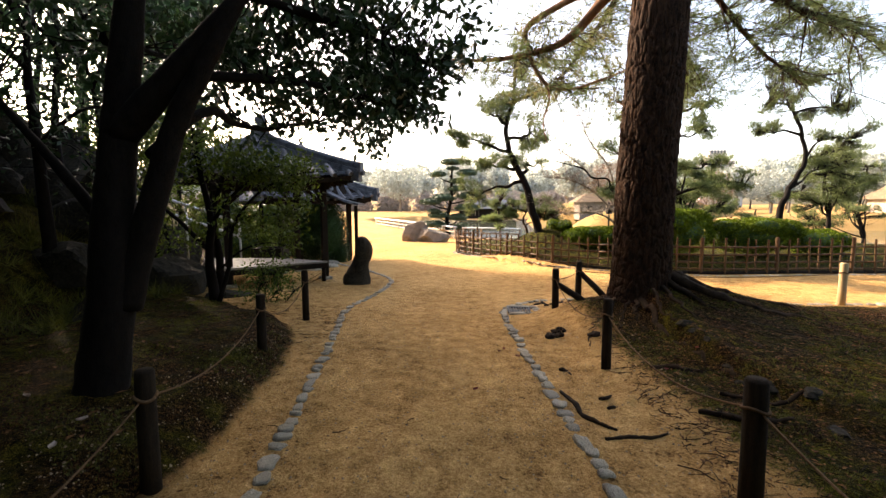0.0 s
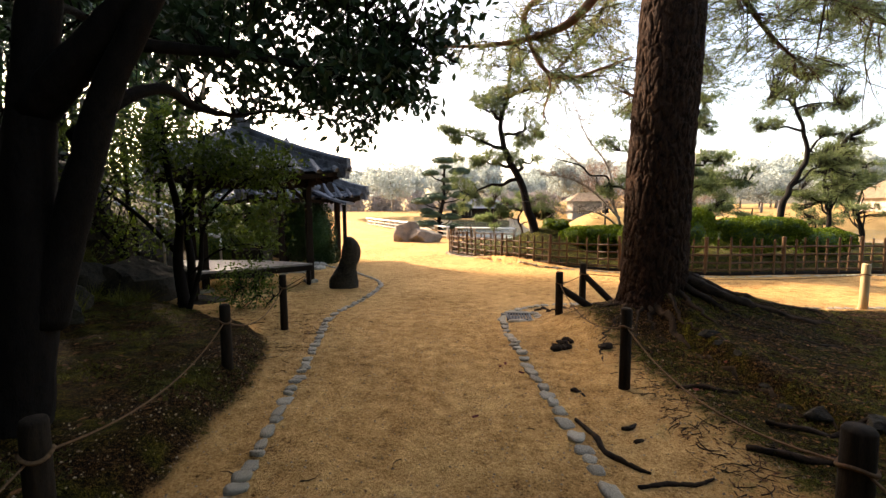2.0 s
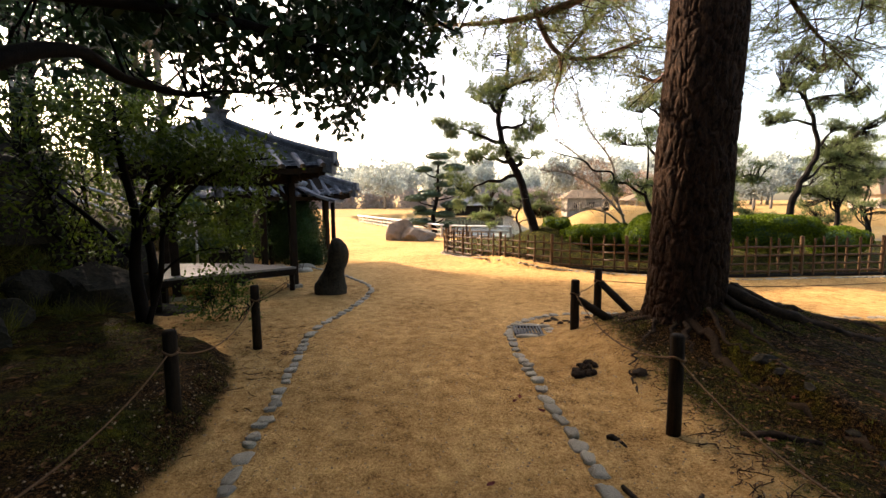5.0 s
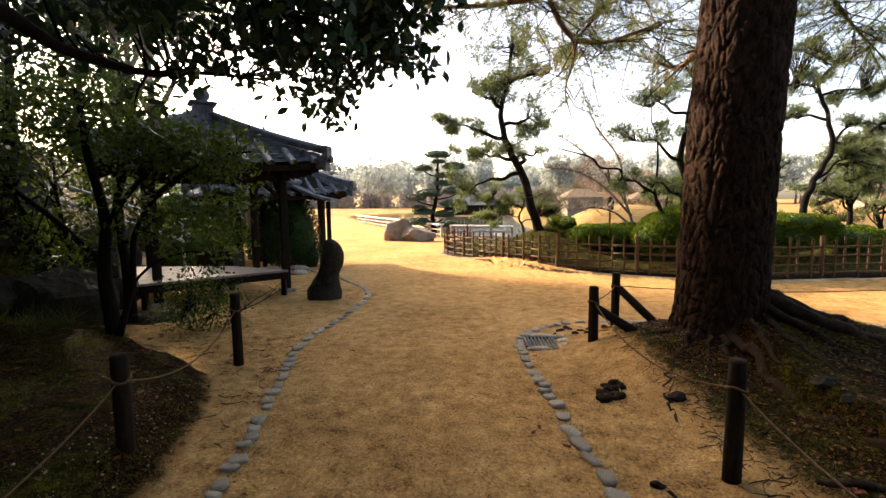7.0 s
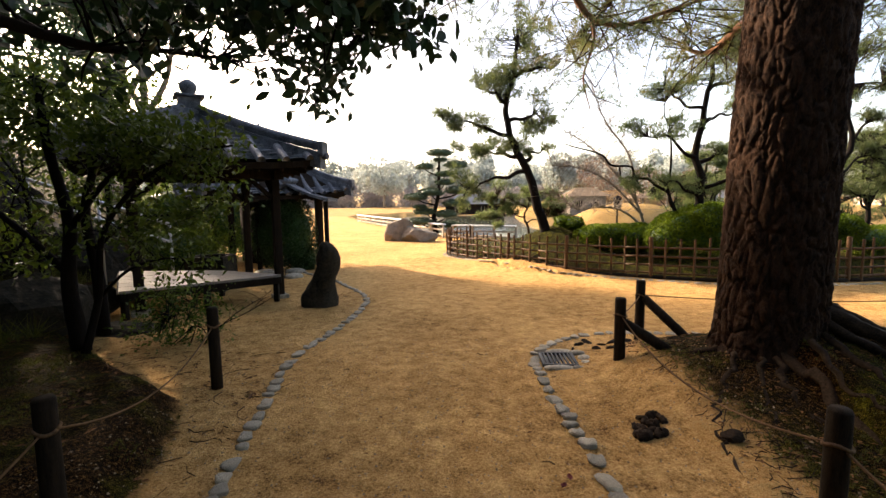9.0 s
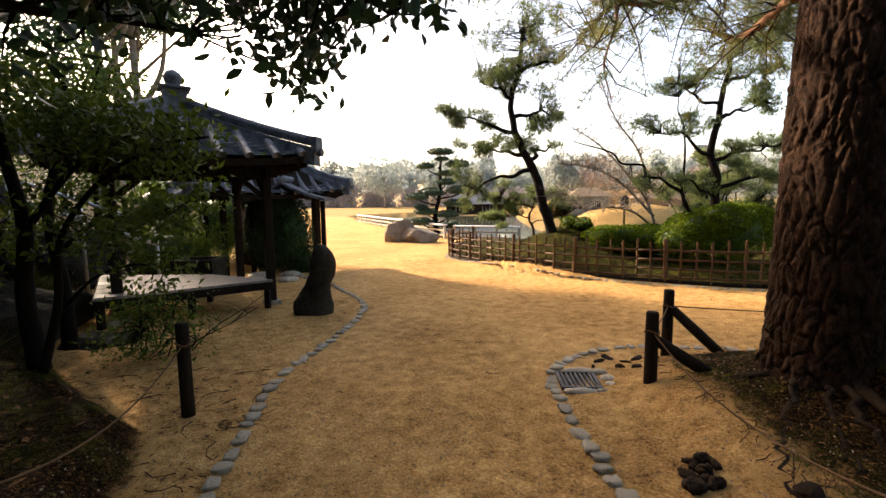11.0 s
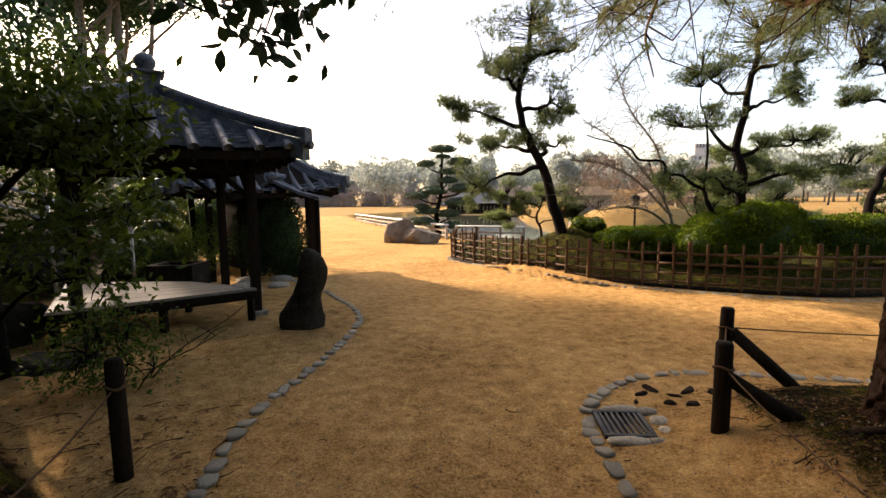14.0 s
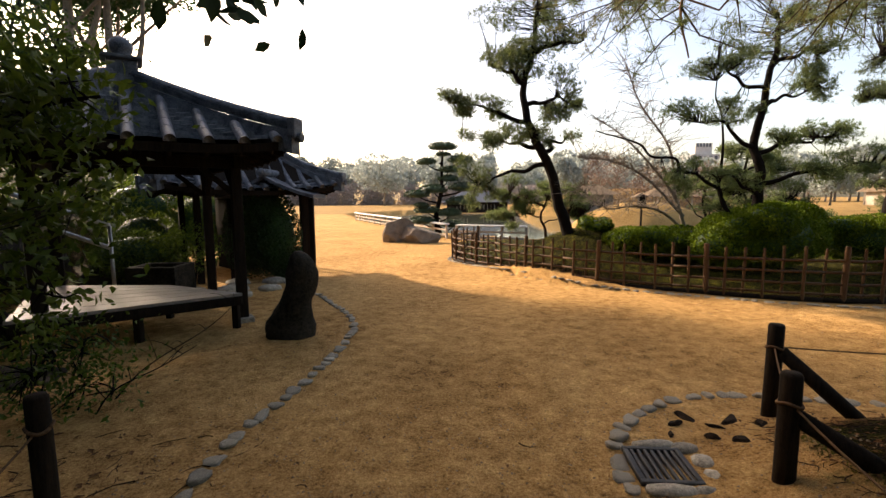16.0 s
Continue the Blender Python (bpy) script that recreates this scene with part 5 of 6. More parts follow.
# unseen solid bushes added at the path start to block light from behind
for k, (x, y, r, h) in enumerate(((-2.7, -1.3, 1.0, 2.6), (-4.3, 0.4, 1.1, 2.8), (-6.0, 1.6, 1.2, 3.0), (-1.4, -3.6, 1.3, 3.0), (2.8, -2.3, 1.2, 2.8), (4.8, -1.5, 1.3, 2.9), (6.9, -0.9, 1.3, 3.0), (9.0, -0.2, 1.3, 3.0), (1.0, -4.8, 1.4, 3.2))):
    z = land(x, y)[0]
    bush("undergrowth", [(x, y, z + h * 0.42, r, r * 0.9, h * 0.55, 1800)], 0.16, 0.08, M["leaf_deep"], "unseen dense bush added beside the start of the path to block light", 900 + k)
bush("bush", [(-6.8, 12.9, 0.3, 0.9, 0.7, 0.6, 5500), (-7.7, 14.4, 0.5, 0.8, 0.8, 0.8, 4500)], 0.07, 0.035, M["leaf_shrub"], "rounded green bush behind the pavilion", 61, core=True)
bush("bush", [(-5.6, 12.9, 0.5, 0.6, 0.5, 0.55, 1500)], 0.06, 0.03, M["leaf_shrub"], "small-leaved bush behind the bench", 62, stems=[([(-5.6, 12.9, -0.3), (-5.55, 12.9, 0.1), (-5.6, 12.9, 0.5)], 0.02, 0.01)], core=False, shell=0.1)


def pad_tree(name, label, base, trunk, limbs, pads, mat, seed, width=0.012, length=0.12, per=8, bark="bark", r0=0.16, r1=0.05, group="", density=1.0):
    """A garden pine: bent trunk, limbs, and flat pads of needles (x, y, z, rx, ry, rz, tufts)."""
    rng = np.random.default_rng(seed)
    def bent(pts, k):
        out = []
        for i, p in enumerate(spline(pts, 3)):
            w = 0.0 if i == 0 else k
            out.append(tuple(np.array(p[:3]) + rng.normal(size=3) * w))
        return out

    ls = [(bent(trunk, 0.025), r0, r1, "trunk")] + [(bent(l, 0.045), r0 * 0.42, r1 * 0.25, "branch") for l in limbs]
    starts = [tuple(p[:3]) for l in ls for p in spline(l[0], 5)][4:]
    ragged = []
    for p in pads:
        for _ in range(6):
            o = rng.normal(size=3) * (p[3] * 0.62, p[4] * 0.6, p[5] * 1.3)
            w = rng.uniform(0.35, 0.7)
            ragged.append((p[0] + o[0], p[1] + o[1], p[2] + o[2], p[3] * w, p[4] * w, p[5] * rng.uniform(0.6, 1.3), max(4, int(p[6] * density * 0.4))))
    tips = in_blobs(rng, ragged, 0.05)
    tw = twigs_to(rng, starts, tips[:: max(1, len(tips) // 800)], 0.009)
    me = bpy.data.meshes.new("twigs")
    tw.to_mesh(me)
    tw.free()
    return tree(name, label, base, M[bark], ls, [needle_mesh("crown", lumpy(rng, tips, 0.05, 2), length, width, rng, per, 0.75)], mat, "pine tree", group, [("twig_mass", me, M[bark])])


# leaning pine behind the fence
pad_tree("pine_tree", "leaning garden pine with layered needle pads", spot(2.5, 15.4, 0.05), [(2.55, 15.4, 0.1), (2.47, 15.4, 0.7), (2.2, 15.4, 1.53), (1.83, 15.4, 2.57), (1.45, 15.4, 3.3), (1.36, 15.4, 4.2), (1.58, 15.4, 4.9), (1.66, 15.4, 5.9)],
         [[(1.91, 15.4, 2.29), (1.22, 15.3, 2.09), (0.59, 15.2, 1.95), (0.2, 15.2, 1.65)], [(1.45, 15.4, 3.3), (0.58, 15.4, 3.6), (-0.38, 15.3, 3.8)], [(1.85, 15.4, 2.55), (2.15, 15.5, 2.85), (2.5, 15.6, 2.95)], [(1.75, 15.4, 2.7), (1.2, 15.6, 2.8), (0.6, 15.6, 2.95)],
          [(1.4, 15.4, 3.7), (2.0, 15.3, 3.8), (2.6, 15.2, 3.7)], [(1.36, 15.4, 4.2), (0.95, 15.4, 4.5), (0.6, 15.4, 4.6)], [(1.58, 15.4, 4.9), (2.2, 15.4, 5.1), (2.7, 15.4, 5.1)]],
         [(-0.3, 15.3, 3.82, 0.45, 0.4, 0.13, 100), (0.45, 15.4, 3.68, 0.5, 0.4, 0.13, 90), (2.2, 15.6, 3.0, 0.45, 0.4, 0.17, 100), (0.6, 15.6, 2.95, 0.5, 0.5, 0.15, 120), (1.3, 15.4, 3.0, 0.5, 0.4, 0.15, 80), (0.25, 15.2, 1.7, 0.4, 0.35, 0.24, 90), (2.4, 15.3, 3.75, 0.55, 0.5, 0.18, 110), (0.9, 15.4, 4.55, 0.6, 0.5, 0.2, 120),
          (1.5, 15.4, 4.9, 0.8, 0.6, 0.22, 140), (2.4, 15.4, 5.15, 0.6, 0.5, 0.22, 100), (1.1, 15.4, 5.6, 0.7, 0.6, 0.3, 120), (1.75, 15.4, 6.3, 0.6, 0.6, 0.4, 120)],
         M["needle"], 71, 0.012, 0.12, 9, "bark", 0.17, 0.05)
# low spreading pine
pad_tree("pine_tree", "small spreading garden pine behind the fence", spot(2.25, 17.4, 0.05), [(2.25, 17.4, -0.2), (2.3, 17.4, 0.4), (2.2, 17.4, 1.0), (2.35, 17.4, 1.5)],
         [[(2.2, 17.4, 0.9), (1.7, 17.3, 1.0), (1.2, 17.2, 0.95)], [(2.25, 17.4, 0.7), (2.8, 17.4, 0.9), (3.3, 17.3, 0.9)], [(2.25, 17.4, 1.2), (1.8, 17.5, 1.4), (1.3, 17.5, 1.5)]],
         [(1.2, 17.2, 0.95, 0.45, 0.4, 0.12, 80), (3.2, 17.3, 0.95, 0.4, 0.4, 0.12, 70), (1.4, 17.5, 1.5, 0.5, 0.4, 0.14, 90), (2.4, 17.4, 1.65, 0.7, 0.5, 0.18, 120), (2.9, 17.4, 1.35, 0.5, 0.4, 0.14, 80), (1.9, 17.4, 1.2, 0.5, 0.4, 0.12, 70)], M["needle"], 72, 0.013, 0.12, 8, "bark_pine", 0.06, 0.02)
# many-stemmed pine on the right
pad_tree("pine_tree", "wide garden pine with crooked dark limbs", spot(5.9, 13.6, 0.05), [(5.92, 13.6, 0.2), (5.86, 13.6, 0.8), (5.95, 13.6, 1.66), (5.76, 13.6, 2.45), (5.87, 13.6, 3.23), (5.98, 13.6, 4.0), (6.1, 13.6, 4.9)],
         [[(5.6, 13.9, 0.4), (5.34, 13.8, 1.26), (4.74, 13.8, 1.9), (3.92, 13.8, 2.36), (3.23, 13.8, 2.71), (2.66, 13.8, 2.8)], [(5.8, 13.6, 2.3), (6.3, 13.6, 2.5), (6.9, 13.7, 2.55), (7.5, 13.7, 2.8)], [(5.76, 13.6, 2.45), (5.2, 13.6, 2.9), (4.6, 13.5, 3.0)], [(5.87, 13.6, 3.2), (6.4, 13.7, 3.5), (7.0, 13.7, 3.6)],
          [(5.9, 13.6, 3.4), (5.4, 13.6, 3.8), (4.9, 13.6, 4.0)], [(5.7, 14.0, 0.4), (5.35, 14.0, 1.6), (5.3, 14.0, 2.8), (5.2, 14.0, 3.9)], [(5.9, 13.6, 1.7), (6.6, 13.4, 1.95), (7.3, 13.4, 2.0), (8.0, 13.4, 2.1)], [(5.93, 13.6, 1.4), (5.4, 13.4, 1.75), (4.9, 13.3, 1.8)], [(5.98, 13.6, 4.0), (6.5, 13.6, 4.3), (6.9, 13.6, 4.3)]],
         [(4.7, 13.4, 1.86, 0.5, 0.45, 0.11, 90), (5.3, 13.4, 1.9, 0.4, 0.4, 0.1, 60), (7.6, 13.4, 2.15, 0.6, 0.5, 0.13, 120), (6.8, 13.4, 2.02, 0.4, 0.4, 0.1, 60), (4.7, 13.5, 3.05, 0.5, 0.45, 0.12, 90), (7.2, 13.7, 2.75, 0.55, 0.45, 0.13, 110), (6.5, 13.6, 2.62, 0.45, 0.4, 0.1, 70), (6.9, 13.7, 3.6, 0.5, 0.45, 0.13, 100), (5.0, 13.6, 4.0, 0.55, 0.5, 0.14, 100),
          (6.6, 13.6, 4.3, 0.5, 0.5, 0.14, 100), (5.5, 13.6, 4.5, 0.5, 0.5, 0.14, 80), (6.1, 13.6, 5.0, 0.6, 0.5, 0.2, 100), (5.5, 13.8, 3.3, 0.4, 0.4, 0.1, 60)], M["needle_garden"], 73, 0.01, 0.1, 9, "bark", 0.13, 0.045)
# bare spreading shrub-tree beside it


def bare_tree(name, x, y, arms, seed, label, reach=0.9, twigs=90, mat="twig", r0=0.06):
    rng = np.random.default_rng(seed)
    root = thing(name, spot(x, y, 0.05), label, "tree")
    bpy.context.view_layer.update()
    holder = root.matrix_world.inverted()
    bm = bmesh.new()
    for k, pts in enumerate(arms):
        b2 = bmesh.new()
        limb(b2, pts, r0 if k == 0 else r0 * 0.75, r0 * 0.15, 8, 6, 0.06, k)
        part("limb", b2, M["bark_grey"], root).matrix_parent_inverse = holder
        q = spline(pts, 8)
        for i in rng.integers(len(q) // 4, len(q), twigs):
            a = np.array(q[i][:3])
            d = rng.normal(size=3) * (0.6, 0.6, 0.3) + (0, 0, 0.25)
            d = d / np.linalg.norm(d) * reach * rng.uniform(0.3, 1)
            p = [a, a + d * 0.5 + rng.normal(size=3) * 0.06 * reach, a + d + rng.normal(size=3) * 0.1 * reach]
            tube(bm, p, [r0 * 0.14, r0 * 0.1, r0 * 0.05], 3, False)
    o = part("twig_mass", bm, M[mat], root)
    o["kind"] = "stuff"
    o.matrix_parent_inverse = holder


bare_tree("bare_tree", 5.3, 15.0, [[(5.3, 15.0, 0.2), (4.9, 15.0, 1.4), (4.3, 15.0, 2.2), (3.6, 15.0, 2.9), (3.0, 15.0, 3.3)], [(5.1, 15.0, 1.0), (4.2, 15.0, 1.9), (3.4, 15.0, 2.3), (2.6, 15.0, 2.4)], [(4.9, 15.0, 1.4), (4.7, 15.0, 2.6), (4.0, 15.0, 3.6), (3.6, 15.0, 4.6)], [(5.3, 15, 0.5), (4.6, 15, 1.1), (3.9, 15, 1.25), (3.3, 15, 1.2), (2.6, 14.9, 1.7)]], 81, "bare crooked tree with fine twigs", 0.95, 150, "bark_grey", 0.055)
# pine with a bent trunk by the water
pad_tree("pine_tree", "slender bent pine near the pond", spot(10.8, 16.1, 0.05), [(10.7, 16.1, -0.3), (10.75, 16.1, 1.2), (11.0, 16.1, 2.0), (11.4, 16.1, 2.8), (11.3, 16.1, 3.7), (10.9, 16.1, 4.6), (11.3, 16.1, 5.4)],
         [[(11.0, 16.1, 2.0), (11.6, 16.1, 2.5), (12.6, 16.1, 3.0)], [(11.4, 16.1, 3.0), (12.0, 16.1, 3.6), (12.8, 16.1, 3.6)], [(11.2, 16.1, 3.8), (10.5, 16.1, 3.9), (10.0, 16.1, 3.8)], [(10.95, 16.1, 4.5), (11.8, 16.1, 4.7), (12.4, 16.1, 4.5)], [(10.9, 16.1, 4.6), (10.4, 16.1, 4.9), (10.0, 16.1, 4.8)]],
         [(12.4, 16.1, 3.05, 0.7, 0.5, 0.2, 100), (12.5, 16.1, 3.7, 0.7, 0.5, 0.15, 100), (10.2, 16.1, 3.85, 0.5, 0.5, 0.12, 70), (12.2, 16.1, 4.6, 0.7, 0.5, 0.15, 100), (10.3, 16.1, 4.95, 0.6, 0.5, 0.15, 80), (11.4, 16.1, 5.6, 0.9, 0.6, 0.25, 140)], M["needle"], 74, 0.013, 0.13, 8, "bark", 0.12, 0.04)
for k, (x, y, h, s) in enumerate(((8.6, 18.5, 3.0, 1.2), (13.6, 18.0, 3.6, 1.6), (16.5, 20, 4.2, 1.8), (9.6, 22.5, 3.2, 1.6), (14.5, 24, 3.2, 1.5))):
    rng = np.random.default_rng(90 + k)
    z = land(x, y)[0]
    pads = [(x + rng.normal() * s * 0.55, y + rng.normal() * s * 0.4, z + h * (0.45 + 0.11 * i), s * 0.5, s * 0.45, 0.16, 90) for i in range(6)]
    trunk = [(x, y, z - 0.1), (x + 0.15, y, z + h * 0.3), (x - 0.15, y, z + h * 0.6), (x + 0.1, y, z + h)]
    pad_tree("pine_tree", "garden pine with layered pads by the pond", (x, y, z - 0.05), trunk, [[trunk[1], tuple((np.array(trunk[1]) + p[:3]) / 2 + (0, 0, 0.1)), tuple(p[:3])] for p in pads], pads, M["needle"], 90 + k, 0.015, 0.14, 8, "bark", 0.1, 0.03, "pines by the pond")


def cloud_pine():
    """The clipped pine of rounded pads by the rail."""
    x, y, z = -1.25, 27.3, -0.42
    root = thing("clipped_pine", (x, y, z - 0.03), "cloud-pruned dark pine with rounded clipped pads", "pine tree")
    bpy.context.view_layer.update()
    holder = root.matrix_world.inverted()
    rng = np.random.default_rng(33)
    bm = bmesh.new()
    limb(bm, [(x - 0.1, y, z - 0.1), (x - 0.25, y, z + 1.0), (x + 0.0, y, z + 2.2), (x + 0.05, y, z + 3.4), (x + 0.1, y, z + 4.3)], 0.17, 0.05, 12, 6)
    part("trunk", bm, M["bark"], root).matrix_parent_inverse = holder
    for px, pz, rx, rz in ((0.1, 4.5, 0.62, 0.2), (-0.75, 3.75, 0.42, 0.16), (0.15, 4.1, 0.3, 0.1), (1.0, 3.85, 0.55, 0.2), (0.4, 3.35, 0.45, 0.15), (0.35, 2.9, 0.45, 0.17), (1.25, 2.45, 0.75, 0.24), (-1.25, 2.1, 0.55, 0.2), (-0.4, 2.35, 0.6, 0.24), (-1.0, 1.55, 0.3, 0.12), (1.0, 1.75, 0.65, 0.22), (-0.75, 1.3, 0.55, 0.2), (0.45, 1.15, 0.5, 0.2), (-1.0, 0.75, 0.6, 0.2), (0.6, 0.55, 0.5, 0.2)):
        py, rx, rz = rng.uniform(-0.3, 0.3), rx * 1.25, rz * 1.2
        bm = bmesh.new()
        limb(bm, [(x - 0.05, y, z + max(0.4, pz - 0.45)), (x + px * 0.6, y + py * 0.6, z + pz - 0.3), (x + px, y + py, z + pz - 0.08)], 0.05, 0.02, 6, 4)
        part("branch", bm, M["bark"], root).matrix_parent_inverse = holder
        pts = in_blobs(rng, [(x + px, y + py, z + pz, rx, rx * 0.9, rz, 700 * rx / 0.5)], 0.0)
        pts[:, 2] = np.maximum(pts[:, 2], z + pz - rz * 0.5)
        bm = bmesh.new()
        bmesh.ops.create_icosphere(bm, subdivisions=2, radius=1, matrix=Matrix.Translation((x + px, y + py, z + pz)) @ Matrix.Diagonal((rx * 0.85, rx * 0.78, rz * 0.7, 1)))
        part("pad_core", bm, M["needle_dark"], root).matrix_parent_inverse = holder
        o = part("pad", needle_mesh("pad", pts, 0.09, 0.03, rng, 6, 0.8), M["needle_dark"], root, "dense rounded pad of needles", False)
        o["kind"] = "stuff"
        o.matrix_parent_inverse = holder


cloud_pine()

# ---------------------------------------------------------------- fenced garden

for k, (bl, lab) in enumerate((
        ([(4.3, 14.6, 0.42, 1.25, 0.8, 0.5, 17000)], "low rounded clipped azalea bush"),
        ([(6.2, 13.7, 0.7, 1.35, 0.9, 0.8, 22000), (5.2, 13.6, 0.5, 0.7, 0.7, 0.55, 10000)], "large rounded clipped azalea bush"),
        ([(8.5, 13.8, 0.6, 1.5, 0.9, 0.62, 20000)], "broad rounded clipped azalea bush"),
        ([(10.5, 14.0, 0.35, 0.9, 0.7, 0.5, 10000)], "low rounded clipped azalea bush"),
        ([(3.2, 15.6, 0.75, 0.5, 0.5, 0.3, 3000)], "small dark clipped bush on the mound"))):
    brng = np.random.default_rng(150 + k)
    lumps = []
    for x, y, z, rx, ry, rz, c in bl:
        lumps.append((x, y, z - 0.05, rx * 0.88, ry * 0.88, rz * 0.88, c * 0.45))
        for _ in range(9):
            a, up = brng.uniform(0, 6.28), brng.uniform(-0.2, 0.75)
            q = math.sqrt(1 - min(0.99, abs(up)) ** 2)
            lumps.append((x + rx * 0.62 * q * math.cos(a), y + ry * 0.62 * q * math.sin(a), z + rz * 0.6 * up, rx * 0.38, ry * 0.42, rz * 0.4, c * 0.1))
    bl = lumps
    bush("azalea_bush", bl, 0.055, 0.034, M["leaf_hedge"], lab, 100 + k, shell=0.68)


def fence():
    root = thing("bamboo_fence", (4.0, 12.35, base_z(12.35)), "low lattice fence of brown bamboo tied with dark twine", "fence")
    bpy.context.view_layer.update()
    holder = root.matrix_world.inverted()
    bm = bmesh.new()
    tube(bm, [(0, 0, 0), (0, 0, 0.3), (0, 0, 0.6), (0, 0, 0.99), (0, 0, 1.0)], [1, 0.98, 0.97, 0.95, 0.75], 8)
    pole = bpy.data.meshes.new("bamboo_pole")
    bm.to_mesh(pole)
    bm.free()
    line = [Vector((p[0], p[1], 0)) for p in spline(FENCE, 14)]
    rnd = random.Random(9)
    run, nxt, k = 0.0, 0.0, 0
    spots = []
    for a, b in zip(line, line[1:]):
        seg = (b - a).length
        while nxt <= run + seg:
            spots.append((a.lerp(b, (nxt - run) / seg), (b - a).normalized()))
            nxt += 0.275
        run += seg
    for k, (p, d) in enumerate(spots):
        thick = k % 7 == 3
        r = 0.046 if thick else rnd.uniform(0.021, 0.027)
        nrm = Vector((-d.y, d.x, 0)) * (0.0 if thick else (0.028 if k % 2 else -0.028))
        h = (0.9 if thick else rnd.uniform(0.84, 0.9))
        o = part("fence_post" if thick else "bamboo_pole", pole, M["bamboo"], root)
        o.matrix_world = pose(p.x + nrm.x, p.y + nrm.y, base_z(p.y) + 0.02, rnd.uniform(-1.5, 1.5), rnd.uniform(-1.5, 1.5), rnd.uniform(0, 360)) @ Matrix.Diagonal((r, r, h, 1))
        o.matrix_parent_inverse = holder
        o.matrix_world = pose(p.x + nrm.x, p.y + nrm.y, base_z(p.y) + 0.02, rnd.uniform(-1.5, 1.5), rnd.uniform(-1.5, 1.5), rnd.uniform(0, 360)) @ Matrix.Diagonal((r, r, h, 1))
    n = 8
    for s in range(0, len(spots) - 1, n):
        q = spots[s: s + n + 1]
        if len(q) < 2:
            continue
        for h in (0.13, 0.3, 0.49, 0.68):
            bm = bmesh.new()
            tube(bm, [(p.x, p.y, base_z(p.y) + h + 0.006 * math.sin(i * 2.1 + s)) for i, (p, d) in enumerate(q)], 0.023, 8)
            part("bamboo_rail", bm, M["bamboo"], root).matrix_parent_inverse = holder
        for h in (0.13, 0.3, 0.49, 0.68):
            bm = bmesh.new()
            for p, d in q[:-1]:
                bmesh.ops.create_icosphere(bm, subdivisions=1, radius=0.026, matrix=Matrix.Translation((p.x, p.y, base_z(p.y) + h)))
            o = part("twine_knot", bm, M["twine"], root, "dark twine knots")
            o["kind"] = "stuff"
            o.matrix_parent_inverse = holder
    # dark plinth log along the foot
    for s in range(0, len(spots) - 1, n):
        q = spots[s: s + n + 1]
        bm = bmesh.new()
        tube(bm, [(p.x, p.y, base_z(p.y) + 0.035) for p, d in q], 0.045, 8)
        part("foot_rail", bm, M["wood_dark"], root).matrix_parent_inverse = holder


fence()


def lantern():
    x, y = 6.3, 20.6
    z = land(x, y)[0]
    root = thing("garden_lamp", (x, y, z - 0.02), "dark box-shaped garden lamp on a thin post", "lamp")
    bm = bmesh.new()
    box(bm, (0.06, 0.06, 1.2), pose(0, 0, 0.6), 0.006)
    part("pole", bm, M["wood_dark"], root)
    bm = bmesh.new()
    box(bm, (0.24, 0.24, 0.42), pose(0, 0, 1.38), 0.01)
    lamp_box = part("lamp_box", bm, M["wood_dark"], root)
    bm = bmesh.new()
    bmesh.ops.create_cone(bm, segments=4, radius1=0.24, radius2=0.03, depth=0.12, cap_ends=True, matrix=pose(0, 0, 1.65, 0, 0, 45))
    part("lamp_cap", bm, M["wood_dark"], lamp_box, "", False)


lantern()


def low_rail(name, a, b, n, label):
    a, b = Vector(a), Vector(b)
    root = thing(name, tuple(a), label, "railing")
    bpy.context.view_layer.update()
    holder = root.matrix_world.inverted()
    d = (b - a)
    ang = math.atan2(d.y, d.x)
    for h, w, t, mat in ((0.68, 0.3, 0.06, "rail_white"), (0.4, 0.05, 0.09, "rail_post"), (0.15, 0.05, 0.09, "rail_post")):
        bm = bmesh.new()
        m = (a + b) / 2
        box(bm, (d.length, w, t), Matrix.Translation((m.x, m.y, m.z + h)) @ Matrix.Rotation(ang, 4, "Z"), 0.01)
        part("rail", bm, M[mat], root).matrix_parent_inverse = holder
    for i in range(n + 1):
        p = a.lerp(b, i / n)
        bm = bmesh.new()
        box(bm, (0.1, 0.1, 0.7), pose(p.x, p.y, p.z + 0.31, 0, 0, math.degrees(ang)), 0.008)
        part("rail_post", bm, M["rail_post"], root).matrix_parent_inverse = holder


low_rail("path_railing", (-0.9, 25.2, -0.41), (-9.8, 44.2, -0.41), 12, "low timber railing with a bleached white top board along the pond")
low_rail("path_railing", (-0.4, 24.7, -0.41), (2.6, 23.4, -0.45), 3, "short timber railing with a bleached white top board")

# ---------------------------------------------------------------- far side of the pond


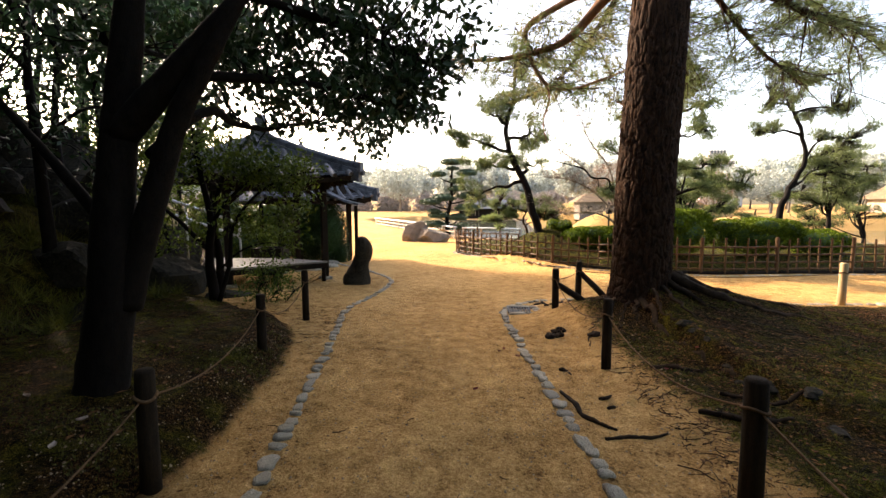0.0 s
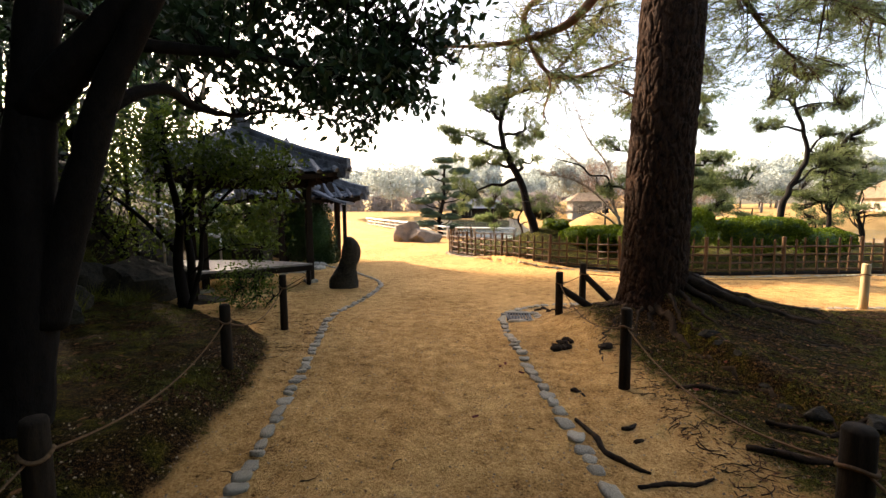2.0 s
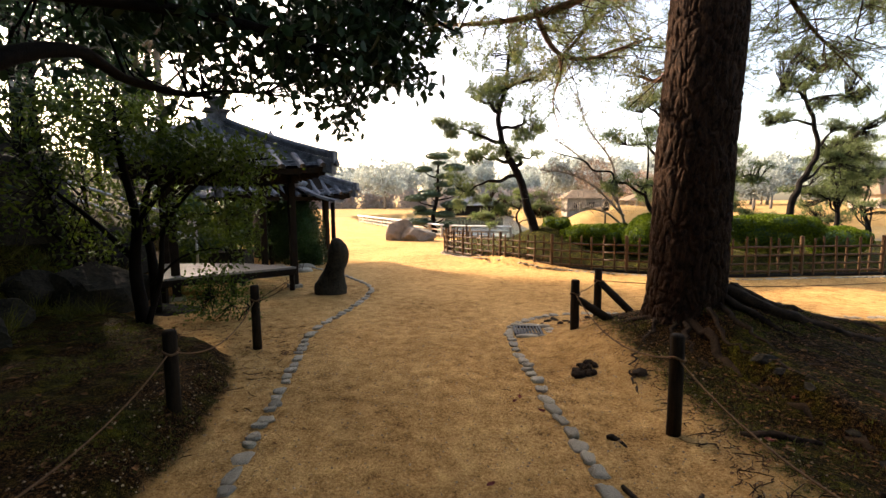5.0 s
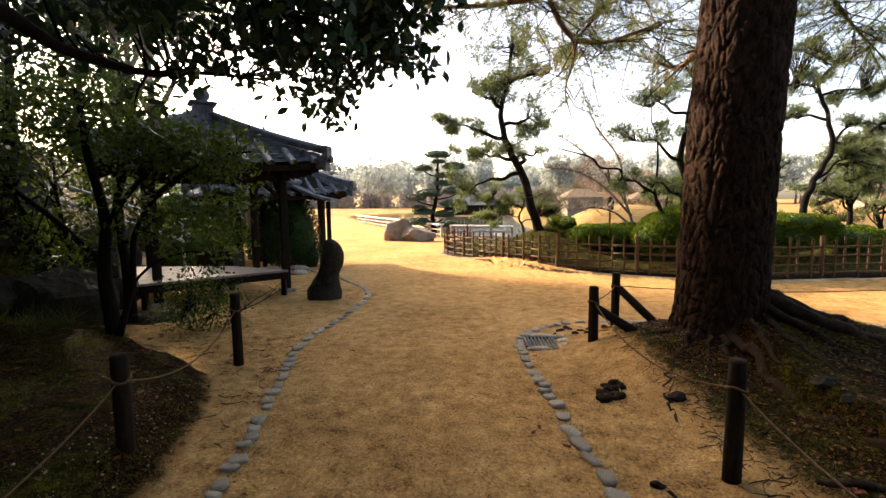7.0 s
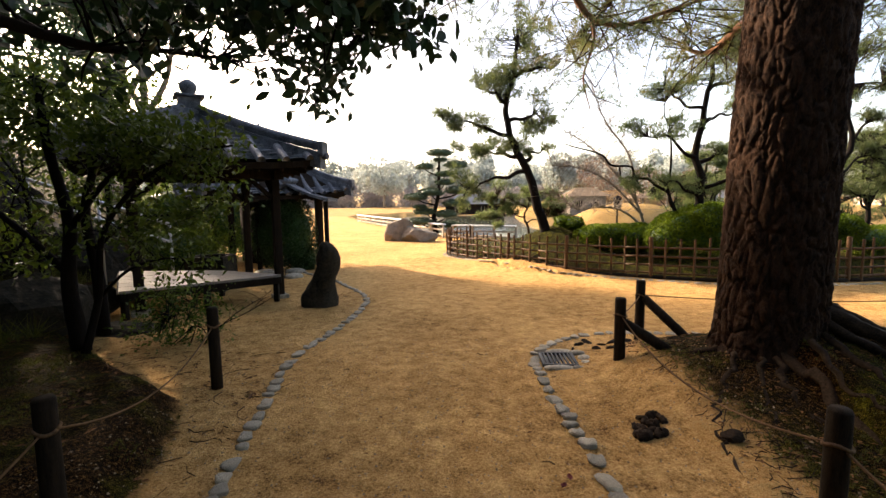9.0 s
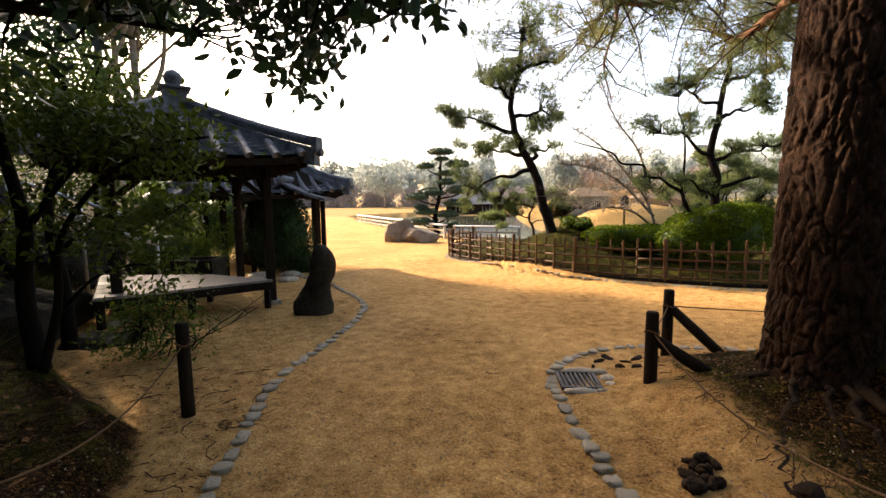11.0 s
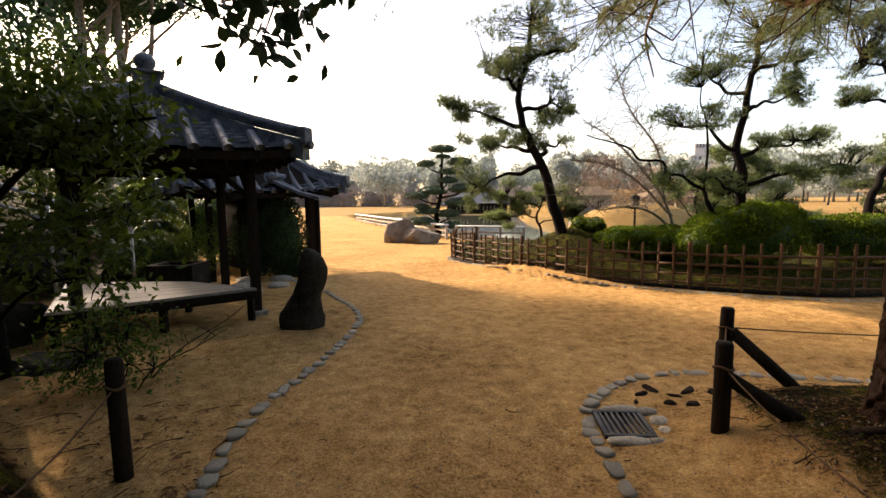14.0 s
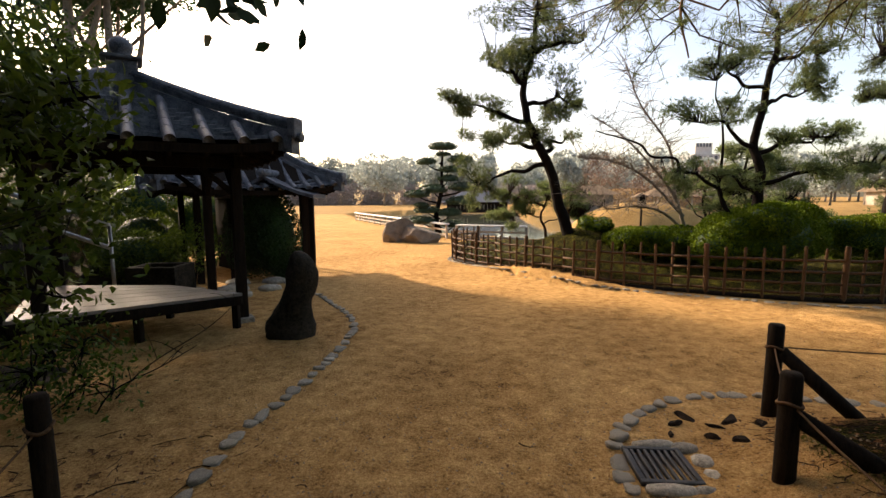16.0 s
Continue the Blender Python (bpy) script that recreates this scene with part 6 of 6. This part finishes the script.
def far_tree(x, y, h, w, seed, mat, name="woodland_tree", bare=False):
    rng = np.random.default_rng(seed)
    z = land(x, y)[0] - 0.1
    root = thing(name, (x, y, z), "distant woodland tree with haze tinted into its leaves" if not bare else "distant bare tree", "tree", "woodland across the garden")
    bpy.context.view_layer.update()
    holder = root.matrix_world.inverted()
    bm = bmesh.new()
    limb(bm, [(x, y, z - 0.3), (x + 0.2, y, z + h * 0.3), (x, y, z + h * 0.7)], h * 0.03, h * 0.008, 6, 3)
    for k in range(5):
        a = rng.uniform(0, 6.28)
        limb(bm, [(x, y, z + h * rng.uniform(0.25, 0.5)), (x + math.cos(a) * w * 0.4, y + math.sin(a) * w * 0.4, z + h * 0.6), (x + math.cos(a) * w * 0.75, y + math.sin(a) * w * 0.75, z + h * 0.8)], h * 0.012, h * 0.004, 4, 2)
    part("trunk", bm, M["bark_grey"], root).matrix_parent_inverse = holder
    blobs = [(x + rng.uniform(-0.5, 0.5) * w, y + rng.uniform(-0.5, 0.5) * w, z + h * rng.uniform(0.42, 0.85), w * rng.uniform(0.3, 0.5), w * rng.uniform(0.3, 0.5), h * rng.uniform(0.14, 0.24), 170) for _ in range(12)]
    s = max(0.3, h * 0.07)
    o = part("crown", leaf_mesh("crown", in_blobs(rng, blobs, 0.4), s, s * 0.6, rng, 0.3), mat, root, "", False)
    o["kind"] = "stuff"
    o.matrix_parent_inverse = holder


rnd = random.Random(77)
# woods behind the lawn and beyond the pond, haze tinted into the leaves
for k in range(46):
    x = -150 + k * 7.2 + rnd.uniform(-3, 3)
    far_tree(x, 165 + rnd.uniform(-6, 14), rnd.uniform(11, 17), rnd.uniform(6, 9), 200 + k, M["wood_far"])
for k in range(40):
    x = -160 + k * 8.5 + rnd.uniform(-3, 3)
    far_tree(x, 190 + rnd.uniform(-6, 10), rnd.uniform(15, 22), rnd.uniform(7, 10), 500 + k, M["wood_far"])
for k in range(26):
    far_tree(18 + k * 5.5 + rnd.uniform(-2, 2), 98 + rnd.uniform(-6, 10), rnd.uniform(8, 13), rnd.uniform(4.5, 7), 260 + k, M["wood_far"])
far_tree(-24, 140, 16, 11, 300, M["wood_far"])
# bare brown thicket in front of the woods, its colour paled for haze
rng = np.random.default_rng(55)
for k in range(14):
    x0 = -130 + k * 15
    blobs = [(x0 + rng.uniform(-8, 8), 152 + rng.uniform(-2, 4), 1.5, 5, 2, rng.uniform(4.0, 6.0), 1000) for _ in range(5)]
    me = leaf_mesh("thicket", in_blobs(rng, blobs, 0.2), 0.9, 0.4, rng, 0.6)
    root = thing("thicket", (x0, 152, land(x0, 152)[0]), "bare brownish thicket tinted with distance haze at the edge of the lawn", "thicket", "thickets")
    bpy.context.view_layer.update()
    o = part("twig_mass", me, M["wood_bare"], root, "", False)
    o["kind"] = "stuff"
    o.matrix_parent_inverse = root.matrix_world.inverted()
# russet bare shrubs on the island slope
for k, (x, y, h, w) in enumerate(((20.5, 60, 4.5, 3.0), (24, 62, 4.0, 2.6), (27, 60, 3.5, 2.4), (32, 64, 5, 3), (19, 66, 5, 3))):
    rng = np.random.default_rng(330 + k)
    z = max(land(x, y)[0], WATER_Z)
    root = thing("russet_shrub", (x, y, z), "rounded bare russet shrub across the pond", "shrub", "russet shrubs")
    bpy.context.view_layer.update()
    o = part("twig_mass", leaf_mesh("twigs", in_blobs(rng, [(x, y, z + h * 0.5, w, w, h * 0.5, 1800)], 0.3), 0.35, 0.09, rng, 0.6), M["twig"], root, "", False)
    o["kind"] = "stuff"
    o.matrix_parent_inverse = root.matrix_world.inverted()


def hut(name, x, y, w, d, h, roof_h, over, label, roof_mat, wall_mat, rz=0, z=None):
    z = max(land(x, y)[0], WATER_Z + 0.2) if z is None else z
    root = thing(name, (x, y, z - 0.05), label, "house", rz=rz)
    t = 0.12
    for px, py, sx, sy in ((0, -d / 2, w, t), (0, d / 2, w, t), (-w / 2, 0, t, d), (w / 2, 0, t, d)):
        bm = bmesh.new()
        box(bm, (sx, sy, h), pose(px, py, h / 2), 0.01)
        part("wall", bm, M[wall_mat], root, "", False)
    for px in (-w * 0.25, w * 0.2):
        bm = bmesh.new()
        box(bm, (w * 0.22, 0.06, h * 0.45), pose(px, -d / 2 - 0.08, h * 0.55), 0.01)
        win = part("window", bm, M["wood_dark"], root, "dark latticed window", False)
        for i in range(4):
            bm = bmesh.new()
            box(bm, (0.05, 0.04, h * 0.45), pose(px - w * 0.09 + i * w * 0.06, -d / 2 - 0.13, h * 0.55))
            part("mullion", bm, M["rail_post"], win, "", False)
    bm = bmesh.new()
    v = [bm.verts.new(p) for p in ((-w / 2 - over, -d / 2 - over, h), (w / 2 + over, -d / 2 - over, h), (w / 2 + over, d / 2 + over, h), (-w / 2 - over, d / 2 + over, h), (-w / 4, 0, h + roof_h), (w / 4, 0, h + roof_h))]
    for f in ((0, 1, 5, 4), (1, 2, 5), (2, 3, 4, 5), (3, 0, 4), (3, 2, 1, 0)):
        bm.faces.new([v[i] for i in f])
    part("roof", bm, M[roof_mat], root, "", False)
    return root


hut("tea_house", 15.5, 60, 4.2, 3.5, 2.3, 1.1, 0.7, "small timber tea house across the pond", "thatch", "bark_grey", z=-0.4)
hut("pond_pavilion", 2.0, 74, 9, 4, 1.6, 1.6, 1.0, "long low dark-roofed building by the water", "tile", "wood_dark", z=-0.6)
hut("thatched_house", 70, 78, 8, 6, 2.6, 3.0, 1.0, "thatched cottage among trees across the pond", "thatch", "rail_post")


def arbour():
    x, y = 18.0, 45.0
    z = max(land(x, y)[0], WATER_Z) - 0.02
    root = thing("rest_shelter", (x, y, z), "open white-railed rest shelter by the pond", "shelter")
    for px in (-1.6, 1.6):
        for py in (-1.2, 1.2):
            bm = bmesh.new()
            box(bm, (0.12, 0.12, 2.4), pose(px, py, 1.2))
            part("column", bm, M["rail_post"], root)
    for h in (0.4, 0.7):
        for py in (-1.2, 1.2):
            bm = bmesh.new()
            box(bm, (4.0, 0.06, 0.1), pose(0, py, h))
            part("rail", bm, M["rail_white"], root)
    bm = bmesh.new()
    v = [bm.verts.new(p) for p in ((-2.6, -2, 2.4), (2.6, -2, 2.4), (2.6, 2, 2.4), (-2.6, 2, 2.4), (-0.8, 0, 3.2), (0.8, 0, 3.2))]
    for f in ((0, 1, 5, 4), (1, 2, 5), (2, 3, 4, 5), (3, 0, 4), (3, 2, 1, 0)):
        bm.faces.new([v[i] for i in f])
    part("roof", bm, M["thatch"], root, "", False)


arbour()


def keep():
    """The tower block far off above the trees."""
    x, y = 130, 260
    root = thing("distant_tower", (x, y, -0.5), "pale grey stepped tower rising far behind the trees", "tower")
    for k, (w, z0, z1) in enumerate(((22, 0, 17), (15, 17, 25), (9, 25, 31))):
        bm = bmesh.new()
        box(bm, (w, w * 0.8, z1 - z0), pose(0, 0, (z0 + z1) / 2))
        part("storey", bm, M["far_wall"], root, "", False)
        for i in range(5):
            bm = bmesh.new()
            box(bm, (w * 0.1, 0.3, 2.0), pose(-w * 0.36 + i * w * 0.18, -w * 0.4 - 0.1, (z0 + z1) / 2 + 2))
            part("window", bm, M["tile"], root, "", False)


keep()


def hand_rail(a, b):
    a, b = Vector(a), Vector(b)
    root = thing("stair_handrail", tuple(a), "pale galvanised handrail climbing the rocky bank", "handrail", "handrails")
    bpy.context.view_layer.update()
    holder = root.matrix_world.inverted()
    for dz in (0.0, -0.36):
        bm = bmesh.new()
        tube(bm, [a + Vector((0, 0, dz)), a.lerp(b, 0.5) + Vector((0, 0, dz)), b + Vector((0, 0, dz))], 0.035, 10)
        part("rail_tube", bm, M["steel"], root).matrix_parent_inverse = holder
    for k in range(5):
        p = a.lerp(b, k / 4)
        bm = bmesh.new()
        g = land(p.x, p.y)[0] - 0.05
        tube(bm, [(p.x, p.y, min(g, p.z - 0.5)), (p.x, p.y, p.z)], 0.028, 8)
        part("upright", bm, M["steel"], root).matrix_parent_inverse = holder


hand_rail((-11.5, 11.0, 2.95), (-5.75, 11.0, 1.06))

# tall trees behind the pavilion: forked grey trunks, high crowns placed for shade


def tall_tree(x, y, lean, seed, label):
    rng = np.random.default_rng(seed)
    z = land(x, y)[0] - 0.1
    fork = (x + lean, y, z + 4.2)
    limbs = [([(x, y, z), (x + lean * 0.4, y, z + 2.0), fork, (x + lean * 1.2, y, z + 7.0), (x + lean, y, z + 10)], 0.24, 0.08, "trunk"),
             ([fork, (x + lean + 1.0, y, z + 5.8), (x + lean + 1.4, y - 0.2, z + 8.0)], 0.13, 0.05, "bough"), ([fork, (x + lean - 1.1, y + 0.3, z + 6.0), (x + lean - 1.8, y, z + 8.5)], 0.12, 0.05, "bough"),
             ([(x + lean, y, z + 5.5), (x + lean + 2.0, y - 0.5, z + 6.6), (x + lean + 3.6, y - 1.2, z + 7.2)], 0.07, 0.02, "bough")]
    top = max(8.6, z + 7.2)
    sprays = in_blobs(rng, [(x, y, top + 0.9, 3.2, 3.0, 1.3, 230), (x + 1.4, y - 1.4, top + 0.7, 1.9, 1.9, 0.9, 80)])
    pts = lumpy(rng, sprays, 0.28, 26)
    return tree("tall_tree", label, (x, y, z), M["bark_grey"], limbs, [leaf_mesh("crown", pts, 0.2, 0.11, rng, 0.1)], M["leaf_deep"], "tree", "tall trees behind the pavilion")


# the last two trees are added only to shade the path
for k, (x, y, lean) in enumerate(((-13.4, 19.0, 0.3), (-11.8, 19.4, -0.2), (-15.0, 16.5, 0.2), (-15.5, 22.5, 0.3))):
    tall_tree(x, y, lean, 400 + k, "tall grey-trunked evergreen tree behind the pavilion, high crown placed to shade the path")

# ---------------------------------------------------------------- litter on the ground


def litter(name, count, box4, size, mat, label, seed, lift=0.006):
    rng = np.random.default_rng(seed)
    x = rng.uniform(box4[0], box4[1], count)
    y = rng.uniform(box4[2], box4[3], count)
    verts, faces = [], []
    for i in range(count):
        z = land(x[i], y[i])[0] + lift
        a = rng.uniform(0, 6.28)
        s = size * rng.uniform(0.5, 1.3)
        dx, dy = math.cos(a) * s, math.sin(a) * s
        k = len(verts)
        verts += [(x[i] - dx, y[i] - dy, z), (x[i] - dy * 0.45, y[i] + dx * 0.45, z + s * 0.25), (x[i] + dx, y[i] + dy, z + s * 0.1), (x[i] + dy * 0.45, y[i] - dx * 0.45, z + s * 0.2)]
        faces += [(k, k + 3, k + 2), (k, k + 2, k + 1)]
    tagged(obj(name, pieces(verts, faces), M[mat], smooth=False), label, "litter", kind="stuff")


litter("fallen_leaves", 7500, (1.7, 6.5, 0.8, 7.2), 0.019, "litter", "scattered brown fallen leaves and needles on moss", 1)
litter("fallen_leaves", 700, (-6.0, -1.6, 0.5, 7.0), 0.035, "litter", "scattered brown fallen leaves on the dark bank", 2)
litter("fallen_leaves", 60, (-1.2, 1.1, 1.0, 9.0), 0.02, "litter", "a few small leaves on the sand", 3)


def twig_bits(count, box4, seed, length, label, mat="root"):
    rnd = random.Random(seed)
    bm = bmesh.new()
    for _ in range(count):
        x, y, a = rnd.uniform(*box4[:2]), rnd.uniform(*box4[2:]), rnd.uniform(0, 6.28)
        L = length * rnd.uniform(0.4, 1.3)
        p = [(x + math.cos(a + 0.3 * k) * L * k * 0.33, y + math.sin(a + 0.3 * k) * L * k * 0.33) for k in range(4)]
        tube(bm, [(u, v, land(u, v)[0] + 0.006) for u, v in p], [0.004, 0.003, 0.0025, 0.0015], 4, False)
    tagged(obj("fallen_twigs", bm, M[mat]), label, "twigs", kind="stuff")


twig_bits(600, (1.75, 6.0, 0.8, 7.3), 4, 0.13, "thin fallen twigs and needles on moss")
twig_bits(14, (-1.0, 1.0, 1.0, 9.0), 5, 0.1, "a few thin twigs on the sand")
twig_bits(120, (-6.0, -1.6, 1.0, 7.5), 6, 0.25, "fallen twigs on the dark bank")



def blades(name, count, box4, seed, label, mat, tall=0.035):
    """Short moss and grass blades where the ground is mossy."""
    rng = np.random.default_rng(seed)
    pts = []
    while len(pts) < count:
        x, y = rng.uniform(box4[0], box4[1]), rng.uniform(box4[2], box4[3])
        z, m, _, lush = land(x, y)
        if m > 0.45 and noise.noise((x * 1.5, y * 1.5, 5.0)) > (0.02 if lush < 0.5 else -0.6):
            pts.append((x, y, z - 0.004))
    o = obj(name, needle_mesh(name, np.array(pts), tall, 0.006, rng, 4, 1.0), M[mat], smooth=False)
    tagged(o, label, "moss", kind="stuff")


def grit(count, box4, seed, label):
    """Loose grit and pebbles on the sand."""
    rng = np.random.default_rng(seed)
    verts, faces = [], []
    for _ in range(count):
        x, y = rng.uniform(*box4[:2]), rng.uniform(*box4[2:])
        z = land(x, y)[0]
        s = 0.004 + 0.008 * rng.random() ** 3
        k = len(verts)
        a = rng.uniform(0, 6.28)
        for i in range(4):
            verts.append((x + s * math.cos(a + i * 1.57) * rng.uniform(0.7, 1.3), y + s * math.sin(a + i * 1.57) * rng.uniform(0.7, 1.3), z - 0.002))
        verts.append((x, y, z + s * 0.8))
        faces += [(k + i, k + (i + 1) % 4, k + 4) for i in range(4)]
    tagged(obj("grit", pieces(verts, faces), M["grit"], smooth=False), label, "grit", kind="stuff")


M["leaf_red"] = material("dark_red_leaf", (0.1, 0.012, 0.01), (0.25, 0.04, 0.025), 0.7, 20, 90, 0.2, 0.002)
M["grit"] = material("mixed_grit", (0.07, 0.045, 0.025), (0.4, 0.29, 0.18), 0.9, 20, 90, 0, vary=0.6)
M["moss_blade"] = material("moss_blade", (0.02, 0.025, 0.003), (0.12, 0.115, 0.012), 0.8, 3, 20, 0, vary=0.5, through_light=0.3)
blades("moss_tufts", 9000, (1.4, 5.5, 1.0, 7.2), 11, "patches of short yellow-green moss under the pine", "moss_blade")
blades("moss_tufts", 9000, (-5.0, -1.4, 1.0, 7.0), 12, "dark moss on the bank", "moss_blade")
blades("moss_tufts", 12000, (0.0, 9.5, 11.6, 17.5), 13, "yellow-green moss inside the bamboo fence", "moss_blade", 0.05)
grit(9000, (-2.2, 2.2, 1.0, 7.5), 14, "loose grit scattered on the sand path")
grit(2500, (-4.0, 5.0, 7.5, 11.5), 15, "loose grit on the path crossing")


def twigs(count, box4, seed, label):
    """Short bent twigs and needles lying on the soil, three-sided."""
    rng = np.random.default_rng(seed)
    verts, faces = [], []
    while len(verts) < count * 9:
        x, y = rng.uniform(*box4[:2]), rng.uniform(*box4[2:])
        size, r, a = rng.uniform(0.03, 0.06) + 0.16 * rng.random() ** 4, rng.uniform(0.0012, 0.0035), rng.uniform(0, 6.28)
        k = len(verts)
        for u, turn in ((0, 0), (0.5, rng.uniform(-0.3, 0.3)), (1, rng.uniform(-0.5, 0.5))):
            px, py = x + size * u * math.cos(a + turn), y + size * u * math.sin(a + turn)
            pz = land(px, py)[0] + r
            for i in range(3):
                c = i * 2.094
                verts.append((px - math.sin(a) * r * math.cos(c), py + math.cos(a) * r * math.cos(c), pz + r * math.sin(c)))
        for q in (k, k + 3):
            faces += [(q + i, q + (i + 1) % 3, q + 3 + (i + 1) % 3, q + 3 + i) for i in range(3)]
    tagged(obj("twigs", pieces(verts, faces), M["root"], smooth=False), label, "twigs", kind="stuff")


twigs(6000, (1.7, 6.0, 1.0, 7.0), 41, "dark fallen twigs and needles under the pine")
twigs(900, (-4.5, -1.45, 1.0, 7.0), 42, "dark fallen twigs along the edge of the mossy bank")
# root knuckles and stones under the pine
rnd = random.Random(31)
for k, (x, y, s) in enumerate(((1.22, 4.08, 0.05), (1.27, 4.02, 0.035), (1.75, 5.0, 0.07), (1.5, 7.3, 0.06), (1.38, 7.2, 0.05), (1.62, 7.12, 0.05), (1.75, 7.2, 0.07), (1.5, 6.95, 0.04), (1.86, 7.05, 0.06), (1.62, 6.85, 0.04), (1.28, 7.05, 0.04))):
    crag("root_knuckle", spot(x, y, 0.012), (s * rnd.uniform(0.9, 1.7), s * rnd.uniform(0.5, 0.85), s * rnd.uniform(0.5, 0.8)), M["root"], "dark knobbly root stub poking out of the soil", 700 + k, k * 97, "root")
for k in range(9):
    u = k / 8
    x, y = 2.5 + 0.35 * u + rnd.uniform(-0.15, 0.15), 4.9 - 2.3 * u + rnd.uniform(-0.1, 0.1)
    s = rnd.uniform(0.035, 0.08)
    crag("stone", spot(x, y, 0.025), (s * 1.5, s, s * 0.6), M["rock"], "half-buried angular stone beside a root", 720 + k, k * 37, "stone")


def loose_root(pts, r0, label, seed):
    q = spline(pts, 7)
    n = len(q)
    bm = bmesh.new()
    tube(bm, [(p[0], p[1], land(p[0], p[1])[0] + r0 * 0.35 + 0.012 * noise.noise((p[0] * 9, p[1] * 9, seed))) for p in q], [r0 * (0.55 + 0.45 * math.sin(math.pi * min(1, 0.15 + 0.85 * i / (n - 1)))) for i in range(n)], 10, wobble=0.3, seed=seed)
    tagged(obj("root", bm, M["root"]), label, "root")


loose_root([(1.1, 3.55), (1.17, 3.3), (1.19, 3.1), (1.3, 2.95), (1.37, 2.9)], 0.019, "dark exposed root snaking along the kerb stones", 1)
loose_root([(1.25, 2.76), (1.42, 2.8), (1.55, 2.79), (1.68, 2.84)], 0.015, "dark root breaking the surface of the soil", 2)
loose_root([(1.38, 3.42), (1.44, 3.43), (1.5, 3.5)], 0.016, "short dark root end in the sand", 3)
loose_root([(1.4, 3.24), (1.47, 3.28)], 0.016, "short dark root end in the sand", 4)
loose_root([(2.0, 4.02), (2.2, 3.97), (2.42, 3.92)], 0.024, "dark root breaking the surface of the soil", 5)
loose_root([(2.0, 3.1), (2.3, 2.95), (2.55, 2.95)], 0.024, "dark root breaking the surface of the soil", 6)
loose_root([(2.3, 3.4), (2.6, 3.3), (2.95, 3.35)], 0.022, "dark root breaking the surface of the soil", 7)
for k in range(11):
    a = rnd.uniform(0, 6.28)
    x, y = 1.33 + rnd.uniform(-0.14, 0.14), 5.22 + rnd.uniform(-0.16, 0.14)
    reach = rnd.uniform(0.06, 0.13)
    loose_root([(x, y), (x + math.cos(a) * reach * 0.5 + rnd.uniform(-0.02, 0.02), y + math.sin(a) * reach * 0.5), (x + math.cos(a + 0.5) * reach, y + math.sin(a + 0.5) * reach)], rnd.uniform(0.018, 0.036), "dark gnarled root stub poking out of the sand", 20 + k)
# rubble and grass clumps on the slope
for k in range(26):
    y = rnd.uniform(5.0, 13.5)
    x = lerp_at(HILL, y) - rnd.uniform(-0.3, 3.2)
    s = rnd.uniform(0.2, 0.55)
    crag("rock", spot(x, y, 0.1), (s * 1.3, s, s), M["rock"], "dark mossy rock on the slope", 760 + k, k * 61)


def grass_clumps(count, seed):
    rng = np.random.default_rng(seed)
    pts = []
    for _ in range(count):
        y = rng.uniform(4.0, 13.0)
        x = lerp_at(HILL, y) - rng.uniform(-0.4, 3.0)
        c = np.array((x, y, land(x, y)[0] - 0.01))
        pts.append(c + rng.normal(size=(9, 3)) * (0.05, 0.05, 0.0))
    o = obj("grass_clumps", needle_mesh("grass_clumps", np.concatenate(pts), 0.3, 0.012, rng, 5, 0.9), M["moss_blade"], smooth=False)
    tagged(o, "long yellow-green grass and fern clumps on the rocky slope", "grass", kind="stuff")


grass_clumps(420, 17)



def dropped_leaf(x, y, size, mat, label, rz):
    """One curled leaf lying on the ground."""
    bm = bmesh.new()
    n = 7
    rows = []
    for i in range(n + 1):
        u = i / n
        w = size * 0.32 * math.sin(math.pi * min(1, u * 0.95 + 0.03)) ** 0.8
        px = size * (u - 0.5)
        rows.append([bm.verts.new((px, w * k, 0.012 + size * (0.22 * abs(k) + 0.5 * (u - 0.5) ** 2))) for k in (-1, -0.5, 0, 0.5, 1)])
    for a, b in zip(rows, rows[1:]):
        for k in range(4):
            bm.faces.new((a[k], a[k + 1], b[k + 1], b[k]))
    ob = obj("fallen_leaf", bm, M[mat])
    ob.matrix_world = pose(*spot(x, y, 0.0), 4, -6, rz)
    tagged(ob, label, "leaf")


for k, (x, y) in enumerate(((-2.05, 2.35), (-1.95, 2.05), (-2.7, 2.6))):
    dropped_leaf(x, y, 0.06, "litter_pale", "pale pinkish fallen leaf on the dark bank", 40 + k * 67)
for k, (x, y) in enumerate(((0.39, 3.53), (0.69, 4.7), (0.82, 4.45), (0.64, 4.62), (2.1, 3.9), (2.6, 4.4))):
    dropped_leaf(x, y, 0.05, "leaf_red", "small dark red fallen leaf", 20 + k * 71)

kerb("kerb_stones_west", KERB_LEFT, 0.135, 1, (0.1, 0.125, 0.038))
kerb("kerb_stones_east", KERB_RIGHT, 0.135, 2, (0.1, 0.125, 0.038))
kerb("kerb_stones_fence", [(p[0] * 0.995 - (0.12 if p[0] < 3 else 0), p[1] - 0.32 if p[0] > 0.5 else p[1] - 0.05) for p in FENCE[1:-1]], 0.16, 3, (0.12, 0.12, 0.03))
